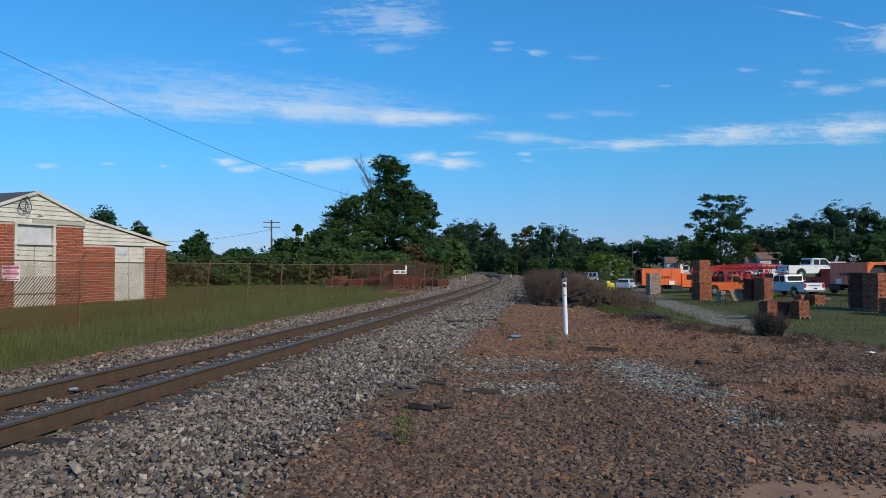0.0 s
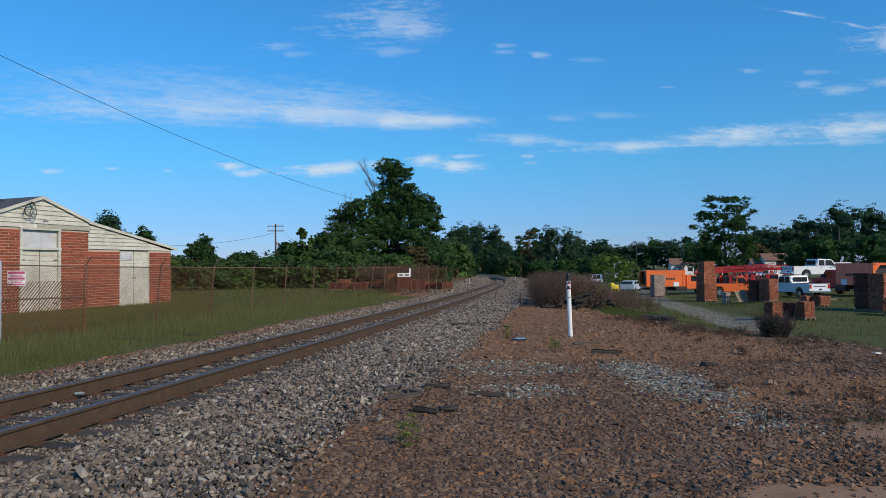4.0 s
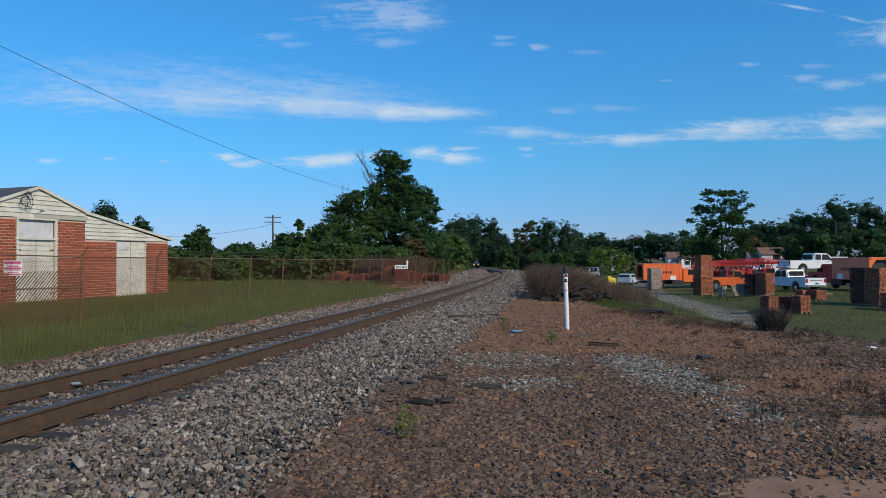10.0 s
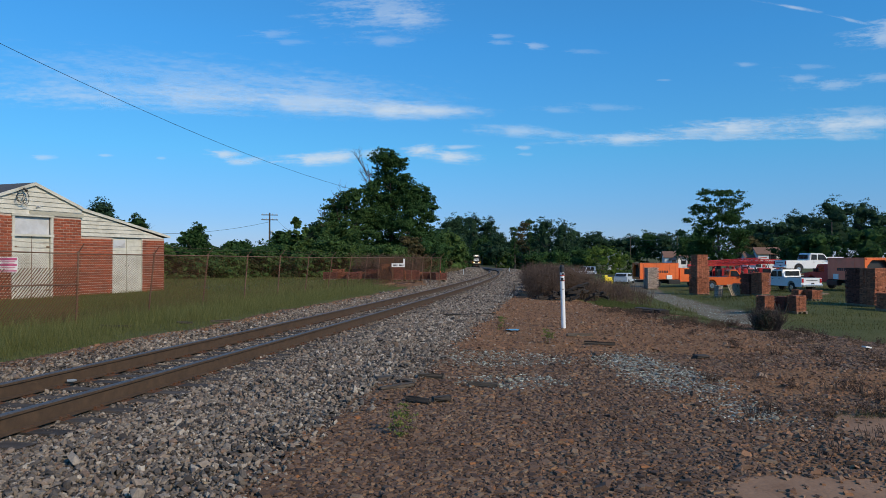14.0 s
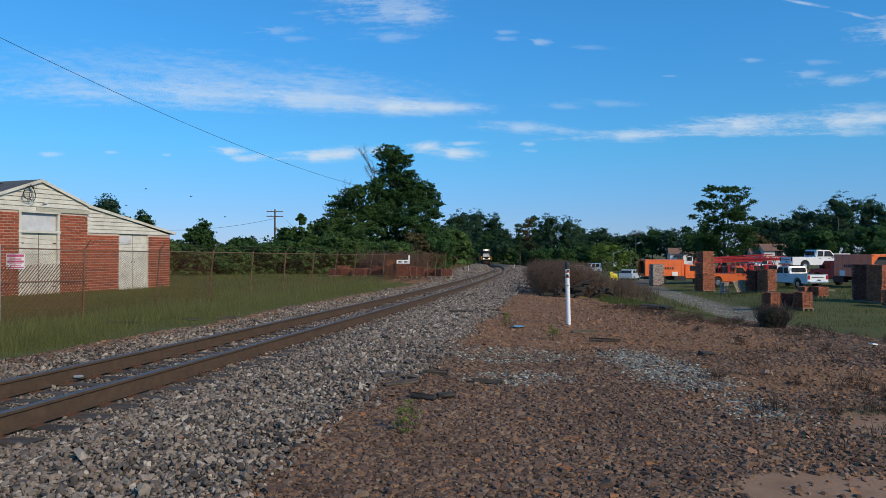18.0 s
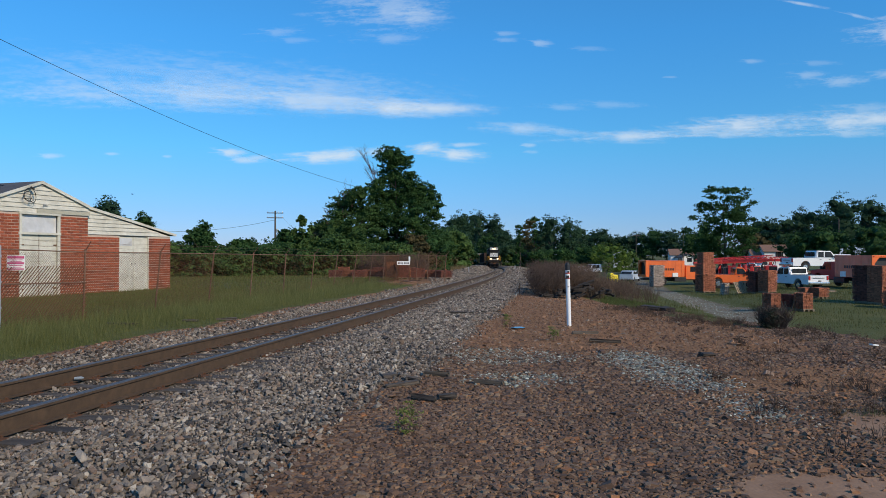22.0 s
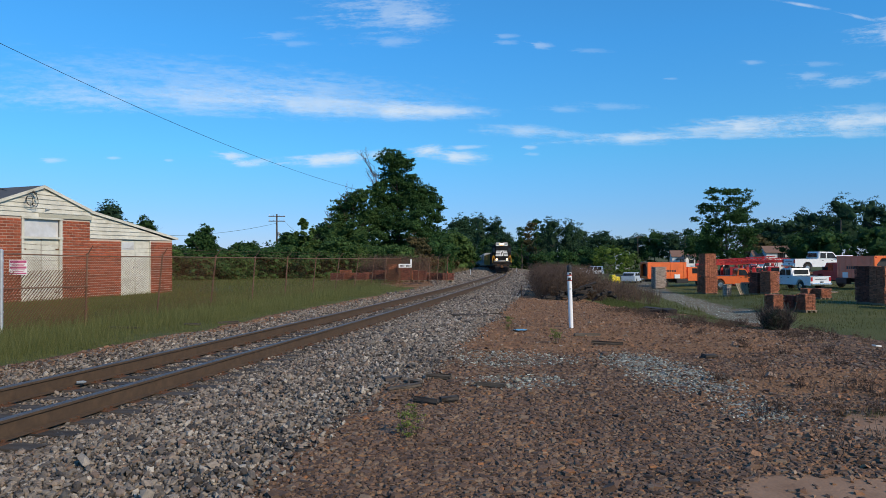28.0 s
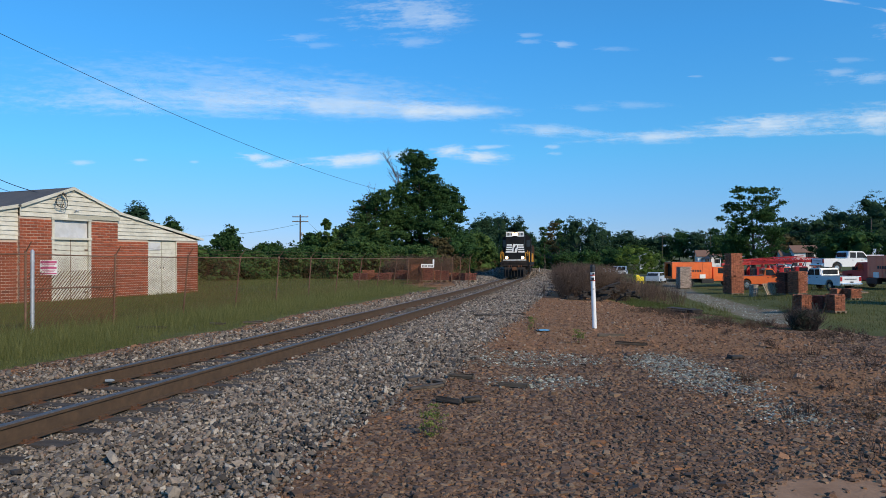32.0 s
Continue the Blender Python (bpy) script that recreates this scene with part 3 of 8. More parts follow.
def build_yard_cover():
    """Loose stones on the lane and taller weeds round the stacks."""
    rng = np.random.RandomState(91)
    x, y = scatter(22, 62, 0.17, 92, 0.7)
    ro = zones(x, y)[3]
    m = (x > 6) & (ro > rng.uniform(0.2, 1.6, len(x)))
    stones("lane_stones", x[m], y[m], 0.055 * np.exp(rng.normal(0, 0.35, m.sum())), 0.4, M["pale"], "pale loose stones on the rutted lane", 93)
    n = 15000
    y = rng.uniform(36, 66, n)
    x = y * rng.uniform(0.29, 0.66, n)
    m = (soft_noise(x, y, 0.8, 35) > rng.uniform(0.0, 0.7, n)) & (zones(x, y)[3] < 0.2)
    blades("tall_grass", x[m], y[m], 0.3 * np.exp(rng.normal(0, 0.35, m.sum())), 0.022, M["yard_grass"], "taller weeds and grass tufts round the brick stacks", 94, 0.5)


build_yard_cover()

# ---- track ----


def track_pose(y, lateral=0.0):
    """Where the track's middle lies at y, with x across and y along it."""
    dx = float(track_x(y + 0.5) - track_x(y - 0.5))
    a = math.degrees(math.atan2(-dx, 1.0))
    dz = float(track_z(y + 0.5) - track_z(y - 0.5))
    return pose(float(track_x(y)), y, float(track_z(y)), math.degrees(math.atan(dz)), 0, a) @ pose(lateral, 0, 0)


RAIL_SECTION = [(-0.075, -0.115), (0.075, -0.115), (0.075, -0.10), (0.012, -0.085), (0.010, 0.055), (0.038, 0.066), (0.038, 0.095),
                (0.028, 0.108), (-0.028, 0.108), (-0.038, 0.095), (-0.038, 0.066), (-0.010, 0.055), (-0.012, -0.085), (-0.075, -0.10)]


def build_track():
    ys = np.concatenate([np.arange(-24.5, 60, 1.0), np.arange(60, 345, 4.0)])
    for side in (-1, 1):
        bm = bmesh.new()
        rings = []
        for y in ys:
            m = track_pose(float(y), side * 0.7525)
            rings.append([bm.verts.new(m @ Vector((p[0], 0, p[1]))) for p in RAIL_SECTION])
        k = len(RAIL_SECTION)
        for a, b in zip(rings[:-1], rings[1:]):
            for i in range(k):
                f = bm.faces.new((a[i], a[(i + 1) % k], b[(i + 1) % k], b[i]))
                f.material_index = 1 if i in (6, 7, 8) else 0
        bm.faces.new(rings[0][::-1])
        bm.faces.new(rings[-1])
        bmesh.ops.recalc_face_normals(bm, faces=bm.faces)
        ob = new("rail", mesh_of("rail", bm, [M["rail"], M["rail_top"]]))
        tagged(ob, "rust-brown steel rail with a worn grey head", "rail", "rails of the track", kind="structure")
    # ties with their plates and spikes
    meshes = []
    for v in range(4):
        bm = bmesh.new()
        box(bm, (0, 0, -0.195), (2.59 + 0.06 * v, 0.23, 0.16), 0.012)
        rng = random.Random(v)
        for q in bm.verts:
            q.co += Vector((rng.uniform(-0.02, 0.02), rng.uniform(-0.008, 0.008), rng.uniform(-0.006, 0.004)))
        meshes.append(mesh_of("railroad_tie", bm, M["tie"]))
    bm = bmesh.new()
    box(bm, (0, 0, -0.1155), (0.32, 0.19, 0.02))
    for sx in (-0.09, 0.09):
        for sy in (-0.06, 0.06):
            box(bm, (sx, sy, -0.096), (0.03, 0.024, 0.04))
    plate = mesh_of("tie_plate", bm, M["steel"])
    rng = random.Random(3)
    y, n = 2.2 - 0.545 * 48, 0
    while y < 130:
        m = track_pose(y)
        ob = new("railroad_tie", meshes[n % 4])
        ob.matrix_basis = m @ pose(rng.uniform(-0.05, 0.05), 0, rng.uniform(-0.02, 0.0), 0, 0, rng.uniform(-1.2, 1.2))
        tagged(ob, "dark weathered creosoted wooden tie bedded in ballast", "railroad tie", "ties under the rails")
        if y < 34:
            for side in (-1, 1):
                part("tie_plate", plate, None, ob, "", Matrix.Translation((side * 0.7525, 0, 0)))
        y += 0.545
        n += 1


build_track()

# ---- trees and bushes ----
LEAF_QUAD = np.array([(-0.5, -0.32, 0), (0.5, -0.4, 0.08), (0.42, 0.4, -0.05), (-0.45, 0.35, 0.1)])


def leaf_cloud(lobes, count, size, rng, shell=0.62):
    """Leaves in flat sprays spread through overlapping lobes (x, y, z, rx, ry, rz), thick towards their skin."""
    lob = np.array(lobes, float)
    vol = lob[:, 3] * lob[:, 5]
    sprays = max(10, count // 20)
    pick = rng.choice(len(lob), sprays, p=vol / vol.sum())
    d = rng.normal(0, 1, (sprays, 3))
    d /= np.linalg.norm(d, axis=1)[:, None]
    r = shell + (1 - shell) * rng.uniform(0, 1, sprays) ** 0.6
    bulge = 1 + 0.10 * np.sin(d[:, 0] * 5 + pick * 1.7) * np.cos(d[:, 2] * 6 + pick) + 0.07 * np.sin(d[:, 1] * 11 + d[:, 2] * 9 + pick)
    heart = lob[pick, :3] + d * lob[pick, 3:] * (r * bulge)[:, None]
    n = count
    own = rng.randint(0, sprays, n)
    reach = np.minimum(size * 2.1, 0.42 * lob[pick, 3])[own]
    p = heart[own] + rng.normal(0, 1, (n, 3)) * np.stack([reach, reach, reach * 0.5], -1) * 0.62
    up = 0.6 * d[own] + np.array([0, 0, 0.45]) + 0.62 * rng.normal(0, 1, (n, 3))
    up /= np.linalg.norm(up, axis=1)[:, None]
    side = np.cross(up, rng.normal(0, 1, (n, 3)))
    side /= np.linalg.norm(side, axis=1)[:, None] + 1e-9
    third = np.cross(up, side)
    q = LEAF_QUAD[None] * (size * rng.uniform(0.5, 1.35, n))[:, None, None]
    v = q[..., :1] * side[:, None, :] + q[..., 1:2] * third[:, None, :] + q[..., 2:] * up[:, None, :] + p[:, None, :]
    f = np.arange(n * 4).reshape(n, 4)
    return v.reshape(-1, 3), f


def cores(lobes, k, rng):
    """Rough filler lumps well within the leaves, added to block light through the crown."""
    bm = bmesh.new()
    for lx, ly, lz, rx, ry, rz in lobes:
        r = bmesh.ops.create_icosphere(bm, subdivisions=2, radius=1)
        for v in r["verts"]:
            j = 1 + rng.uniform(-0.25, 0.2)
            v.co = Vector((lx + v.co.x * rx * k * j, ly + v.co.y * ry * k * j, lz + v.co.z * rz * k * j))
    me = bpy.data.meshes.new("c")
    bm.to_mesh(me)
    v = np.zeros(len(me.vertices) * 3)
    me.vertices.foreach_get("co", v)
    f = np.zeros(len(me.polygons) * 3, dtype=np.int32)
    me.polygons.foreach_get("vertices", f)
    bm.free()
    bpy.data.meshes.remove(me)
    f = f.reshape(-1, 3)
    return v.reshape(-1, 3), np.concatenate([f, f[:, 2:3]], 1)


def crown_mesh(lobes, count, size, mat, seed, core=0.62, shell=0.62):
    rng = np.random.RandomState(seed)
    v, f = leaf_cloud(lobes, count, size, rng, shell)
    me_v, me_f = [v], [f]
    tris = None
    if core:
        cv, cf = cores(lobes, core, rng)
        tris = (cv, cf[:, :3])
    verts = v if tris is None else np.concatenate([v, tris[0]])
    me = bpy.data.meshes.new("crown")
    nq = len(f)
    loops = f.ravel() if tris is None else np.concatenate([f.ravel(), (tris[1] + len(v)).ravel()])
    nt = 0 if tris is None else len(tris[1])
    me.vertices.add(len(verts))
    me.vertices.foreach_set("co", verts.astype(np.float32).ravel())
    me.loops.add(len(loops))
    me.loops.foreach_set("vertex_index", loops.astype(np.int32))
    me.polygons.add(nq + nt)
    me.polygons.foreach_set("loop_start", np.concatenate([np.arange(nq) * 4, nq * 4 + np.arange(nt) * 3]).astype(np.int32))
    me.polygons.foreach_set("loop_total", np.concatenate([np.full(nq, 4), np.full(nt, 3)]).astype(np.int32))
    me.polygons.foreach_set("use_smooth", np.zeros(nq + nt, dtype=bool))
    me.update(calc_edges=True)
    me.materials.append(mat)
    return me


def wood_mesh(height, radius, limbs, seed, lean=0.05, reach=0.35):
    """A tapered, slightly crooked trunk with forking limbs."""
    rng = random.Random(seed)
    bm = bmesh.new()
    p, r = Vector((0, 0, -0.3)), radius
    steps, knots = 6, []
    for i in range(steps):
        q = p + Vector((rng.uniform(-lean, lean) * height / steps * 2, rng.uniform(-lean, lean) * height / steps * 2, height / steps))
        r2 = radius * (1 - (i + 1) / steps * 0.85)
        tube(bm, p, q, r, r2, 8, False)
        knots.append((p.copy(), r))
        p, r = q, r2
    for i in range(limbs):
        k = rng.randrange(2, steps)
        base, br = knots[k]
        a = rng.uniform(0, 6.283)
        l = height * reach * rng.uniform(0.6, 1.2)
        e = base + Vector((math.cos(a) * l, math.sin(a) * l, l * rng.uniform(0.35, 0.9)))
        mid = base.lerp(e, 0.5) + Vector((0, 0, -l * 0.06))
        tube(bm, base, mid, br * 0.5, br * 0.32, 6, False)
        tube(bm, mid, e, br * 0.32, br * 0.08, 6, False)
        for s in range(2):
            e2 = mid + Vector((rng.uniform(-1, 1), rng.uniform(-1, 1), rng.uniform(0.3, 1.1))) * l * 0.4
            tube(bm, mid, e2, br * 0.22, br * 0.05, 5, False)
    return mesh_of("trunk", bm, M["bark"])


def round_lobes(w, h, seed, n=11, low=0.18):
    """Lobes of a broad crown of half-width w and height h above the ground."""
    rng = random.Random(seed)
    out = [(0, 0, h * 0.48, w * 0.7, w * 0.66, h * 0.4), (w * rng.uniform(-0.15, 0.15), 0, h * 0.74, w * 0.5, w * 0.5, h * 0.24)]
    for i in range(n + 7):
        a, e = rng.uniform(0, 6.283), rng.uniform(-0.75, 1.3)
        k = rng.uniform(0.66, 0.86)
        s = w * rng.uniform(0.22, 0.36)
        out.append((math.cos(a) * math.cos(e) * w * k, math.sin(a) * math.cos(e) * w * k, max(h * 0.12, h * 0.52 + math.sin(e) * h * 0.42 * k), s, s, s * rng.uniform(0.7, 0.95)))
    high = max(l[2] + l[5] for l in out)
    return [(l[0], l[1], l[2] * h / high, l[3], l[4], l[5] * h / high) for l in out]


def tree(x, y, top, w, leaf, seed, label, count=2600, size=0.4, lobes=None, category="tree", core=0.6, low=0.18, limbs=7, group="", shell=0.62):
    g = ground_at(x, y)
    h = top - g
    t = thing("tree" if category == "tree" else "bush", pose(x, y, g, 0, 0, 0), label, category, group)
    part("trunk", wood_mesh(h * 0.8, max(0.05, h * 0.022), limbs, seed), None, t)
    if lobes is None:
        lobes = round_lobes(w, h, seed, low=low)
        if category == "bush":
            ring = random.Random(seed + 9)
            lobes += [(math.cos(k * 0.9) * w * ring.uniform(0.4, 0.8), math.sin(k * 0.9) * w * ring.uniform(0.4, 0.8), h * 0.1, w * 0.3, w * 0.3, h * 0.14) for k in range(7)]
    part("crown", crown_mesh(lobes, count, size, leaf, seed, core, shell), None, t)
    return t


def by(b, dist):
    """A spot by the tangent of its bearing from the eye, and its distance ahead."""
    return b * dist, dist


def lobed_tree(b, dist, shape, label, trunk, count, size, seed, leaf, core=0.55):
    """A tree from its lobes: offset across, height over the eye and radii, in 1/1200 of the distance."""
    s = dist / 1200.0
    x, y = by(b, dist)
    g = ground_at(x, y)
    rng = random.Random(seed)
    lobes = [(px * s, rng.uniform(-1.8, 1.8), (pz * s + 1.75 - g), rx * s * 0.8, rx * s * 0.76, rz * s * 0.74) for px, pz, rx, rz in shape]
    for l in list(lobes):
        for k in range(10):
            a = rng.uniform(0, 6.283)
            q = rng.uniform(0.24, 0.36) if k < 3 else rng.uniform(0.10, 0.2)
            o = 0.95 if k < 3 else rng.uniform(0.9, 1.2)
            lobes.append((l[0] + math.cos(a) * l[3] * o, l[1] + rng.uniform(-1, 0.3) * l[4] * 0.8, l[2] + math.sin(a) * l[5] * o, l[3] * q * 1.25, l[4] * q, l[5] * q * 0.7))
    t = thing("tree", pose(x, y, g), label, "tree")
    part("trunk", wood_mesh(trunk, 0.03 * trunk, 9, seed), None, t)
    part("crown", crown_mesh(lobes, count, size, leaf, seed, core, 0.6), None, t)
    return t, s, g, rng


def dead_wood(t, s, g, rng, spots, n):
    bm = bmesh.new()
    for k in range(n):
        bx, bz = rng.choice(spots)
        p = Vector((bx * s * 0.75, rng.uniform(-0.8, 0.8), (bz - 34) * s + 1.75 - g))
        q = Vector(((bx + rng.uniform(-18, 8)) * s, p.y + rng.uniform(-0.5, 0.5), (bz + rng.uniform(-10, 20)) * s + 1.75 - g))
        tube(bm, p, q, 0.04, 0.01, 5, False)
        for j in range(7):
            a = p.lerp(q, rng.uniform(0.4, 0.95))
            tube(bm, a, a + Vector((rng.uniform(-0.8, 0.5), rng.uniform(-0.4, 0.4), rng.uniform(0.1, 0.9))), 0.02, 0.008, 4, False)
    part("dead_branch", bm, M["twig"], t, "bare grey dead branches")


def build_big_tree():
    shape = ((-14, 176, 26, 22), (8, 166, 24, 22), (-4, 142, 36, 28), (22, 128, 26, 22), (46, 118, 26, 17), (62, 102, 20, 16), (56, 84, 28, 16), (68, 70, 20, 10),
             (28, 98, 40, 28), (-12, 104, 40, 34), (-34, 118, 18, 16), (-20, 62, 44, 36), (28, 58, 44, 32), (56, 46, 24, 18), (-16, 18, 46, 30), (36, 14, 44, 28), (62, 6, 28, 26))
    dead_wood(*lobed_tree(-0.078, 85, shape, "tall dense dark-green tree with a ragged stepped crown", 12, 56000, 0.17, 11, M["leaf"]), ((-46, 158), (-54, 178), (-42, 148)), 12)
    shape = ((6, 104, 26, 20), (-16, 96, 30, 24), (-30, 72, 30, 28), (10, 70, 40, 32), (-40, 44, 30, 28), (4, 36, 46, 34), (-14, 10, 48, 30), (-48, 8, 34, 28), (28, 8, 34, 30))
    dead_wood(*lobed_tree(-0.1345, 82, shape, "bushy mid-green tree with bare twigs, grown against a taller one", 7, 30000, 0.16, 13, M["leaf_mid"]), ((-30, 100), (-44, 84), (-10, 118), (-52, 66)), 16)


def slender_lobes(h, w, seed):
    """A narrow young crown of upright sprays."""
    rng = random.Random(seed)
    out = []
    for k in range(26):
        z = rng.uniform(0.42, 0.97)
        a, r = rng.uniform(0, 6.283), w * 1.8 * (1.02 - z) * rng.uniform(0.4, 1.05)
        out.append((math.cos(a) * r, math.sin(a) * r, h * z, 0.5, 0.5, 0.42))
    return out


def build_far_trees():
    """Bearing tangent, distance, top, half-width, leaf, leaf size, label."""
    dk, md, lt, br = M["leaf_far"], M["leaf"], M["leaf_light"], M["leaf_brown"]
    field_side = [(-0.503, 95, 10.2, 2.9, dk, 0.36), (-0.452, 100, 8.2, 1.9, md, 0.36), (-0.52, 105, 7.4, 3.0, dk, 0.4), (-0.366, 62, 4.75, 1.5, md, 0.28),
        (-0.308, 75, 3.6, 1.6, md, 0.3), (-0.216, 72, 6.4, 1.4, lt, 0.42), (-0.19, 84, 6.0, 2.4, md, 0.34), (-0.165, 86, 6.4, 2.6, md, 0.34),
        (-0.235, 80, 4.8, 2.2, md, 0.34), (-0.70, 80, 9, 4, dk, 0.4), (-0.62, 100, 5.6, 4, md, 0.4)]
    track_end = [(0.012, 165, 12.4, 3.9, dk, 0.5), (0.0, 160, 9.0, 5.0, dk, 0.5), (0.024, 178, 12.0, 3.0, dk, 0.5), (0.046, 352, 24.6, 6.5, dk, 0.75),
        (0.034, 378, 27.5, 6.5, dk, 0.75), (0.062, 358, 23.6, 5.6, dk, 0.75), (0.071, 350, 23.5, 3.6, dk, 0.7), (0.08, 352, 16.5, 5.5, dk, 0.7),
        (0.057, 340, 13.0, 5.0, md, 0.7), (0.078, 262, 11.0, 5.5, dk, 0.6), (0.098, 285, 10.0, 6, dk, 0.6), (0.118, 300, 10, 7, dk, 0.6),
        (0.0, 230, 9.5, 5.5, md, 0.6), (0.088, 330, 10.5, 8.0, md, 0.8)]
    mid_line = [(0.145, 260, 10, 6, dk, 0.6), (0.21, 270, 11, 6.5, dk, 0.6), (0.150, 190, 13.4, 3.8, dk, 0.5), (0.172, 190, 12.8, 3.8, dk, 0.5),
        (0.19, 200, 11.6, 4.5, dk, 0.5), (0.135, 240, 11.5, 5, dk, 0.6), (0.225, 260, 12.0, 6, dk, 0.7), (0.245, 265, 9.5, 6, dk, 0.7),
        (0.275, 255, 10.5, 6, dk, 0.7), (0.30, 250, 11.6, 5.5, md, 0.7), (0.33, 245, 11.2, 5.5, dk, 0.7), (0.355, 235, 10.2, 6, dk, 0.7),
        (0.437, 174, 9.4, 4.5, br, 0.45), (0.375, 160, 9.0, 4.5, md, 0.5)]
    yard_line = [(0.462, 185, 13.6, 5.8, dk, 0.55), (0.478, 188, 12.6, 5.0, dk, 0.55), (0.498, 180, 14.0, 5.5, dk, 0.55), (0.522, 185, 16.0, 5.5, dk, 0.55),
        (0.547, 190, 16.6, 5.2, dk, 0.55), (0.58, 175, 18.0, 6.2, dk, 0.55), (0.612, 185, 18.2, 5.5, dk, 0.55), (0.645, 180, 16.4, 5.5, dk, 0.55),
        (0.68, 185, 14.5, 6, dk, 0.55), (0.517, 150, 7.5, 4.3, md, 0.45), (0.56, 145, 8.5, 5, md, 0.45), (0.63, 140, 8.8, 5, md, 0.45),
        (0.72, 150, 12, 6, dk, 0.5)]
    rows = field_side + track_end + mid_line + yard_line
    words = {dk.name: "dark-green broadleaf tree in the far tree line", md.name: "leafy green tree at the edge of the woods",
             lt.name: "slender light-green young tree above the hedge", br.name: "tree with leaves turning brown"}
    for i, (b, dist, top, w, leaf, sz) in enumerate(rows):
        x, y = by(b, dist)
        top = top * (0.93 if 0.4 < b < 0.57 or b > 0.63 else 1.0)
        tree(x, y, top, w * (1.18 if dist > 120 else 1.0), leaf, 100 + i, words[leaf.name], (5200 if dist < 120 else 4200) if leaf is not lt else 900, sz * ((0.68 if dist < 120 else 0.54) if leaf is not lt else 0.85), None if leaf is not lt else slender_lobes(top - ground_at(x, y), w, 40 + i), "tree", (0.58 if dist < 120 else 0.5) if leaf is not lt else 0, 0.0, 5 if leaf is not lt else 9, "", 0.62 if leaf is not lt else 0.2)
    # the open-crowned tree behind the yard
    x, y = by(0.407, 130)
    h = 15.0 - ground_at(x, y)
    rng = random.Random(8)
    lobes = []
    for k in range(120):
        a, z = rng.uniform(0, 6.283), rng.uniform(0.14, 0.98) ** 0.85
        w = 7.8 * (1 - abs(z - 0.5) * 1.1)
        lobes.append((math.cos(a) * w * rng.uniform(0.3, 1), math.sin(a) * w * rng.uniform(0.3, 1), h * z, 0.95, 0.95, 0.6))
    for k in range(26):
        a, z = rng.uniform(0, 6.283), rng.uniform(0.2, 0.68)
        w = rng.uniform(1.0, 6.0)
        lobes.append((math.cos(a) * w, math.sin(a) * w, h * z, 1.7, 1.7, 1.1))
    tree(x, y, 15.0, 5, M["leaf"], 77, "tall open-crowned tree with visible limbs behind the yard", 22000, 0.25, lobes, "tree", 0, 0.2, 18, "", 0.2)
    # tall thin trees hung with vines by the track
    for i, (b, dist, top) in enumerate(((0.117, 200, 12.0), (0.128, 205, 13.0), (0.105, 215, 11))):
        x, y = by(b, dist)
        h = top - ground_at(x, y)
        lobes = [(rng.uniform(-1.2, 1.2), rng.uniform(-1, 1), h * z, 1.3, 1.2, 0.9) for z in (0.15, 0.3, 0.45, 0.6, 0.72, 0.85, 0.95)]
        tree(x, y, top, 1.8, M["leaf"] if i else M["leaf_brown"], 300 + i, "thin vine-hung tree beside the railway", 2200, 0.34, lobes, "tree", 0, 0.1, 6, "", 0.3)


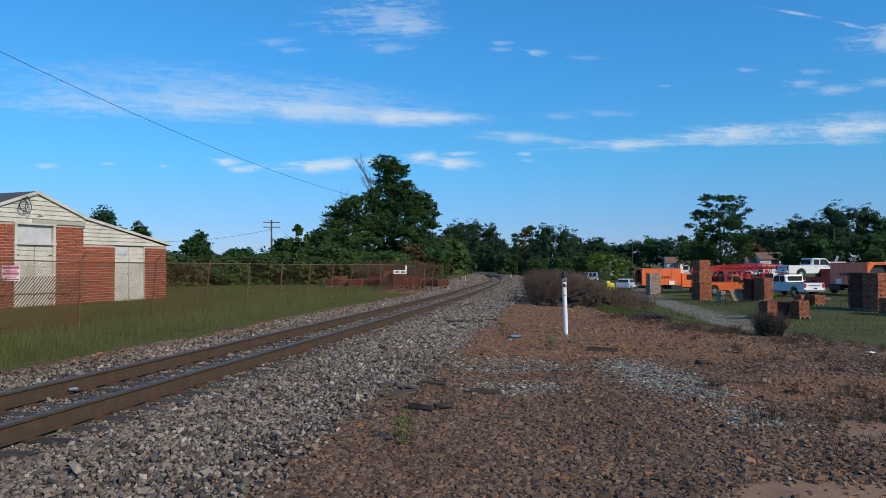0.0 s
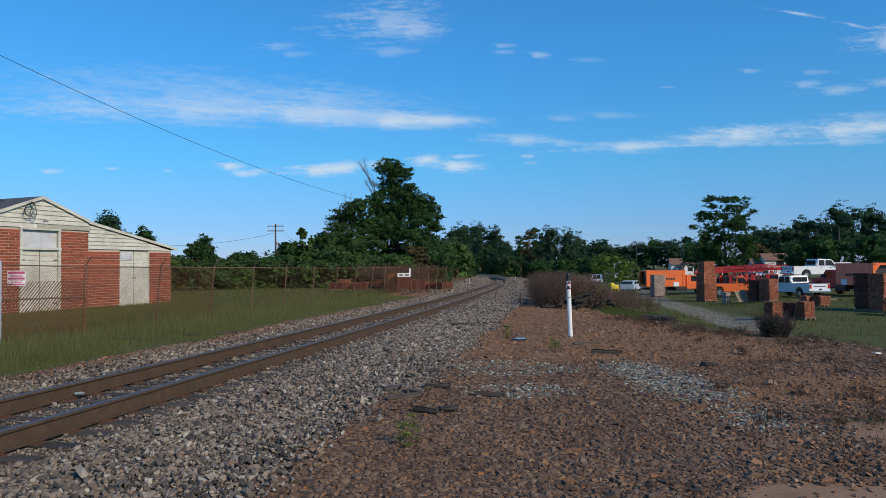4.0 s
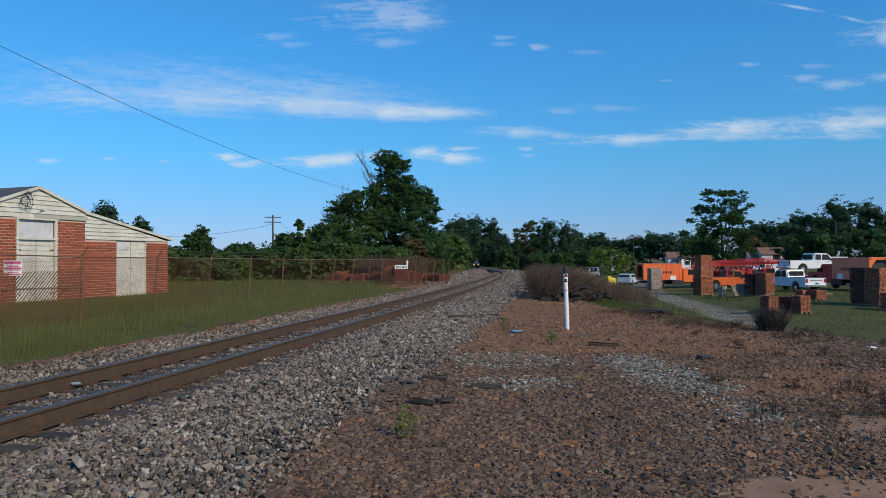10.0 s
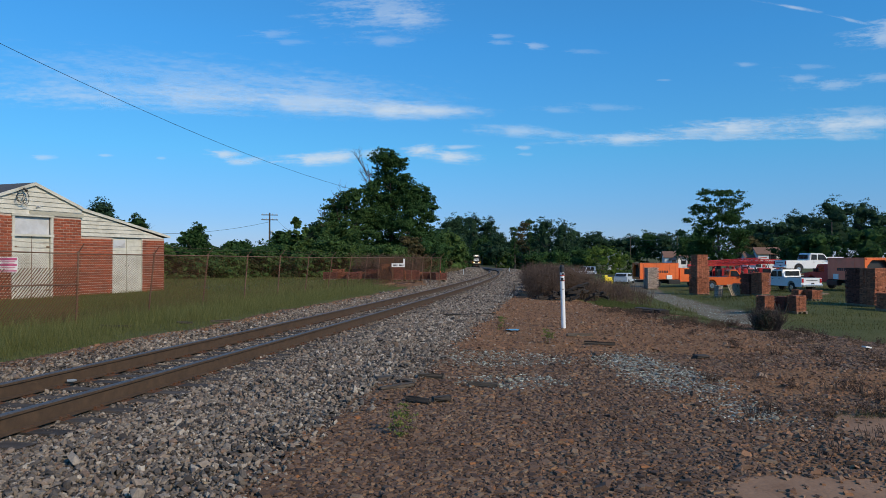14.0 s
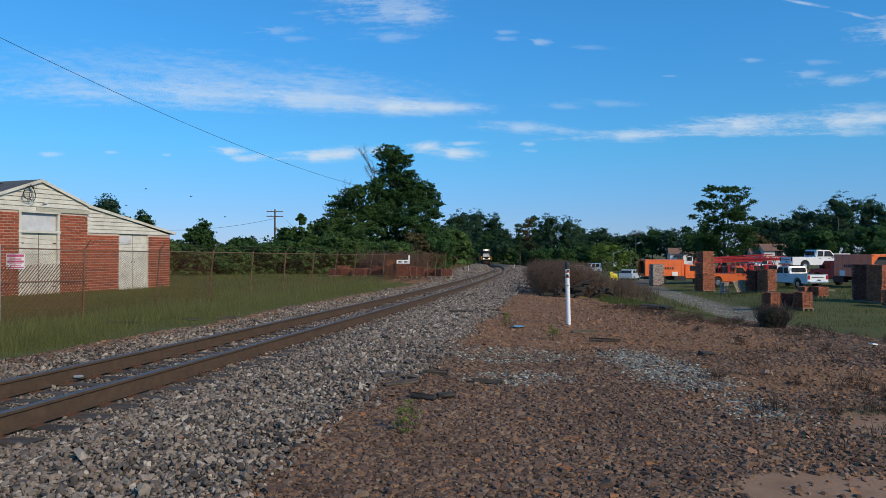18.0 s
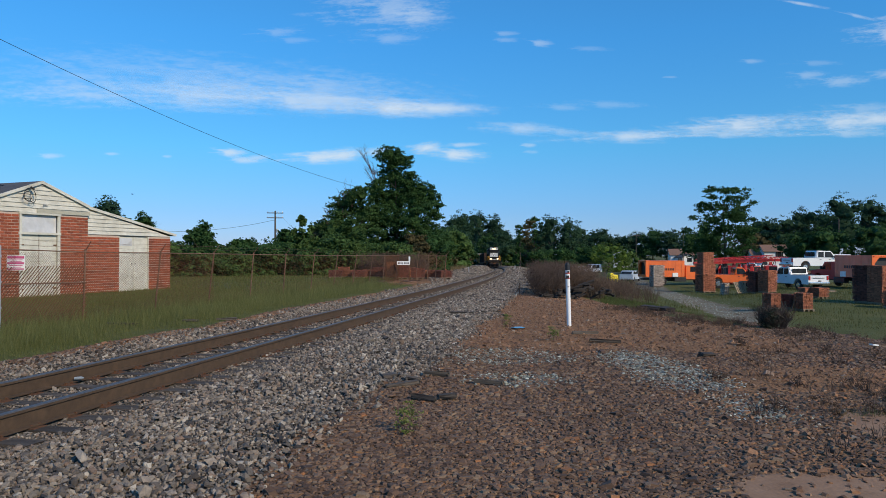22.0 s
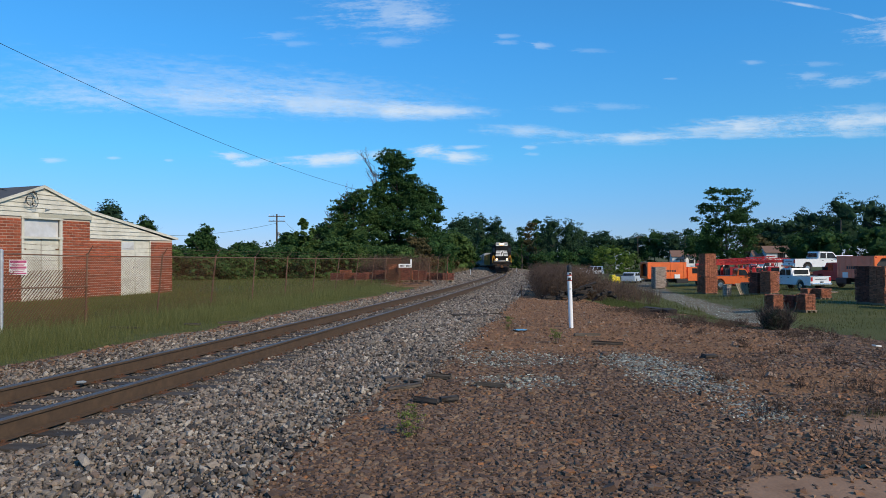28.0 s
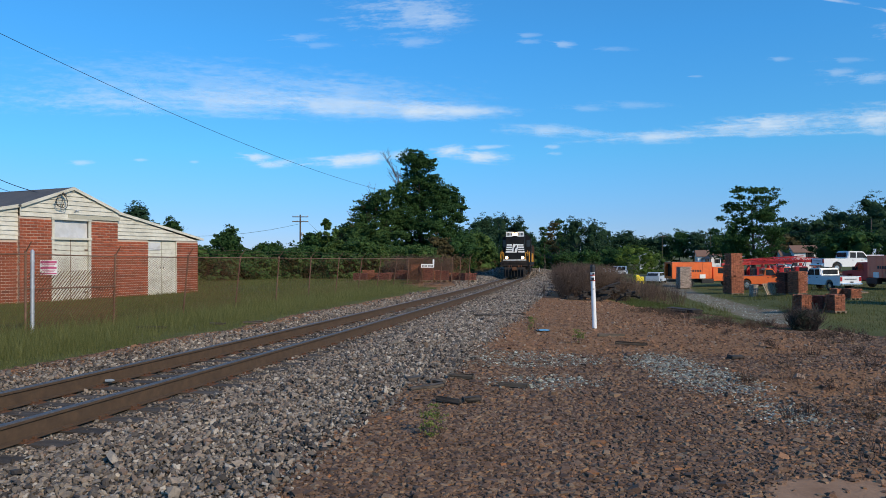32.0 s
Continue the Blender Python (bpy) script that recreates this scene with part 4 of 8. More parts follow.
def build_bushes():
    rng = random.Random(21)
    md, lt, br = M["leaf"], M["leaf_light"], M["leaf_brown"]
    # hedge behind the field
    b = -0.415
    i = 0
    while b < -0.02:
        dist = 60 + rng.uniform(-2, 4) + (b + 0.42) * 30
        x, y = by(b, dist)
        top = rng.choice((1.7, 2.1, 2.5, 2.9, 3.4)) + rng.uniform(-0.2, 0.2) + max(0, (b + 0.25)) * 5
        w = rng.uniform(1.2, 2.3)
        tree(x, y, top, w, rng.choice((md, lt, M["leaf_mid"], M["leaf_mid"], md, lt, br)), 400 + i, "overgrown green bush in the hedge behind the field", 3000, 0.17, None, "bush", 0.5, 0.0, 4, "hedge behind the field")
        b += 0.0135
        i += 1
    for i in range(26):
        x, y = by(-0.44 + 0.0135 * i + rng.uniform(-0.003, 0.003), 73 + rng.uniform(-2, 3))
        tree(x, y, rng.uniform(2.5, 3.3), rng.uniform(2.0, 2.7), rng.choice((md, M["leaf_mid"], md)), 900 + i, "dark green scrub in the second row of the hedge", 1500, 0.2, None, "bush", 0.55, 0.0, 3, "hedge behind the field")
    by_track = [(-0.139, 66, 3.2, 1.3, lt, 0.25), (0.0, 112, 6.2, 3.6, lt, 0.36), (0.015, 118, 5.2, 2.8, lt, 0.36), (-0.015, 100, 5.8, 2.8, md, 0.34), (0.04, 402, 8, 8, md, 0.6), (0.054, 372, 5, 7, md, 0.6), (0.07, 345, 4, 6, lt, 0.6), (0.02, 330, 5, 4, md, 0.6), (0.028, 170, 3.2, 2.6, md, 0.4), (0.016, 190, 5.0, 3.2, md, 0.45), (0.021, 240, 6.0, 3.2, md, 0.5), (0.022, 262, 7.5, 3.6, md, 0.5), (0.008, 215, 6.0, 4.6, md, 0.5)]
    by_yard = [(0.236, 165, 4.9, 5.0, lt, 0.3), (0.214, 172, 3.4, 3.0, md, 0.3), (0.262, 170, 3.0, 3.4, lt, 0.3), (0.195, 178, 4.4, 4.5, md, 0.36), (0.09, 262, 4.0, 4, lt, 0.5), (0.112, 250, 3.5, 4, md, 0.5), (0.135, 170, 3.2, 4, md, 0.4), (0.165, 160, 3.6, 4, md, 0.4)]
    rows = by_track + by_yard
    for k, (b, dist, top, w, leaf, sz) in enumerate(rows):
        x, y = by(b, dist)
        tree(x, y, top, w, M["leaf_fresh"] if k == 13 else leaf, 500 + k, "rounded light-green bush near the yard" if leaf is lt else "dense green bush beside the railway", 3200 if k != 13 else 9000, sz * (0.7 if k != 13 else 0.5), None, "bush", 0.6 if k != 13 else 0.35, 0.0, 3)


def build_undergrowth():
    """Low brush along the field side of the track, under the trees."""
    rng = random.Random(66)
    kinds = (M["leaf"], M["leaf_light"], M["leaf_brown"], M["leaf"])
    for i in range(34):
        y = 66 + 3.6 * i + rng.uniform(-1.5, 1.5)
        x = float(track_x(y)) - 7.2 - rng.uniform(0, 3.4) - (2.0 if y < 80 else 0)
        w = rng.uniform(1.4, 2.4)
        tree(x, y, ground_at(x, y) + rng.uniform(1.3, 2.9) * (0.75 if y < 85 else 1.1), w, kinds[i % 4], 800 + i,
             "scrubby olive-green undergrowth below the trees", 2200, 0.2, None, "bush", 0.55, 0.0, 4, "undergrowth by the track")


build_big_tree()
build_undergrowth()
build_far_trees()
build_bushes()

# ---- warehouse ----


def clapboards(parent, outline_at, z0, z1, y, step=0.2, name="siding_board"):
    """Overlapping boards, cut to the span that outline_at(z) gives."""
    z = z0
    while z < z1 - 0.02:
        zt = min(z + step, z1)
        a0, a1 = outline_at(z)
        b0, b1 = outline_at(zt)
        if a1 - a0 < 0.05:
            break
        bm = bmesh.new()
        lo = [bm.verts.new(p) for p in ((a0, y - 0.055, z), (a1, y - 0.055, z), (b1, y - 0.01, zt), (b0, y - 0.01, zt))]
        hi = [bm.verts.new(p) for p in ((a0, y, z), (a1, y, z), (b1, y, zt), (b0, y, zt))]
        bm.faces.new(lo)
        bm.faces.new(hi[::-1])
        for i in range(4):
            bm.faces.new((lo[i], hi[i], hi[(i + 1) % 4], lo[(i + 1) % 4]))
        bmesh.ops.recalc_face_normals(bm, faces=bm.faces)
        part(name, bm, M["white"], parent)
        z = zt


BRICK_L, BRICK_H = 0.295, 0.104


def brick_field(x0, x1, z0, z1, y, holes, seed):
    """The bricks of a wall's face that are not cut by its holes: (x, z, length) rows."""
    out = []
    pl, ph = BRICK_L + 0.022, BRICK_H + 0.022
    rows = int((z1 - z0) / ph)
    for r in range(rows):
        z = z0 + r * ph
        x = x0 + (-(pl / 2) if r % 2 else 0.0)
        while x < x1:
            a, b = max(x, x0), min(x + BRICK_L, x1)
            spans = [(a, b)]
            for hx0, hx1, hz0, hz1 in holes:
                if z + BRICK_H > hz0 and z < hz1:
                    spans = [q for s in spans for q in ((s[0], min(s[1], hx0)), (max(s[0], hx1), s[1])) if q[1] - q[0] > 0.03]
            out += [((s[0] + s[1]) / 2, z + BRICK_H / 2, s[1] - s[0]) for s in spans if s[1] - s[0] > 0.03]
            x += pl
    return out


def joined_bricks(rows, y, seed):
    rng = np.random.RandomState(seed)
    r = np.array(rows)
    n = len(r)
    half = np.stack([r[:, 2] / 2, np.full(n, 0.05), np.full(n, BRICK_H / 2)], -1)
    v = CUBE_V[None] * half[:, None, :]
    v[..., 1] += (y + 0.035 - rng.uniform(0, 0.006, n))[:, None]
    v[..., 0] += r[:, 0][:, None]
    v[..., 2] += r[:, 1][:, None]
    f = (CUBE_F[None] + 8 * np.arange(n)[:, None, None]).reshape(-1, 4)
    return pydata("brickwork", v.reshape(-1, 3), f, M["brick"])


def build_warehouse():
    w = thing("warehouse", pose(-15.4, 37.4, 0, 0, 0, 68.8), "low red-brick warehouse with white clapboard gable and lean-to wings", "building")
    D = 15.0
    MX0, MX1, RX, AX, LX = -10.35, -5.45, 0.0, -7.9, -15.6
    y_main, y_wing = -0.14, 0.0
    big = (-8.86, -7.0, -0.3, 3.60)
    small = (-3.48, -1.54, -0.3, 2.72)

    def wall(x0, x1, z1, y, hole, name):
        bm = bmesh.new()
        segs = [(x0, x1, -0.3, z1)] if not hole else [(x0, hole[0], -0.3, z1), (hole[1], x1, -0.3, z1)]
        if hole and hole[3] < z1 - 0.01:
            segs.append((hole[0], hole[1], hole[3], z1))
        for a, b, c, d in segs:
            box(bm, ((a + b) / 2, y + 0.141, (c + d) / 2), (b - a, 0.28, d - c))
        return part(name, bm, M["mortar"], w, "red brick wall with recessed mortar joints")
    mw = wall(MX0, MX1, 3.62, y_main, big, "wall")
    rw = wall(MX1, RX, 2.75, y_wing, small, "wall")
    lw = wall(LX, MX0, 2.62, y_wing, None, "wall")
    for wl_, x0, x1, z1, y, holes, sd in ((mw, MX0, MX1, 3.60, y_main, [big], 1), (rw, MX1 + 0.0, RX, 2.73, y_wing, [small], 2), (lw, LX, MX0, 2.6, y_wing, [], 3)):
        rows = brick_field(x0, x1, -0.25, z1, y, holes, sd)
        if wl_ is lw:
            part("brickwork", joined_bricks(rows, y, sd), None, wl_)
            tagged(wl_.children[0], kind="stuff")
            continue
        near = [r for r in rows if r[1] > 1.0 and abs(r[2] - BRICK_L) < 1e-6 and (r[0] < -8.9 or -7.0 < r[0] < -5.5 or -5.45 < r[0] < -3.5)][:300]
        keep = set(near)
        part("brickwork", joined_bricks([r for r in rows if r not in keep], y, sd), None, wl_)
        tagged(wl_.children[0], kind="stuff")
        bm = bmesh.new()
        box(bm, (0, 0, 0), (BRICK_L, 0.1, BRICK_H), 0.004)
        bmesh.ops.delete(bm, geom=[f for f in bm.faces if f.normal.y > 0.9], context="FACES")
        me = mesh_of("brick", bm, M["brick"])
        rng = random.Random(sd)
        for r in near:
            part("brick", me, None, wl_, "", Matrix.Translation((r[0], y + 0.035 - rng.uniform(0, 0.006), r[1])))
    # side and rear walls
    bm = bmesh.new()
    box(bm, (RX - 0.14, D / 2 + 0.31, 1.2), (0.28, D, 3.0))
    box(bm, (LX + 0.14, D / 2 + 0.31, 1.2), (0.28, D, 2.8))
    box(bm, ((LX + RX) / 2, D + 0.45, 1.2), (RX - LX, 0.28, 3.0))
    part("rear_wall", bm, M["brick"], w)
    # clapboard gable, wings
    slope_r = (5.0 - 3.76) / (AX - MX1)
    clapboards(w, lambda z: (AX - (5.0 - z) / 0.383, AX + (5.0 - z) / 0.383) if z > 4.06 else (MX0, MX1), 3.62, 4.98, y_main)
    clapboards(w, lambda z: (MX1, MX1 + max(0.0, (4.0 - z) / 0.228)) if z > 2.81 else (MX1, RX + 0.0), 2.75, 3.95, y_wing, 0.19)
    clapboards(w, lambda z: (MX0 - max(0.0, (4.0 - z) / 0.23), MX0), 2.62, 3.95, y_wing, 0.19)
    bm = bmesh.new()
    box(bm, (-6.75, y_main - 0.062, 3.70), (2.75, 0.03, 0.18), 0.004)
    part("trim_board", bm, surf("bare_weathered_board", (0.33, 0.32, 0.25), (0.5, 0.48, 0.39), 8, 0.9, 0.3, stretch=(0.3, 4, 4)), w, "grey weathered bare board under the gable")
    # roofs: slabs with rake boards
    def slab(pts, y0, y1, name, mat, label=""):
        bm = bmesh.new()
        prism(bm, pts, "y", y0, y1)
        return part(name, bm, mat, w, label)
    t = 0.06
    slab([(AX, 4.98), (AX, 4.98 + t), (MX0 - 0.05, 4.02 + t), (MX0 - 0.05, 4.02)], -0.24, D + 0.6, "roof", M["roof"], "dark shingle roof slope")
    slab([(AX, 4.98), (MX1 - 0.05, 4.02), (MX1 - 0.05, 4.02 + t), (AX, 4.98 + t)], -0.24, D + 0.6, "roof", M["roof"], "dark shingle roof slope")
    slab([(MX1 - 0.04, 4.02), (RX + 0.30, 2.80), (RX + 0.30, 2.86), (MX1 - 0.04, 4.08)], -0.10, D + 0.6, "roof", M["roof"], "low lean-to roof")
    slab([(MX0 - 0.06, 4.02), (MX0 - 0.06, 4.08), (LX - 0.4, 2.86), (LX - 0.4, 2.80)], -0.10, D + 0.6, "roof", M["roof"], "low lean-to roof")
    for pts, y in (([(AX, 4.91), (AX, 5.05), (MX0, 4.11), (MX0, 3.97)], -0.28), ([(AX, 4.91), (MX1, 3.97), (MX1, 4.11), (AX, 5.05)], -0.28),
                   ([(MX1 + 0.003, 3.97), (RX + 0.33, 2.78), (RX + 0.33, 2.90), (MX1 + 0.003, 4.11)], -0.14), ([(MX0 - 0.003, 3.97), (MX0 - 0.003, 4.11), (LX - 0.4, 2.90), (LX - 0.4, 2.76)], -0.14)):
        slab(pts, y, y + 0.035, "rake_board", M["white"], "white painted rake board")
    bm = bmesh.new()
    box(bm, (MX1 + 0.03, -0.05, 3.35), (0.1, 0.06, 1.25), 0.004)
    part("corner_trim", bm, M["white"], w)
    # doors
    d = bmesh.new()
    box(d, ((big[0] + big[1]) / 2, y_main + 0.12, 1.2), (big[1] - big[0], 0.06, 3.0))
    door = part("door", d, M["white"], w, "tall white painted double loading door")
    for k in range(12):
        bm = bmesh.new()
        box(bm, ((big[0] + big[1]) / 2, y_main + 0.075, -0.18 + 0.235 * k + 0.11), (big[1] - big[0] - 0.12, 0.03, 0.222), 0.006)
        part("door_board", bm, M["white"], door)
    bm = bmesh.new()
    box(bm, ((big[0] + big[1]) / 2, y_main + 0.07, 1.2), (0.014, 0.05, 2.98), 0.003)
    for q in (0.25, 2.2):
        for e in (big[0] + 0.12, big[1] - 0.12):
            box(bm, (e, y_main + 0.05, q), (0.2, 0.02, 0.05), 0.004)
    part("door_hinge", bm, M["steel"], door)
    for x0, x1, z0, z1 in ((big[0] - 0.05, big[0] + 0.06, -0.3, 3.6), (big[1] - 0.06, big[1] + 0.05, -0.3, 3.6)):
        bm = bmesh.new()
        box(bm, ((x0 + x1) / 2, y_main - 0.01, (z0 + z1) / 2), (x1 - x0, 0.10, z1 - z0), 0.006)
        part("door_frame", bm, M["white"], w)
    for z in (2.70, 3.58):
        bm = bmesh.new()
        box(bm, ((big[0] + big[1]) / 2, y_main - 0.02, z), (big[1] - big[0] + 0.16, 0.11, 0.1), 0.006)
        part("door_frame", bm, M["white"], w)
    bm = bmesh.new()
    box(bm, ((big[0] + big[1]) / 2, y_main + 0.10, 3.14), (big[1] - big[0] - 0.1, 0.02, 0.8))
    for v in bm.verts:
        v.co.y += 0.01 * math.sin(v.co.x * 5)
    part("transom", bm, M["glass_dirty"], w, "greyish sheet covering the transom window")
    for k, (x0, x1) in enumerate(((small[0], -2.52), (-2.50, small[1]))):
        bm = bmesh.new()
        box(bm, ((x0 + x1) / 2, 0.10, 1.2), (x1 - x0 - 0.015, 0.05, 3.0), 0.006)
        leaf = part("door", bm, M["white"], w, "white painted door leaf with a small covered pane")
        for q in range(10):
            bm = bmesh.new()
            box(bm, ((x0 + x1) / 2, 0.068, 0.02 + 0.2 * q + 0.1), (x1 - x0 - 0.05, 0.02, 0.19), 0.005)
            part("door_board", bm, M["white"], leaf)
        if k == 0:
            bm = bmesh.new()
            box(bm, ((x0 + x1) / 2, 0.06, 2.42), (x1 - x0 - 0.2, 0.03, 0.4), 0.005)
            part("pane", bm, M["glass_dirty"], leaf)
        bm = bmesh.new()
        box(bm, (x1 - 0.1 if k == 0 else x0 + 0.1, 0.045, 1.3), (0.03, 0.03, 0.08), 0.006)
        part("handle", bm, M["dark"], leaf)
    for x in (small[0], small[1]):
        bm = bmesh.new()
        box(bm, (x, 0.05, 1.2), (0.08, 0.12, 3.0), 0.005)
        part("door_frame", bm, M["white"], w)
    # service wires at the gable
    for k, (cx, cz, rx, rz) in enumerate(((-8.62, 4.36, 0.26, 0.30), (-8.74, 4.30, 0.20, 0.20), (-8.52, 4.28, 0.14, 0.26))):
        bm = bmesh.new()
        ring = [Vector((cx + rx * math.cos(q * 0.4488 + k), -0.42 - 0.03 * k, cz + rz * math.sin(q * 0.4488 + k))) for q in range(13)]
        for p, q in zip(ring[:-1], ring[1:]):
            tube(bm, p, q, 0.014, 0.014, 5, False)
        part("service_loop", bm, M["dark"], w, "looped black service wire on the gable")
    bm = bmesh.new()
    tube(bm, (-8.55, -0.36, 4.72), (-8.42, -0.46, 4.62), 0.045, 0.03, 8)
    part("insulator", bm, M["dark"], w)
    bm = bmesh.new()
    box(bm, (-7.75, y_main - 0.08, 3.98), (0.07, 0.08, 0.04), 0.008)
    tube(bm, (-7.78, y_main - 0.1, 3.98), (-7.86, y_main - 0.14, 3.95), 0.022, 0.03, 8)
    tube(bm, (-7.72, y_main - 0.1, 3.98), (-7.64, y_main - 0.14, 4.0), 0.022, 0.03, 8)
    part("floodlight", bm, M["galv"], w, "small grey twin floodlight")


build_warehouse()

# ---- chain-link fence ----


def fence_spot(k):
    return -9.93 + 0.606 * k, 18.36 + 3.075 * k


def build_fence():
    mat_post = M["post"]
    f = thing("fence", pose(0, 0, 0), "rusty chain-link fence with leaning posts and angled barbed-wire arms", "fence")
    ks = [-3.9, -2.9, -1.9, -0.93] + list(range(0, 11))
    spots = [fence_spot(k) for k in ks] + [(-2.35, 48.6), (-1.55, 48.3), (-0.95, 48.1), (-0.33, 47.9)]
    rng = random.Random(5)
    tops = []
    for i, (x, y) in enumerate(spots):
        g = ground_at(x, y)
        k = ks[i] if i < len(ks) else 12
        top = 1.92 if k < 0 else 1.86 - 0.02 * min(k, 6)
        lx, ly = rng.uniform(0.0, 0.06), rng.uniform(-0.02, 0.02)
        if k >= 1:
            lx = rng.uniform(0.12, 0.3)
        p0, p1 = Vector((x, y, g - 0.2)), Vector((x + lx, y + ly, top))
        tops.append(p1)
        bm = bmesh.new()
        tube(bm, p0, p1, 0.026, 0.026, 8)
        tube(bm, p1 - Vector((0, 0, 0.02)), p1 + Vector((0.0, 0, 0.05)), 0.036, 0.025, 8)
        post = part("post", bm, mat_post, f)
        bm = bmesh.new()
        e = p1 + Vector((0.22, -0.12, 0.26))
        tube(bm, p1, e, 0.016, 0.012, 6)
        part("barb_arm", bm, mat_post, post)
    bm = bmesh.new()
    x, y = fence_spot(-0.885)
    tube(bm, (x + 0.05, y, -0.2), (x + 0.05, y, 1.95), 0.043, 0.043, 12)
    tube(bm, (x + 0.05, y, 1.95), (x + 0.05, y, 2.0), 0.048, 0.018, 12)
    for q in (0.5, 1.1, 1.7):
        tube(bm, (x + 0.05, y, q), (x + 0.05, y, q + 0.05), 0.052, 0.052, 12)
    part("gate_post", bm, M["galv"], f, "grey galvanised gate post")
    for i in range(len(tops) - 1):
        a, b = tops[i], tops[i + 1]
        bm = bmesh.new()
        tube(bm, a - Vector((0, 0, 0.03)), b - Vector((0, 0, 0.03)), 0.016, 0.016, 8)
        part("top_rail", bm, mat_post, f)
        if i == 3:
            bm = bmesh.new()
            tube(bm, a - Vector((0, 0, 0.85)), b - Vector((0, 0, 0.85)), 0.02, 0.02, 8)
            part("mid_rail", bm, mat_post, f)
        for q in range(2):
            bm = bmesh.new()
            o = Vector((0.12 + 0.1 * q, -0.06 - 0.06 * q, 0.13 + 0.12 * q))
            sag = a.lerp(b, 0.5) + o - Vector((0, 0, 0.06))
            tube(bm, a + o, sag, 0.003, 0.003, 4, False)
            tube(bm, sag, b + o, 0.003, 0.003, 4, False)
            part("barbed_wire", bm, mat_post, f)
        if i == 3:
            off = Vector((-0.05, 0.16, -0.35))
            part("loose_mesh", wire_panel(a + off, b + off, 0.10, 0.016, ((1, 0.006),)), None, f, "rusty loose length of chain-link leaning on the fence")
        part("wire_mesh", wire_panel(a, b, 0.07 if i < 6 else 0.12, 0.0036 if i < 6 else (0.0022 if i < 13 else 0.009)), None, f)


def wire_panel(a, b, pitch, r, ways=((1, 0.006), (-1, -0.006))):
    """Woven diamond wire between two posts, as slanting strands both ways."""
    la = (Vector((b.x, b.y, 0)) - Vector((a.x, a.y, 0)))
    L, H = la.length, 1.78
    u = la.normalized()
    nrm = Vector((-u.y, u.x, 0))
    verts, faces = [], []
    z1 = min(a.z, b.z) - 0.04
    for s, off in ways:
        c = -H if s > 0 else 0.0
        while c < (L if s > 0 else L + H):
            # strand: x = c + s * h
            h0, h1 = (max(0, -c), min(H, L - c)) if s > 0 else (max(0, c - L), min(H, c))
            if h1 - h0 > 0.03:
                ends = []
                for h in (h0, h1):
                    p = Vector((a.x, a.y, z1 - H + h)) + u * (c + s * h) + nrm * off
                    ends.append(p)
                base = len(verts)
                for p in ends:
                    for o in (nrm * r, u * r, -nrm * r, -u * r):
                        verts.append(tuple(p + o))
                for i in range(4):
                    j = (i + 1) % 4
                    faces.append((base + i, base + j, base + 4 + j, base + 4 + i))
            c += pitch
    return pydata("wire_mesh", verts, faces, M["steel"])


build_fence()

# ---- white marker post ----


def build_marker():
    x, y = 3.07, 17.3
    t = thing("marker_post", pose(x, y, ground_at(x, y), 0, -1.6, 0), "white plastic marker post with black cap and faded red bands", "marker post")
    bm = bmesh.new()
    tube(bm, (0, 0, -0.2), (0, 0, 1.42), 0.056, 0.056, 20)
    part("pole", bm, M["plastic_white"], t, smooth=False)
    bm = bmesh.new()
    tube(bm, (0, 0, 1.421), (0, 0, 1.56), 0.062, 0.062, 20)
    tube(bm, (0, 0, 1.56), (0, 0, 1.61), 0.062, 0.035, 20)
    part("cap", bm, M["dark"], t, "black plastic cap")
    red = surf("faded_red_band", (0.42, 0.05, 0.04), (0.55, 0.12, 0.09), 12, 0.5, 0.02)
    for z in (1.20, 1.33):
        bm = bmesh.new()
        tube(bm, (0, 0, z), (0, 0, z + 0.032), 0.058, 0.058, 20)
        part("band", bm, red, t, "faded red band")
    bm = bmesh.new()
    box(bm, (-0.012, -0.057, 1.25), (0.07, 0.012, 0.075))
    box(bm, (0.012, -0.057, 1.385), (0.05, 0.012, 0.045))
    box(bm, (0, -0.057, 1.0), (0.04, 0.006, 0.02))
    part("printing", bm, M["dark"], t)


build_marker()

# ---- clouds, far behind everything ----


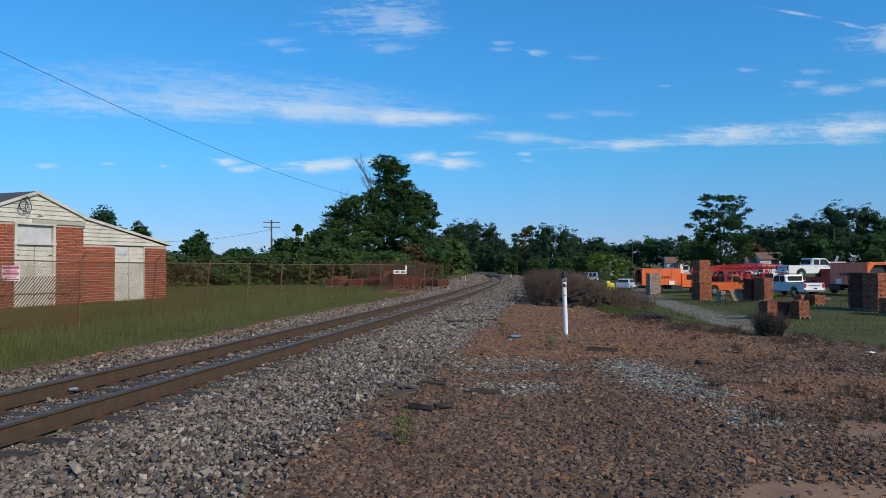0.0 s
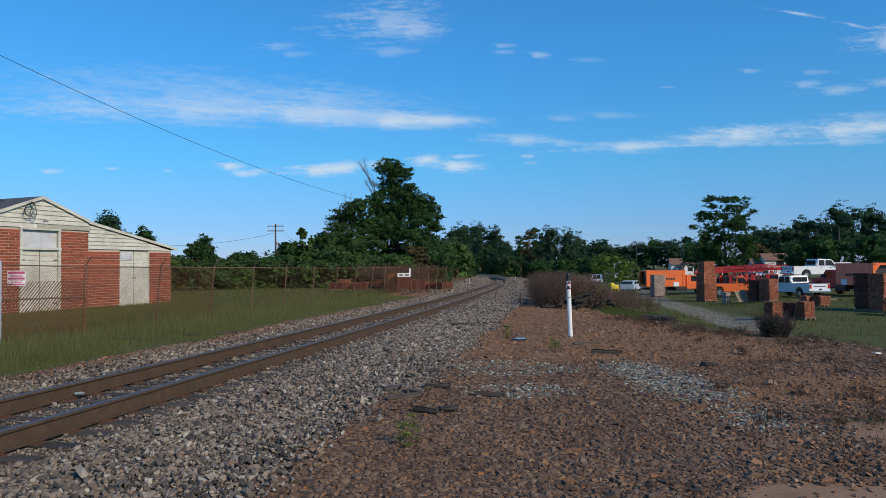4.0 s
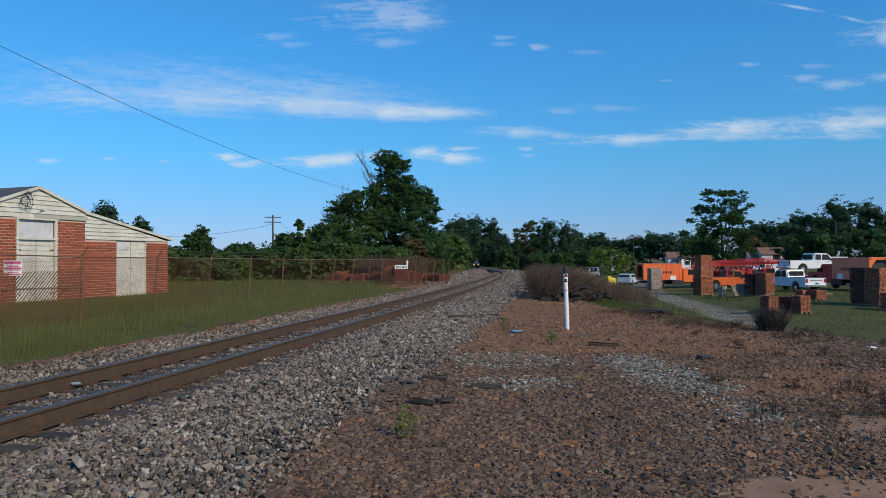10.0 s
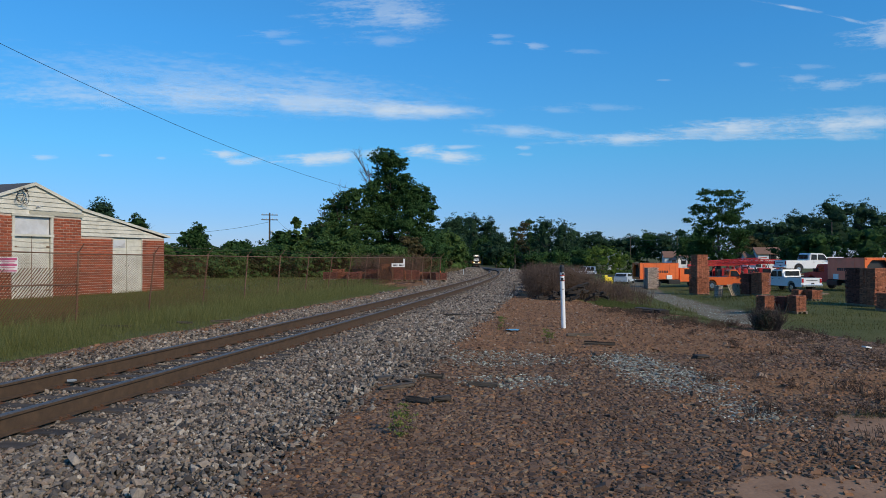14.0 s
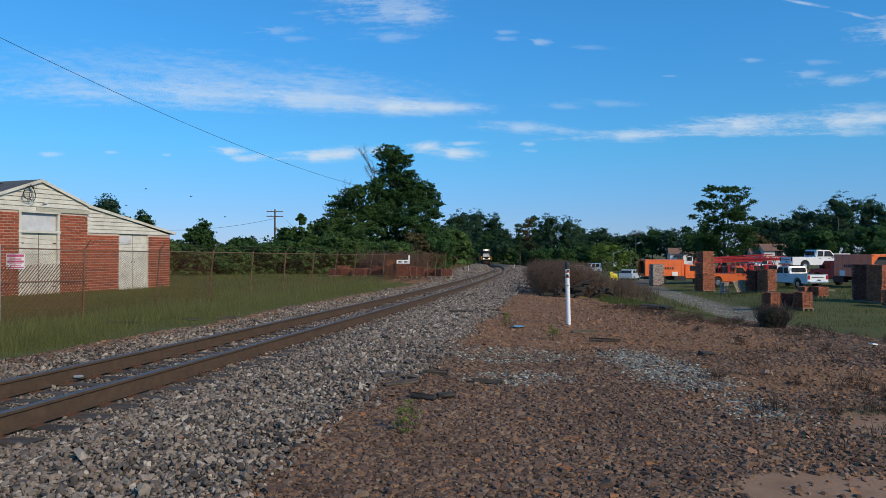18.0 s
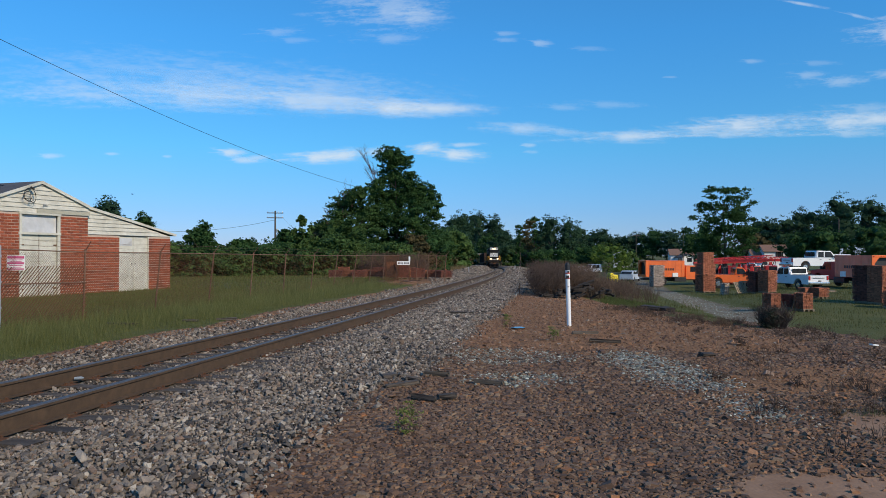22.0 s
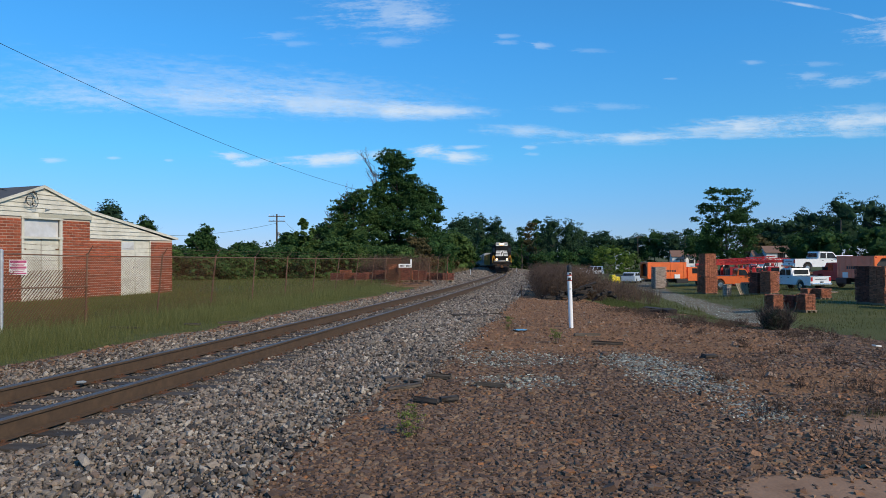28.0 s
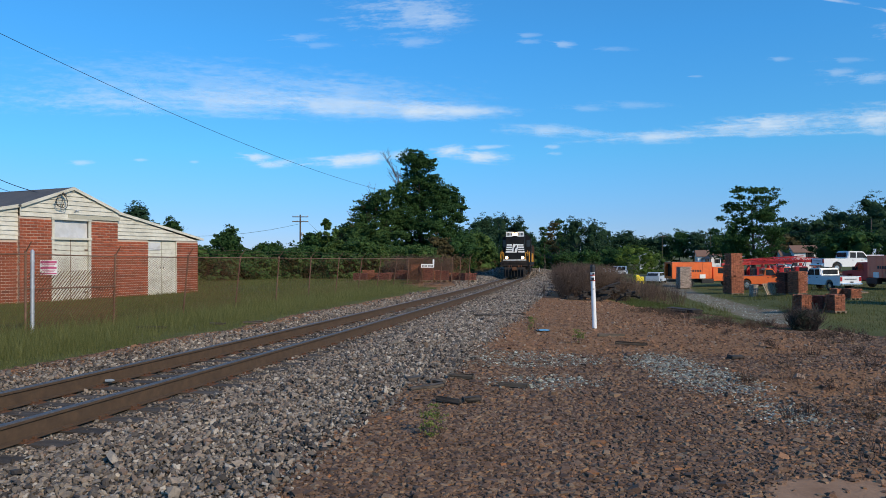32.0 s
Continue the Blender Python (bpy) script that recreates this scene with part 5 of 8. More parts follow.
def cloud_material():
    m, nt, b = nodes_of("thin_cloud")
    nt.nodes.remove(b)
    tc = nt.nodes.new("ShaderNodeTexCoord")
    oi = nt.nodes.new("ShaderNodeObjectInfo")
    sep = nt.nodes.new("ShaderNodeSeparateXYZ")
    nt.links.new(tc.outputs["Generated"], sep.inputs[0])

    def hump(v, p):
        q = math_node(nt, "MULTIPLY", math_node(nt, "MULTIPLY", v, math_node(nt, "SUBTRACT", 1.0, v)), 4.0)
        return math_node(nt, "POWER", math_node(nt, "MAXIMUM", q, 0.0), p)
    fall = math_node(nt, "MULTIPLY", hump(sep.outputs[0], 1.0), hump(sep.outputs[2], 1.3))
    ns = []
    for sc, st, det in ((0.0030, (1, 1, 7.0), 6), (0.010, (1, 1, 4.5), 6), (0.028, (1, 1, 3.0), 5)):
        mp = nt.nodes.new("ShaderNodeMapping")
        mp.inputs["Scale"].default_value = st
        nt.links.new(tc.outputs["Object"], mp.inputs[0])
        n = nt.nodes.new("ShaderNodeTexNoise")
        n.noise_dimensions = "4D"
        n.inputs["Scale"].default_value, n.inputs["Detail"].default_value, n.inputs["Roughness"].default_value = sc, det, 0.6
        n.inputs["Distortion"].default_value = 0.25
        nt.links.new(mp.outputs[0], n.inputs["Vector"])
        nt.links.new(math_node(nt, "MULTIPLY", oi.outputs["Random"], 50.0), n.inputs["W"])
        ns.append(n.outputs[0])
    mixn = math_node(nt, "ADD", math_node(nt, "MULTIPLY", ns[0], 0.45), math_node(nt, "ADD", math_node(nt, "MULTIPLY", ns[1], 0.35), math_node(nt, "MULTIPLY", ns[2], 0.2)))
    # the object's own colour gives how dense and how broken the cloud is
    sc = nt.nodes.new("ShaderNodeSeparateColor")
    nt.links.new(oi.outputs["Color"], sc.inputs[0])
    amp = math_node(nt, "ADD", math_node(nt, "MULTIPLY", sc.outputs[1], 7.5), 2.0)
    k = math_node(nt, "ADD", math_node(nt, "MULTIPLY", math_node(nt, "SUBTRACT", mixn, 0.5), amp), math_node(nt, "SUBTRACT", math_node(nt, "MULTIPLY", fall, 1.05), 0.42))
    soft = nt.nodes.new("ShaderNodeMapRange")
    soft.interpolation_type = "SMOOTHSTEP"
    soft.inputs["From Min"].default_value, soft.inputs["From Max"].default_value = 0.0, 1.0
    nt.links.new(k, soft.inputs[0])
    k = math_node(nt, "MULTIPLY", soft.outputs[0], math_node(nt, "POWER", fall, 0.9), True)
    a = math_node(nt, "MULTIPLY", k, sc.outputs[0], True)
    tr = nt.nodes.new("ShaderNodeBsdfTransparent")
    em = nt.nodes.new("ShaderNodeEmission")
    em.inputs[0].default_value, em.inputs[1].default_value = (0.78, 0.89, 1.0, 1), 0.9
    mx = nt.nodes.new("ShaderNodeMixShader")
    nt.links.new(a, mx.inputs[0])
    nt.links.new(tr.outputs[0], mx.inputs[1])
    nt.links.new(em.outputs[0], mx.inputs[2])
    nt.links.new(mx.outputs[0], nt.nodes["Material Output"].inputs[0])
    return m


def build_clouds():
    """Bearing and height tangents of the middle, width, height, tilt in degrees, density, raggedness."""
    mat = cloud_material()
    low_banks = [(-0.205, 0.144, 0.15, 0.017, 2.5, 1.0, 0.28), (-0.17, 0.147, 0.11, 0.018, 4.0, 0.9, 0.25), (-0.33, 0.152, 0.07, 0.01, -2, 0.9, 0.4), (-0.315, 0.141, 0.09, 0.009, -2, 0.7, 0.4),
        (-0.29, 0.145, 0.05, 0.006, -1, 0.5, 0.5), (-0.115, 0.152, 0.06, 0.012, 6, 0.7, 0.35), (-0.045, 0.157, 0.07, 0.014, 8, 1.0, 0.25), (0.0, 0.149, 0.13, 0.016, -3, 1.0, 0.25),
        (0.01, 0.162, 0.1, 0.006, 2, 0.6, 0.3), (0.112, 0.162, 0.03, 0.006, 0, 0.6, 0.5), (0.116, 0.152, 0.028, 0.005, 0, 0.4, 0.5), (-0.6, 0.147, 0.06, 0.007, 0, 0.55, 0.4),
        (-0.505, 0.15, 0.035, 0.004, 0, 0.45, 0.4), (-0.42, 0.146, 0.02, 0.004, 0, 0.4, 0.4)]
    long_streaks = [(-0.4, 0.236, 0.8, 0.04, -2.0, 0.5, 0.2), (-0.42, 0.262, 0.62, 0.075, -3.5, 0.3, 0.2), (-0.2, 0.246, 0.46, 0.05, -3.5, 0.34, 0.25), (-0.1, 0.218, 0.36, 0.026, -1.6, 0.95, 0.08),
        (-0.03, 0.2165, 0.24, 0.017, -1.0, 0.75, 0.1), (-0.24, 0.232, 0.3, 0.02, -3.0, 0.55, 0.2), (0.095, 0.187, 0.16, 0.017, -2.0, 0.6, 0.15), (0.16, 0.182, 0.1, 0.01, -5, 0.35, 0.3),
        (0.155, 0.218, 0.1, 0.008, -3, 0.25, 0.3)]
    yard_streaks = [(0.22, 0.222, 0.18, 0.01, -2, 0.22, 0.3), (0.25, 0.174, 0.22, 0.017, 1.5, 0.7, 0.25), (0.4, 0.177, 0.42, 0.009, 0.5, 0.55, 0.3), (0.42, 0.192, 0.2, 0.022, 3.0, 0.85, 0.25),
        (0.36, 0.184, 0.22, 0.016, 2.5, 0.5, 0.3), (0.56, 0.194, 0.3, 0.026, 2.0, 0.8, 0.2), (0.62, 0.2, 0.22, 0.018, 3.0, 0.7, 0.2), (0.58, 0.178, 0.22, 0.01, 0.5, 0.45, 0.3),
        (0.6, 0.214, 0.22, 0.016, 2.0, 0.35, 0.3), (0.32, 0.262, 0.03, 0.003, 0, 0.25, 0.5)]
    yard_wisps = [(0.52, 0.264, 0.08, 0.01, 3, 0.35, 0.4), (0.56, 0.254, 0.14, 0.014, 3, 0.4, 0.35), (0.63, 0.265, 0.12, 0.012, 4, 0.35, 0.4)]
    high_wisps = [(-0.1, 0.366, 0.22, 0.055, 3, 0.42, 0.45), (-0.06, 0.352, 0.12, 0.03, 2, 0.35, 0.45), (-0.1, 0.32, 0.14, 0.014, 1, 0.3, 0.4), (-0.26, 0.33, 0.1, 0.01, 2, 0.25, 0.5),
        (-0.24, 0.318, 0.1, 0.008, 0, 0.2, 0.5), (0.505, 0.3725, 0.12, 0.0045, -10, 0.6, 0.2), (0.597, 0.3525, 0.075, 0.0045, -14, 0.45, 0.3), (0.64, 0.325, 0.14, 0.026, 6, 0.6, 0.35),
        (0.655, 0.345, 0.1, 0.018, 8, 0.5, 0.35), (0.128, 0.313, 0.05, 0.008, -3, 0.42, 0.7), (0.075, 0.327, 0.06, 0.006, 0, 0.28, 0.6)]
    high_scraps = [(0.072, 0.318, 0.06, 0.006, -2, 0.25, 0.6), (0.19, 0.305, 0.1, 0.007, -2, 0.18, 0.4), (0.53, 0.282, 0.1, 0.007, 0, 0.2, 0.6), (0.44, 0.285, 0.05, 0.006, 0, 0.3, 0.4)]
    rows = low_banks + long_streaks + yard_streaks + yard_wisps + high_wisps + high_scraps
    D = 3400.0
    rows = [(b, e, w * 1.35, h * 1.9, tilt, dens, broken) for b, e, w, h, tilt, dens, broken in rows]
    for b, e, w, h, tilt, dens, broken in rows:
        D += 9.0
        bm = bmesh.new()
        bmesh.ops.create_grid(bm, x_segments=1, y_segments=1, size=0.5)
        bmesh.ops.transform(bm, matrix=pose(0, 0, 0, 90) @ Matrix.Diagonal((w * D, h * D, 1, 1)), verts=bm.verts)
        ob = solid("cloud", bm, mat, pose(b * D, D, e * D + 1.75, 0, -tilt, 0), "thin white streak of high cloud", "cloud", "clouds in the sky", "structure")
        ob.color = (dens * 0.8, broken, 0, 1)


build_clouds()

# ---- train ----
SPEED, LAST = 9.25, 67.7
M["loco"] = surf("locomotive_black", (0.006, 0.006, 0.0065), (0.014, 0.0135, 0.014), 6, 0.5, 0.08, 0, (0.022, 0.02, 0.018), 0.8)
M["underside"] = surf("grimy_black_steel", (0.006, 0.005, 0.005), (0.018, 0.015, 0.013), 4, 0.85, 0.3, 0, (0.05, 0.035, 0.026), 1.5)
M["yellow"] = surf("safety_yellow", (0.62, 0.27, 0.02), (0.74, 0.36, 0.03), 8, 0.5, 0.05)
M["sign_white"] = surf("sign_white", (0.76, 0.76, 0.74), (0.84, 0.84, 0.82), 6, 0.5, 0.02)
M["lamp"] = glow("headlamp", (1.0, 0.68, 0.36), 5.0)
M["loco"].node_tree.nodes["Principled BSDF"].inputs["Specular IOR Level"].default_value = 0.18
M["window"] = surf("dark_window", (0.012, 0.014, 0.016), (0.03, 0.034, 0.038), 3, 0.12, 0.0)
M["car_tan"] = surf("tan_wagon_paint", (0.44, 0.24, 0.05), (0.56, 0.32, 0.08), 3, 0.7, 0.1, 0, (0.17, 0.08, 0.04), 0.6)
M["car_brown"] = surf("dark_brown_wagon_paint", (0.035, 0.018, 0.012), (0.07, 0.035, 0.022), 3, 0.8, 0.1, 0, (0.03, 0.02, 0.016), 0.6)
M["car_grey"] = surf("grey_wagon_paint", (0.26, 0.26, 0.25), (0.4, 0.4, 0.39), 3, 0.7, 0.1, 0, (0.15, 0.11, 0.08), 0.5)


def wheelsets(parent, ys):
    bm = bmesh.new()
    for s in (-1, 1):
        tube(bm, (s * 0.69, 0, 0), (s * 0.82, 0, 0), 0.49, 0.49, 24)
        tube(bm, (s * 0.66, 0, 0), (s * 0.69, 0, 0), 0.52, 0.52, 24)
    tube(bm, (-0.7, 0, 0), (0.7, 0, 0), 0.09, 0.09, 10)
    me = mesh_of("wheelset", bm, M["steel"])
    for y in ys:
        part("wheelset", me, None, parent, "", Matrix.Translation((0, y, 0.49)))


def bogie(parent, y, l):
    bm = bmesh.new()
    for s in (-1, 1):
        box(bm, (s * 0.98, y, 0.62), (0.16, l, 0.34), 0.04)
        for k in (-1, 0, 1):
            box(bm, (s * 1.03, y + k * l * 0.36, 0.5), (0.2, 0.36, 0.4), 0.05)
    box(bm, (0, y, 0.85), (1.9, 0.7, 0.3), 0.05)
    part("bogie", bm, M["loco"], parent)


def build_loco():
    t = thing("locomotive", pose(0, 0, 0), "black diesel freight locomotive with white stripes and lit lamps", "locomotive")
    bm = bmesh.new()
    box(bm, (0, 0, 1.42), (3.0, 18.4, 0.28), 0.03)
    box(bm, (0, 0.5, 0.9), (2.6, 6.0, 0.8), 0.12)
    part("frame", bm, M["loco"], t)
    bm = bmesh.new()
    prism(bm, [(-0.95, 1.57), (0.95, 1.57), (0.95, 4.45), (0.7, 4.75), (-0.7, 4.75), (-0.95, 4.45)], "y", -8.2, -5.1)
    bmesh.ops.bevel(bm, geom=bm.edges[:], offset=0.06, segments=2, affect="EDGES")
    hood = part("short_hood", bm, M["loco"], t, "tall black short hood")
    bm = bmesh.new()
    prism(bm, [(-1.52, 1.57), (1.52, 1.57), (1.52, 4.1), (1.1, 4.55), (0.5, 4.68), (-0.5, 4.68), (-1.1, 4.55), (-1.52, 4.1)], "y", -5.1, -2.6)
    cab = part("cab", bm, M["loco"], t)
    for s in (-1, 1):
        bm = bmesh.new()
        box(bm, (s * 1.24, -5.11, 3.55), (0.42, 0.03, 0.75), 0.02)
        part("cab_window", bm, M["window"], cab, "dark cab window")
        bm = bmesh.new()
        box(bm, (s * 1.525, -3.85, 3.5), (0.03, 1.5, 0.75), 0.01)
        part("cab_window", bm, M["window"], cab, "dark cab window")
    bm = bmesh.new()
    prism(bm, [(-0.92, 1.57), (0.92, 1.57), (0.92, 4.3), (0.6, 4.55), (-0.6, 4.55), (-0.92, 4.3)], "y", -2.6, 8.3)
    for y in (1, 2.6, 4.2, 6.0, 7.2):
        tube(bm, (0, y, 4.5), (0, y, 4.72), 0.6, 0.6, 16)
    part("long_hood", bm, M["loco"], t)
    # nose: white stripes and a plain mark
    for k in range(4):
        z = 2.62 + 0.235 * k
        for s in (-1, 1):
            bm = bmesh.new()
            box(bm, (s * (0.64 - 0.02 * k), -8.215, z), (0.66 - 0.04 * k, 0.012, 0.14))
            part("nose_stripe", bm, M["sign_white"], hood, "white painted stripe")
    bm = bmesh.new()
    prism(bm, [(-0.36, 2.55), (0.18, 2.55), (0.36, 3.42), (-0.2, 3.42)], "y", -8.218, -8.208)
    part("nose_mark", bm, M["sign_white"], hood, "white painted mark")
    bm = bmesh.new()
    prism(bm, [(-0.16, 2.62), (-0.04, 2.62), (0.02, 2.95), (0.14, 3.0), (0.2, 3.25), (0.08, 3.32), (0.0, 3.15), (-0.14, 3.02)], "y", -8.228, -8.219)
    part("nose_mark", bm, M["dark"], hood)
    for s in (-1, 1):
        bm = bmesh.new()
        box(bm, (s * 0.58, -8.22, 4.42), (0.66, 0.05, 0.5), 0.015)
        nb = part("number_board", bm, M["sign_white"], hood, "white number board")
        bm = bmesh.new()
        for q in range(4):
            box(bm, (s * 0.58 - 0.21 + 0.14 * q, -8.25, 4.42), (0.085, 0.012, 0.26))
        part("bar", bm, M["dark"], nb)
    bm = bmesh.new()
    box(bm, (0, -8.22, 4.42), (0.48, 0.08, 0.56), 0.03)
    part("lamp_housing", bm, M["loco"], hood)
    for s in (-1, 1):
        bm = bmesh.new()
        tube(bm, (s * 0.13, -8.29, 4.42), (s * 0.13, -8.26, 4.42), 0.17, 0.17, 16)
        part("headlamp", bm, M["lamp"], hood, "lit headlamp")
        bm = bmesh.new()
        tube(bm, (s * 0.8, -9.22, 2.02), (s * 0.8, -9.16, 2.02), 0.15, 0.15, 16)
        part("ditch_lamp", bm, M["lamp"], t, "lit ditch lamp")
        bm = bmesh.new()
        box(bm, (s * 0.8, -9.08, 2.02), (0.36, 0.16, 0.36), 0.05)
        part("lamp_housing", bm, M["loco"], t)
    bm = bmesh.new()
    box(bm, (0, -9.21, 1.78), (2.3, 0.04, 0.09), 0.01)
    part("sill_stripe", bm, M["sign_white"], t, "white painted sill edge")
    bm = bmesh.new()
    box(bm, (0, -9.1, 1.45), (2.7, 0.2, 0.6), 0.04)
    part("end_plate", bm, M["underside"], t)
    for k in range(7):
        bm = bmesh.new()
        box(bm, (-0.9 + 0.3 * k, -9.82, 0.55), (0.05, 0.5, 0.8), 0.01, pose(0, 0, 0))
        part("plow_rib", bm, M["underside"], t)
    bm = bmesh.new()
    prism(bm, [(-9.9, 0.12), (-9.3, 0.12), (-9.2, 1.05), (-9.35, 1.05)], "x", -1.08, 1.08)
    part("plow", bm, M["underside"], t, "black snow plow")
    bm = bmesh.new()
    box(bm, (0, -9.6, 0.92), (0.28, 0.9, 0.3), 0.05)
    box(bm, (0, -10.05, 0.92), (0.42, 0.3, 0.36), 0.06)
    for s in (-1, 1):
        for q in range(3):
            tube(bm, (s * (0.35 + 0.16 * q), -9.22, 1.25), (s * (0.37 + 0.16 * q), -9.32, 0.55), 0.035, 0.035, 6)
    part("coupler", bm, M["steel"], t, "rusty coupler and air hoses")
    # steps and handrails
    for s in (-1, 1):
        bm = bmesh.new()
        for q in range(3):
            box(bm, (s * 1.33, -8.9, 0.45 + 0.36 * q), (0.4, 0.45, 0.05), 0.01)
        box(bm, (s * 1.5, -8.9, 0.95), (0.04, 0.5, 1.2), 0.01)
        part("step", bm, M["loco"], t)
        pts = [(s * 1.1, -9.15, 1.57), (s * 1.1, -9.15, 2.55), (s * 1.44, -9.0, 2.35), (s * 1.5, -8.6, 1.1)]
        bm = bmesh.new()
        for a, b in zip(pts[:-1], pts[1:]):
            tube(bm, a, b, 0.032, 0.032, 8)
        tube(bm, (s * 1.42, -8.6, 1.57), (s * 1.42, -8.6, 2.6), 0.03, 0.03, 8)
        tube(bm, (s * 1.42, -8.6, 2.6), (s * 1.42, -5.2, 2.6), 0.03, 0.03, 8)
        tube(bm, (s * 1.42, -6.9, 1.57), (s * 1.42, -6.9, 2.6), 0.026, 0.026, 8)
        tube(bm, (s * 1.3, -8.65, 2.2), (s * 1.3, -8.65, 2.75), 0.03, 0.03, 8)
        part("handrail", bm, M["yellow"], t, "yellow handrail")
        bm = bmesh.new()
        tube(bm, (s * 1.42, -2.5, 2.6), (s * 1.42, 8.8, 2.6), 0.03, 0.03, 8)
        for q in range(7):
            tube(bm, (s * 1.42, -2.4 + 1.85 * q, 1.57), (s * 1.42, -2.4 + 1.85 * q, 2.6), 0.024, 0.024, 6)
        part("handrail", bm, M["yellow"], t, "yellow handrail")
    for y in (-6.0, 6.0):
        bogie(t, y, 4.6)
        wheelsets(t, [y - 1.7, y, y + 1.7])
    return t


def build_wagon(kind):
    tan = kind != "grey"
    words = {"tan": "tan and rust-brown boxcar in the train", "brown": "dark brown boxcar behind the locomotive", "grey": "weathered grey covered hopper wagon"}
    t = thing("boxcar" if tan else "hopper_wagon", pose(0, 0, 0), words[kind], "wagon", "boxcars of the train" if tan else "hopper wagons of the train")
    mt = M["car_" + kind]
    bm = bmesh.new()
    if tan:
        prism(bm, [(-1.45, 1.1), (1.45, 1.1), (1.45, 3.75), (0, 3.95), (-1.45, 3.75)], "y", -7.6, 7.6)
    else:
        prism(bm, [(-1.5, 1.9), (-1.1, 1.1), (1.1, 1.1), (1.5, 1.9), (1.5, 4.2), (0.9, 4.6), (-0.9, 4.6), (-1.5, 4.2)], "y", -7.6, 7.6)
    part("body", bm, mt, t)
    for k in range(11):
        bm = bmesh.new()
        for s in (-1, 1):
            box(bm, (s * (1.48 if tan else 1.53), -7.2 + 1.44 * k, 2.45 if tan else 2.9), (0.07, 0.12, 2.4), 0.01)
        part("rib", bm, mt, t)
    bm = bmesh.new()
    box(bm, (0, 0, 1.0), (2.6, 16.2, 0.22), 0.03)
    for s in (-1, 1):
        box(bm, (0, s * 8.3, 0.92), (0.32, 0.7, 0.3), 0.04)
    part("underframe", bm, M["loco"], t)
    for y in (-5.6, 5.6):
        bogie(t, y, 2.3)
        wheelsets(t, [y - 0.85, y + 0.85])
    return t


TRAIN = [(build_loco(), 10.0), (build_wagon("brown"), 28.6), (build_wagon("tan"), 62.6), (build_wagon("grey"), 96.6)]
for first, backs in ((1, (45.6,)), (2, (79.6,)), (3, (113.6, 130.6, 147.6, 164.6))):
    for back in backs:
        TRAIN.append((copy_thing(TRAIN[first][0], pose(0, 0, 0)), back))


def train_pose(y):
    m = track_pose(y)
    m.translation.z += 0.09
    return m


def motions():
    for ob, back in TRAIN:
        rows = []
        for k in range(33):
            rows.append((float(k), train_pose(LAST + SPEED * (SECONDS - k) + back)))
        walk(ob, rows)
    for ob, rows in BIRDS:
        walk(ob, rows)

# ---- the yard: vehicles ----
M["truck_white"] = surf("white_truck_paint", (0.74, 0.75, 0.76), (0.8, 0.81, 0.82), 3, 0.3, 0.0)
M["truck_silver"] = surf("silver_white_paint", (0.68, 0.7, 0.72), (0.74, 0.76, 0.78), 3, 0.3, 0.0)
M["orange"] = surf("orange_truck_paint", (0.8, 0.14, 0.025), (0.86, 0.18, 0.035), 3, 0.4, 0.03, 0, (0.6, 0.13, 0.04), 0.8)
M["dull_orange"] = surf("faded_orange_paint", (0.92, 0.24, 0.13), (0.95, 0.28, 0.17), 3, 0.85, 0.05, 0, (0.75, 0.2, 0.12), 0.7)
M["red_paint"] = surf("red_machine_paint", (0.46, 0.018, 0.018), (0.56, 0.032, 0.028), 5, 0.45, 0.05, 0, (0.25, 0.03, 0.025), 0.9)
M["yellow_bright"] = surf("bright_yellow_paint", (0.75, 0.6, 0.02), (0.82, 0.66, 0.04), 5, 0.5, 0.03)
M["blue_grey"] = surf("pale_blue_paint", (0.42, 0.5, 0.6), (0.5, 0.57, 0.66), 3, 0.35, 0.0)
M["chrome"] = surf("chrome", (0.6, 0.6, 0.6), (0.7, 0.7, 0.7), 8, 0.2, 0.0, 0.9)
M["tail"] = surf("red_lens", (0.35, 0.01, 0.01), (0.45, 0.02, 0.02), 8, 0.25, 0.0)
M["pallet_wood"] = surf("pallet_wood", (0.2, 0.15, 0.1), (0.36, 0.28, 0.2), 6, 0.9, 0.3, 0, None, 1, 0.2, (1, 6, 6))


def wheel(parent, x, y, r=0.4, w=0.26):
    bm = bmesh.new()
    s = 1 if y > 0 else -1
    for a, b, r0, r1 in ((-0.5, -0.38, 0.86, 1.0), (-0.38, 0.38, 1.0, 1.0), (0.38, 0.5, 1.0, 0.86)):
        tube(bm, (x, y + a * w, r), (x, y + b * w, r), r * r0, r * r1, 20)
    tyre = part("wheel", bm, M["rubber"], parent)
    bm = bmesh.new()
    tube(bm, (x, y + s * w * 0.42, r), (x, y + s * w * 0.53, r), r * 0.6, r * 0.5, 16)
    tube(bm, (x, y + s * w * 0.5, r), (x, y + s * w * 0.6, r), r * 0.2, r * 0.16, 10)
    part("rim", bm, M["chrome"], tyre)


def arch_outline(pts_before, wheels, r, z0, pts_after):
    out = list(pts_before)
    for x in wheels:
        for k in range(9):
            a = math.pi - math.pi * k / 8
            out.append((x + r * math.cos(a), z0 + r * math.sin(a)))
    return out + list(pts_after)


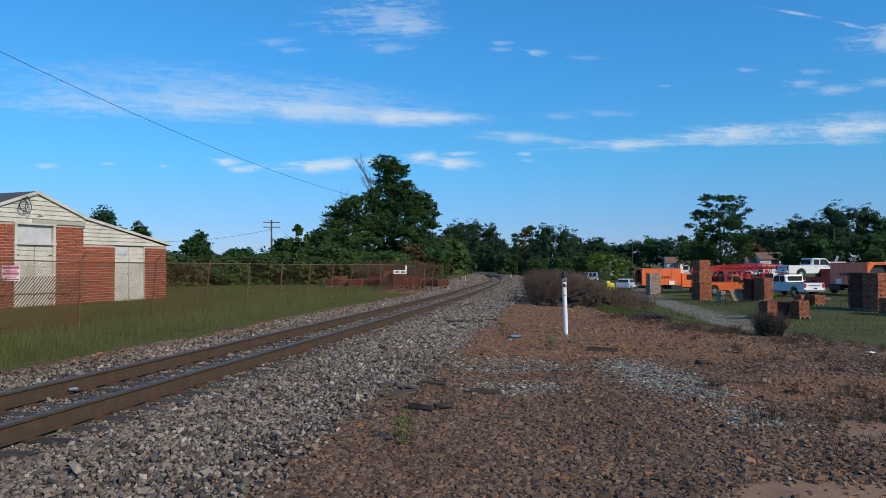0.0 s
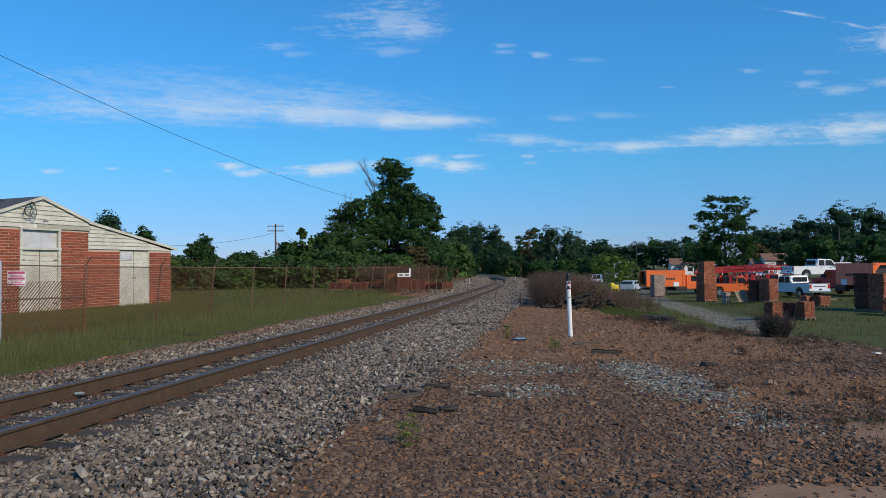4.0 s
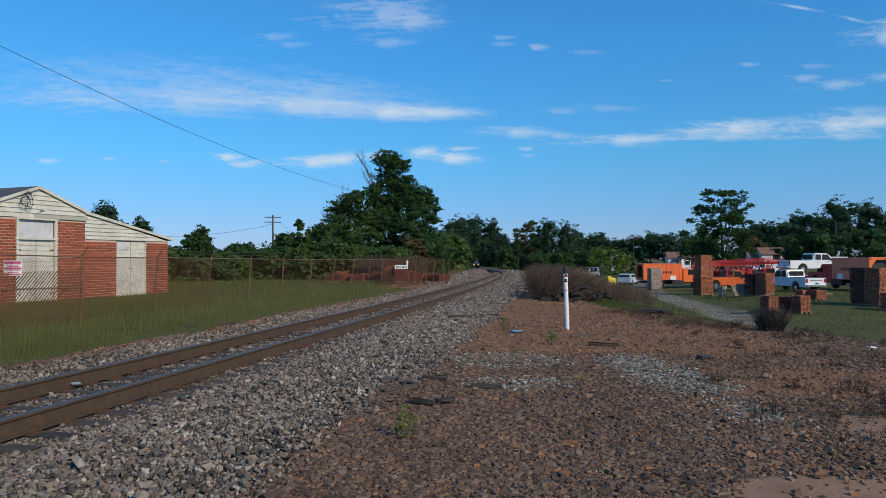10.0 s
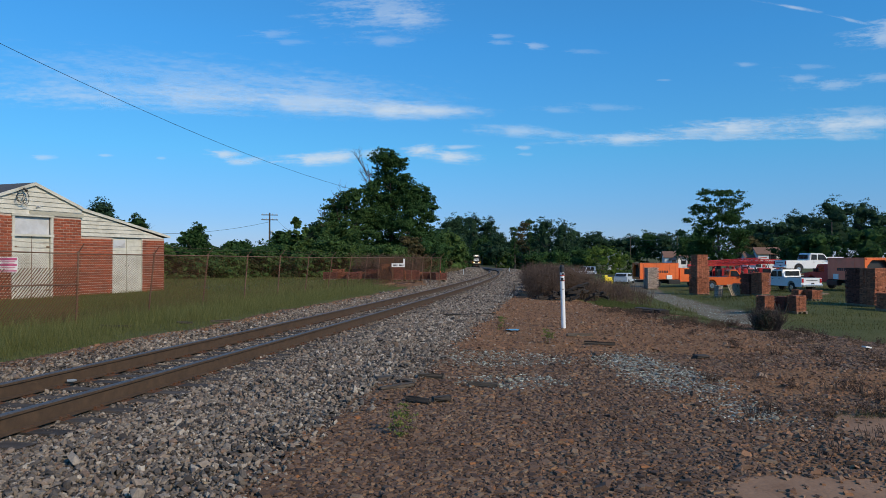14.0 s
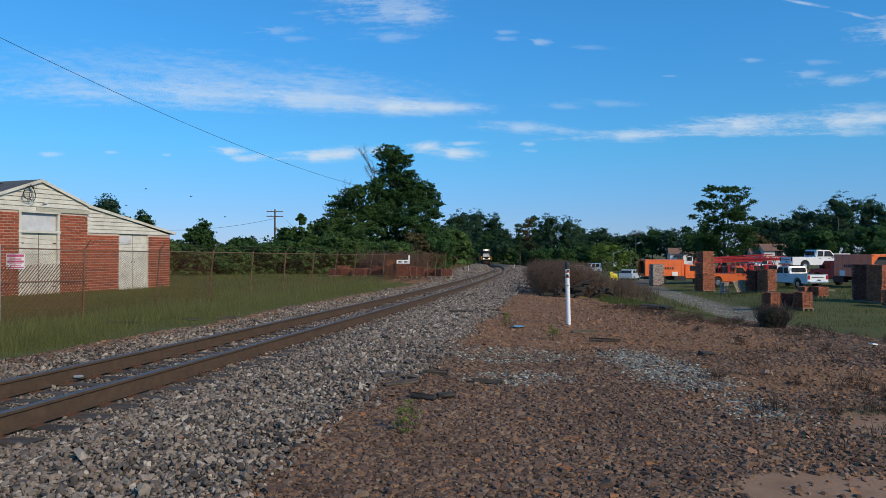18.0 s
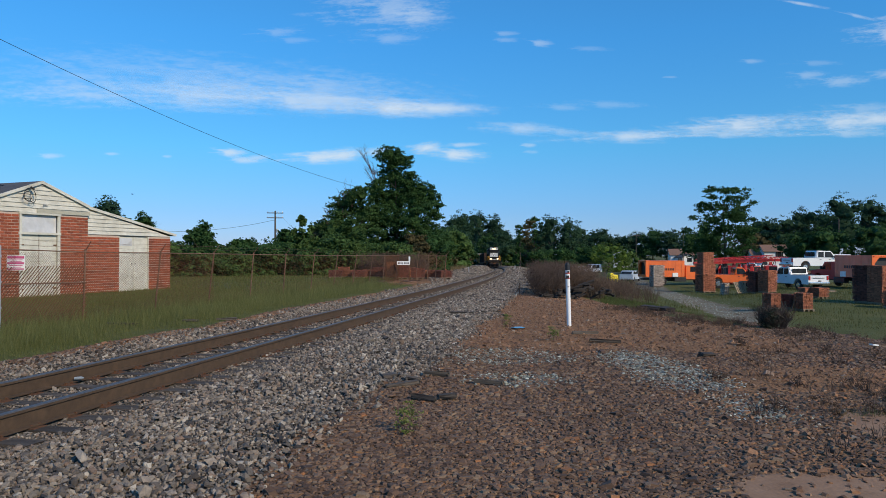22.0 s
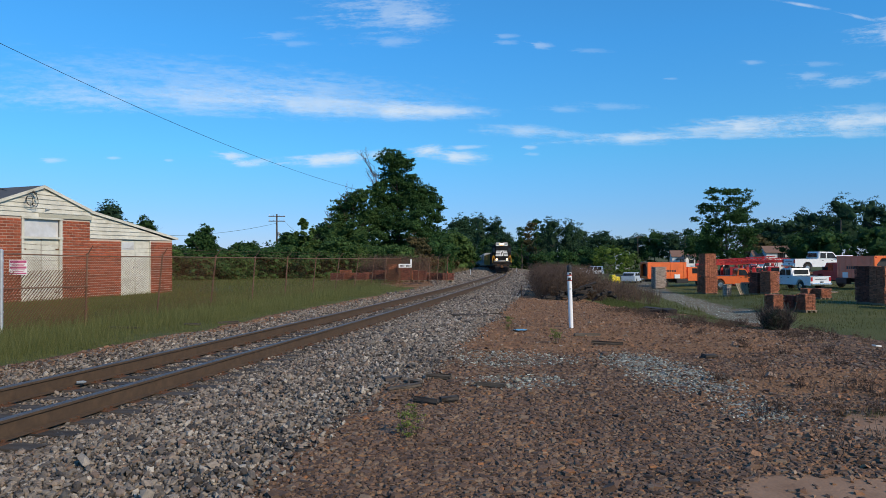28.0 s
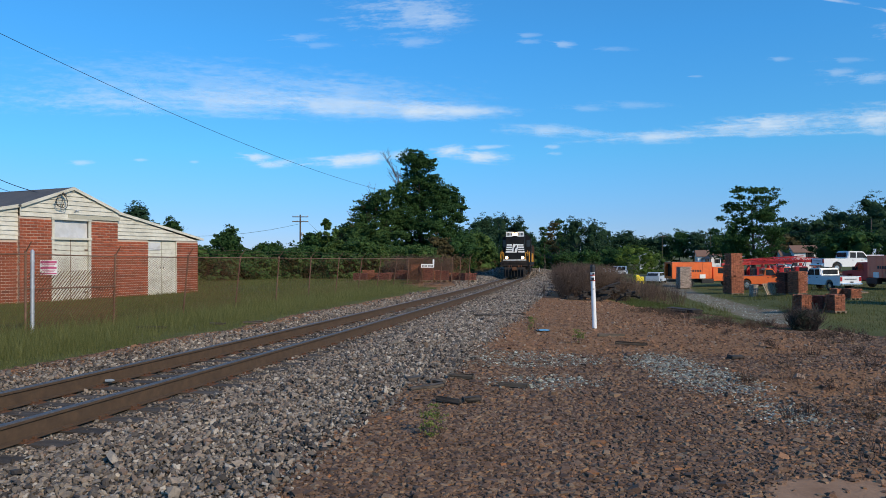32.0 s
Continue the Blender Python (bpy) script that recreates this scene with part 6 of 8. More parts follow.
def pickup(m, paint, label, lift=1.0, crew=True, service=False):
    """A pickup; front towards +x."""
    t = thing("pickup_truck", m, label, "pickup truck")
    r = 0.41 * lift
    W = 1.0
    z0 = 0.5 * lift
    cab0, cab1 = (-0.55, 1.45) if crew else (0.1, 1.45)
    body = arch_outline([(-3.05, z0)], [-1.75], 0.5, z0, []) + arch_outline([], [1.95], 0.5, z0, [(3.0, z0), (3.08, 0.85), (3.0, 1.16), (1.5, 1.28), (-3.05, 1.28)])
    bm = bmesh.new()
    prism(bm, body, "y", -W, W)
    bmesh.ops.bevel(bm, geom=[e for e in bm.edges if abs(e.verts[0].co.y - e.verts[1].co.y) > 1], offset=0.03, segments=1, affect="EDGES")
    b = part("body", bm, paint, t)
    bm = bmesh.new()
    prism(bm, [(cab0 - 0.1, 1.27), (1.62, 1.27), (0.95, 1.93), (cab0 + 0.1, 1.97)], "y", -W * 0.9, W * 0.9)
    bmesh.ops.bevel(bm, geom=bm.edges[:], offset=0.06, segments=2, affect="EDGES")
    cab = part("cab", bm, paint, t)
    mid = (cab0 + 0.95) / 2 + 0.05
    for s in (-1, 1):
        spans = [(cab0 + 0.16, mid - 0.05), (mid + 0.05, 1.22)] if crew else [(cab0 + 0.14, 1.22)]
        for a, c in spans:
            bm = bmesh.new()
            tip = 0.3 if c > 1.1 else 0.0
            prism(bm, [(a, 1.33), (c + (0.1 if tip else 0), 1.33), (c - tip, 1.83), (a + 0.03, 1.85)], "y", s * W * 0.905, s * W * 0.915)
            part("side_window", bm, M["window"], cab, "dark side window")
        bm = bmesh.new()
        box(bm, (1.25, s * 1.12, 1.38), (0.12, 0.2, 0.22), 0.02)
        part("mirror", bm, M["dark"], t)
        for k in (0, 1) if crew else (0,):
            bm = bmesh.new()
            box(bm, (cab0 + 0.35 + 0.95 * k, s * (W + 0.012), 1.12), (0.18, 0.03, 0.04), 0.008)
            part("door_handle", bm, M["dark"], t)
    bm = bmesh.new()
    prism(bm, [(1.56, 1.33), (1.58, 1.35), (1.05, 1.89), (1.03, 1.87)], "y", -0.78, 0.78)
    part("windscreen", bm, M["window"], cab)
    bm = bmesh.new()
    box(bm, (cab0 - 0.07, 0, 1.62), (0.03, 1.4, 0.42), 0.01)
    part("rear_window", bm, M["window"], cab)
    # bed opening: black sheet on the closed body stands for its shade
    bm = bmesh.new()
    box(bm, ((cab0 - 3.2) / 2, 0, 1.29), (2.75 + cab0 + 0.0, 1.6, 0.03))
    part("bed", bm, M["dark"], t, "black sheet for the shade in the load bed")
    for s in (-1, 1):
        bm = bmesh.new()
        box(bm, (-3.06, s * 0.88, 1.05), (0.05, 0.18, 0.36), 0.015)
        part("tail_lamp", bm, M["tail"], t, "red tail lamp")
        bm = bmesh.new()
        box(bm, (3.06, s * 0.78, 0.98), (0.06, 0.3, 0.2), 0.02)
        part("headlight", bm, M["chrome"], t)
    bm = bmesh.new()
    box(bm, (-3.15, 0, 0.62), (0.2, 1.9, 0.2), 0.04)
    part("rear_bumper", bm, M["chrome"], t, "chrome rear bumper")
    bm = bmesh.new()
    box(bm, (-3.075, 0, 1.05), (0.02, 1.1, 0.05))
    box(bm, (-3.075, -0.1, 0.8), (0.02, 0.3, 0.1))
    part("bar", bm, M["dark"], t)
    bm = bmesh.new()
    box(bm, (3.12, 0, 0.66), (0.18, 1.9, 0.22), 0.04)
    box(bm, (3.06, 0, 1.0), (0.05, 1.0, 0.24), 0.02)
    part("front_bumper", bm, M["dark"], t)
    if service:
        bm = bmesh.new()
        box(bm, (-1.9, 0, 1.62), (2.2, 1.9, 0.72), 0.04)
        part("service_box", bm, paint, t, "white service body")
    for x in (-1.75, 1.95):
        for y in (-0.86, 0.86):
            wheel(t, x, y, r)
    return t


def chip_truck(m, paint, label, open_end=True):
    """A tree-chip truck: tall ribbed box behind a cab; front towards +x."""
    t = thing("chip_truck", m, label, "truck")
    x0, x1, z0, z1, W = -3.9, 0.35, 1.05, 3.05, 1.2
    bm = bmesh.new()
    th = 0.08
    box(bm, ((x0 + x1) / 2, 0, z0 + 0.05), (x1 - x0, 2 * W, 0.12))
    box(bm, ((x0 + x1) / 2, 0, z1 - 0.04), (x1 - x0, 2 * W, th))
    for s in (-1, 1):
        box(bm, ((x0 + x1) / 2, s * (W - th / 2), (z0 + z1) / 2 + 0.03), (x1 - x0, th, z1 - z0 - 0.15))
    box(bm, (x1 - th / 2, 0, (z0 + z1) / 2), (th, 2 * W - 0.2, z1 - z0 - 0.2))
    bx = part("chip_box", bm, paint, t, "tall open-ended chip box")
    # black block fills the hollow box, standing for the shade within
    bm = bmesh.new()
    box(bm, ((x0 + x1) / 2, 0, (z0 + z1) / 2), (x1 - x0 - 0.5, 2 * W - 0.25, z1 - z0 - 0.35))
    part("inside", bm, M["dark"], bx, "black block for the shade in the box")
    bm = bmesh.new()
    for s in (-1, 1):
        box(bm, (x0 - 0.03, s * (W - 0.1), (z0 + z1) / 2), (0.12, 0.22, z1 - z0), 0.02)
        prism(bm, [(s * (W - 0.2), z1 - 0.05), (s * (W - 0.2), z1 - 0.75), (s * (W - 0.75), z1 - 0.05)], "x", x0 - 0.08, x0 + 0.02)
    box(bm, (x0 - 0.03, 0, z1 - 0.1), (0.12, 2 * W, 0.22), 0.02)
    box(bm, (x0 - 0.03, 0, z0 + 0.12), (0.12, 2 * W, 0.3), 0.02)
    part("rear_frame", bm, M["orange"], bx, "bright orange rear door frame")
    bm = bmesh.new()
    for k in range(-2, 3):
        box(bm, (x0 - 0.1, 0.22 * k, z1 - 0.1), (0.03, 0.07, 0.05), 0.01)
    for s in (-1, 1):
        box(bm, (x0 - 0.1, s * (W - 0.12), z1 - 0.12), (0.03, 0.1, 0.1), 0.01)
        box(bm, (x0 - 0.1, s * (W - 0.12), z0 + 0.2), (0.03, 0.12, 0.2), 0.01)
    part("marker_lamp", bm, M["tail"], bx, "small red marker lamps")
    for s in (-1, 1):
        for k in range(6):
            bm = bmesh.new()
            box(bm, (x0 + 0.35 + 0.72 * k, s * (W + 0.012), (z0 + z1) / 2), (0.05, 0.03, z1 - z0 - 0.1), 0.008)
            part("rib", bm, paint, bx)
        bm = bmesh.new()
        for k in range(8):
            box(bm, (-2.75 + 0.26 * k, s * (W + 0.016), 1.98), (0.16, 0.03, 0.26 if k else 0.28))
        part("bar", bm, M["dark"], bx)
        bm = bmesh.new()
        box(bm, (-0.7, s * (W + 0.03), 1.3), (0.62, 0.06, 0.5), 0.02)
        part("hatch", bm, M["sign_white"], bx, "small pale panel on the box")
    bm = bmesh.new()
    box(bm, (-0.4, 0, 0.78), (7.2, 0.9, 0.28), 0.03)
    for s in (-1, 1):
        box(bm, (-0.1, s * 0.95, 0.72), (1.3, 0.45, 0.5), 0.03)
    part("chassis", bm, M["dark"], t)
    bm = bmesh.new()
    prism(bm, arch_outline([(0.55, 0.75)], [2.75], 0.58, 0.75, [(3.75, 0.75), (3.8, 1.5), (2.35, 1.72), (1.85, 2.42), (0.6, 2.45), (0.55, 2.2)]), "y", -1.05, 1.05)
    cab = part("cab", bm, paint if paint is M["orange"] else M["red_paint"], t)
    for s in (-1, 1):
        bm = bmesh.new()
        prism(bm, [(1.05, 1.66), (2.15, 1.66), (1.75, 2.28), (1.05, 2.3)], "y", s * 1.055, s * 1.062)
        part("side_window", bm, M["window"], cab)
        bm = bmesh.new()
        box(bm, (2.1, s * 1.2, 1.85), (0.12, 0.2, 0.34), 0.02)
        part("mirror", bm, M["dark"], cab)
    bm = bmesh.new()
    prism(bm, [(2.33, 1.76), (2.36, 1.77), (1.9, 2.38), (1.87, 2.37)], "y", -0.9, 0.9)
    part("windscreen", bm, M["window"], cab)
    for x, ys in ((2.75, (-0.95, 0.95)), (-2.1, (-0.98, -0.66, 0.66, 0.98))):
        for y in ys:
            wheel(t, x, y, 0.48, 0.27)
    return t


def car(m, paint, label, van=False):
    t = thing("car", m, label, "car")
    top = 1.95 if van else 1.48
    bm = bmesh.new()
    prism(bm, arch_outline([(-2.3, 0.3)], [-1.4], 0.38, 0.3, []) + arch_outline([], [1.45], 0.38, 0.3, [(2.3, 0.3), (2.35, 0.7), (1.3, 0.95), (-2.3, 0.98)]), "y", -0.9, 0.9)
    b = part("body", bm, paint, t)
    bm = bmesh.new()
    prism(bm, [(-2.2, 0.97), (1.35, 0.95), (0.6, top - 0.04), (-1.7 if not van else -2.2, top)], "y", -0.8, 0.8)
    bmesh.ops.bevel(bm, geom=bm.edges[:], offset=0.06, segments=2, affect="EDGES")
    cab = part("cabin", bm, paint, t)
    for s in (-1, 1):
        for a, c in ((-1.6, -0.5), (-0.42, 0.72)):
            bm = bmesh.new()
            prism(bm, [(a, 1.02), (c + 0.15, 1.02), (c - 0.1, top - 0.12), (a + 0.1, top - 0.12)], "y", s * 0.805, s * 0.815)
            part("side_window", bm, M["window"], cab)
    bm = bmesh.new()
    prism(bm, [(1.3, 1.02), (1.33, 1.03), (0.7, top - 0.08), (0.67, top - 0.09)], "y", -0.7, 0.7)
    part("windscreen", bm, M["window"], cab)
    bm = bmesh.new()
    prism(bm, [(-2.24, 1.05), (-2.21, 1.05), (-1.84 if not van else -2.21, top - 0.12), (-1.87 if not van else -2.24, top - 0.12)], "y", -0.7, 0.7)
    part("rear_window", bm, M["window"], cab)
    for x in (-1.4, 1.45):
        for y in (-0.78, 0.78):
            wheel(t, x, y, 0.32, 0.2)
    return t


def red_rig(m, seed, label):
    """A red lifting machine: chassis, folded lattice boom, outriggers."""
    t = thing("lifting_rig", m, label, "machine", "red machines in the yard")
    bm = bmesh.new()
    box(bm, (0, 0, 0.85), (5.2, 1.9, 0.3), 0.03)
    box(bm, (1.9, 0, 1.5), (1.2, 1.9, 1.2), 0.1)
    part("chassis", bm, M["red_paint"], t)
    bm = bmesh.new()
    box(bm, (2.1, 0, 1.75), (0.85, 1.94, 0.5), 0.02)
    part("cab_window", bm, M["window"], t)
    bm = bmesh.new()
    tube(bm, (-0.8, 0, 1.0), (-0.8, 0, 2.1), 0.32, 0.26, 14)
    part("turret", bm, M["red_paint"], t)
    rng = random.Random(seed)
    rise_to = rng.uniform(-0.05, 0.25)
    bm = bmesh.new()
    box(bm, (0.1, 0, 2.62), (6.4, 0.34, 0.3), 0.04, pose(0, 0, 0, 0, -rise_to * 8, 0))
    part("boom", bm, M["red_paint"], t, "red folded box-section boom")
    bm = bmesh.new()
    for y in (-0.3, 0.3):
        tube(bm, (-2.8, y, 2.95), (2.2, y, 3.05 + rise_to), 0.05, 0.05, 6)
        for k in range(9):
            x = -2.7 + 0.55 * k
            tube(bm, (x, y, 2.7), (x + 0.27, y, 2.98), 0.03, 0.03, 5)
            tube(bm, (x + 0.27, y, 2.98), (x + 0.55, y, 2.7), 0.03, 0.03, 5)
    part("lattice", bm, M["red_paint"], t, "red lattice on the boom")
    for k in range(5):
        x, h = rng.uniform(-2.6, 1.2), rng.uniform(0.7, 1.5)
        bm = bmesh.new()
        box(bm, (x, rng.uniform(-0.8, 0.8), 1.0 + h / 2), (rng.uniform(0.12, 0.5), rng.uniform(0.15, 0.5), h), 0.03)
        part("upright", bm, M["red_paint"] if k % 3 else M["dark"], t)
    for q in range(5):
        bm = bmesh.new()
        a = Vector((rng.uniform(-2, 2), rng.uniform(-0.9, 0.9), rng.uniform(1.1, 1.8)))
        b = a + Vector((rng.uniform(-0.8, 0.8), rng.uniform(-0.3, 0.3), rng.uniform(0.5, 1.1)))
        tube(bm, a, b, 0.07, 0.05, 8)
        tube(bm, b - (b - a) * 0.05, b + (b - a) * 0.5, 0.035, 0.035, 8)
        part("cylinder", bm, M["chrome"] if seed % 2 else M["dark"], t, "hydraulic cylinder")
    for s in (-1, 1):
        for x in (-2.2, 0.6):
            bm = bmesh.new()
            tube(bm, (x, s * 0.9, 0.95), (x + 0.1, s * 1.35, 1.7), 0.09, 0.07, 8)
            tube(bm, (x + 0.1, s * 1.35, 1.7), (x + 0.1, s * 1.45, 0.05), 0.06, 0.06, 8)
            box(bm, (x + 0.1, s * 1.45, 0.04), (0.4, 0.4, 0.06), 0.01)
            part("outrigger", bm, M["red_paint"] if rng.random() > 0.3 else M["dark"], t)
    bm = bmesh.new()
    box(bm, (-2.6, 0.2, 1.4), (0.9, 1.2, 0.8), 0.05)
    tube(bm, (-1.6, -0.6, 1.0), (-1.6, -0.6, 1.9), 0.12, 0.12, 10)
    part("engine_box", bm, M["dark"], t)
    for x in (-1.9, -1.1, 1.9):
        for y in (-0.85, 0.85):
            wheel(t, x, y, 0.45, 0.26)
    return t


def spot(b, dist, turn=0.0, up=0.0):
    x, y = by(b, dist)
    return pose(x, y, ground_at(x, y) + up, 0, 0, turn)


def build_vehicles():
    pickup(spot(0.508, 62, 100), M["truck_silver"], "silver-white crew-cab pickup truck parked on the grass")
    chip_truck(spot(0.590, 64, 95) @ Matrix.Diagonal((1.15, 1.08, 1.0, 1)), M["dull_orange"], "faded orange chip truck with a dark open rear end")
    chip_truck(spot(0.336, 80, 4) @ Matrix.Diagonal((1.06, 1.05, 0.94, 1)), M["orange"], "bright orange chip truck parked behind brick stacks")
    pickup(spot(0.417, 70, -10) @ Matrix.Diagonal((0.9, 0.98, 1.1, 1)), M["orange"], "orange work pickup truck parked nose to a brick stack", 1.1, False)
    # flatbed trailer with a white pickup loaded on it
    m = spot(0.534, 74, 8, 0.0)
    tr = thing("flatbed_trailer", m, "dark steel flatbed trailer carrying a white pickup", "trailer")
    bm = bmesh.new()
    box(bm, (0, 0, 1.3), (8.6, 2.4, 0.16), 0.02)
    box(bm, (0, 0, 1.05), (8.2, 0.9, 0.2), 0.02)
    part("deck", bm, M["steel"], tr)
    for x in (-2.6, -1.6):
        for y in (-1.0, 1.0):
            wheel(tr, x, y, 0.48, 0.25)
    bm = bmesh.new()
    tube(bm, (3.6, 0.5, 0.03), (3.6, 0.5, 1.25), 0.06, 0.06, 8)
    tube(bm, (3.6, -0.5, 0.03), (3.6, -0.5, 1.25), 0.06, 0.06, 8)
    part("landing_leg", bm, M["steel"], tr)
    pickup(m @ pose(0.4, 0, 1.385) @ Matrix.Diagonal((1.12, 1.08, 1.12, 1)), M["truck_white"], "white extended-cab pickup truck standing on a flatbed trailer", 1.0, True)
    pickup(spot(0.492, 88, 8, 0.0), M["truck_white"], "white service truck with a boxy utility body", 1.1, False, True)
    pickup(spot(0.468, 84, 100), M["truck_white"], "small white pickup truck parked among red machines", 1.0, False)
    car(spot(0.268, 94, 60), M["blue_grey"], "pale blue-white parked sedan car")
    car(spot(0.194, 150, 20), M["blue_grey"], "silver sedan car parked beyond the brush")
    car(spot(0.211, 150, 215), M["truck_white"], "white van parked beyond the brush", True)
    car(spot(0.625, 76, 95), M["truck_white"], "white parked van behind the chip truck", True)
    pickup(spot(0.652, 92, 8), M["truck_white"], "white utility truck with raised equipment", 1.1, False, True)
    for i, (b, d, a) in enumerate(((0.398, 82, 4), (0.424, 84, 10), (0.446, 79, -18), (0.463, 86, 172))):
        red_rig(spot(b, d, a), i, "red lifting machine with lattice boom and outriggers")
    # white equipment box behind the trucks
    bm = bmesh.new()
    box(bm, (0, 0, 1.5), (2.6, 2.2, 3.6), 0.05)
    t = thing("storage_container", spot(0.569, 92, 6), "white storage container behind the trucks", "container")
    part("shell", bm, M["truck_white"], t)
    for k in range(8):
        bm = bmesh.new()
        box(bm, (-1.05 + 0.3 * k, -1.12, 1.5), (0.12, 0.05, 3.2), 0.01)
        part("rib", bm, M["truck_white"], t)
    # yellow machine
    t = thing("yellow_machine", spot(0.241, 88, 20), "small bright-yellow machine standing in the weeds", "machine")
    bm = bmesh.new()
    box(bm, (0, 0, 0.62), (1.1, 0.9, 0.55), 0.12)
    box(bm, (-0.25, 0, 0.98), (0.5, 0.7, 0.3), 0.1)
    part("body", bm, M["yellow_bright"], t)
    bm = bmesh.new()
    for x in (-0.5, 0.5):
        for y in (-0.4, 0.4):
            tube(bm, (x, y, 0.0), (x, y, 0.5), 0.12, 0.12, 10)
    part("leg", bm, M["yellow_bright"], t)


build_vehicles()

# ---- stacks of bricks ----


def brick_cube_mesh(w, d, h, mat, seed, gap=0.02):
    """A strapped cube of bricks: courses laid crosswise, with ragged openings between them."""
    rng = np.random.RandomState(seed)
    c, sz = [], []
    n = int(h / 0.075)
    for k in range(n):
        z = (k + 0.5) * h / n
        along = k % 3 != 2
        for face in (-1, 1):
            step = 0.215 if along else 0.112
            for x in np.arange(-w / 2 + step / 2, w / 2, step):
                if rng.uniform() < 0.05:
                    continue
                c.append((x, face * (d / 2 - 0.05) + rng.uniform(-0.012, 0.012), z))
                sz.append((step - gap, 0.1, h / n - 0.016))
            for y in np.arange(-d / 2 + step / 2 + 0.1, d / 2 - 0.1, step):
                if rng.uniform() < 0.05:
                    continue
                c.append((face * (w / 2 - 0.05) + rng.uniform(-0.012, 0.012), y, z))
                sz.append((0.1, step - gap, h / n - 0.016))
    c, sz = np.array(c), np.array(sz)
    v = CUBE_V[None] * (sz / 2)[:, None, :] + c[:, None, :]
    f = (CUBE_F[None] + 8 * np.arange(len(c))[:, None, None]).reshape(-1, 4)
    v = np.concatenate([v.reshape(-1, 3), CUBE_V * np.array([w / 2 - 0.09, d / 2 - 0.09, h / 2 - 0.02]) + np.array([0, 0, h / 2])])
    f = np.concatenate([f, CUBE_F + len(c) * 8])
    return pydata("brick_cube", v, f, mat)


STACK_MESH = {}


def brick_stack(m, cubes, label, mat="brick", seed=0, w=1.05, d=1.05, jitter=3.0):
    """cubes: heights of the cubes, bottom first."""
    t = thing("brick_stack", m, label, "brick stack", "stacks of bricks in the yard")
    rng = random.Random(seed)
    z = 0.0
    bm = bmesh.new()
    for k in (-1, 0, 1):
        box(bm, (k * w * 0.4, 0, 0.05), (0.1, d, 0.1), 0.01)
    box(bm, (0, 0, 0.115), (w, d, 0.03))
    part("pallet", bm, M["pallet_wood"], t, "rough wooden pallet")
    z = 0.13
    for i, h in enumerate(cubes):
        s = 1.0 if i < 2 else 0.86
        key = (mat, round(h, 2), w, d, s)
        if key not in STACK_MESH:
            STACK_MESH[key] = brick_cube_mesh(w * s, d * s, h, M[mat], len(STACK_MESH))
        part("brick_cube", STACK_MESH[key], None, t, "", pose(rng.uniform(-0.04, 0.04), rng.uniform(-0.04, 0.04), z, 0, 0, rng.uniform(-jitter, jitter)))
        z += h + 0.004
    return t


# a darker red brick tone, for some of the stacks
M["stack_dark"] = surf("dark_red_brick", (0.10, 0.03, 0.02), (0.2, 0.06, 0.04), 14, 0.9, 0.3, 0, (0.07, 0.04, 0.035), 1.2, 0.2, island=0.4)
M["stack_grey"] = surf("grey_flecked_brick", (0.22, 0.17, 0.14), (0.42, 0.35, 0.3), 14, 0.9, 0.3, 0, (0.15, 0.08, 0.06), 1.2, 0.2, island=0.5)
M["stack_red"] = surf("stacked_brick", (0.22, 0.07, 0.035), (0.36, 0.13, 0.07), 14, 0.9, 0.3, 0, (0.15, 0.06, 0.04), 1.0, 0.2, island=0.4)


M["char"] = surf("blackened_timber", (0.012, 0.01, 0.009), (0.04, 0.032, 0.028), 7, 0.9, 0.4)


def loose_pallet(m, tip):
    """An empty pallet, lying flat or tipped up on its edge."""
    t = thing("pallet", m @ pose(0, 0, 0.02 if not tip else 0.08, tip), "weathered empty wooden pallet " + ("tipped up against the stacks" if tip else "lying in the grass"), "pallet", "empty pallets in the yard")
    for k in range(6):
        bm = bmesh.new()
        box(bm, (-0.5 + 0.2 * k, 0.5, 0.115), (0.12, 1.0, 0.022), 0.004)
        part("slat", bm, M["pallet_wood"], t)
    for y in (0.05, 0.5, 0.95):
        bm = bmesh.new()
        box(bm, (0, y, 0.052), (1.1, 0.09, 0.1), 0.006)
        part("runner", bm, M["pallet_wood"], t)


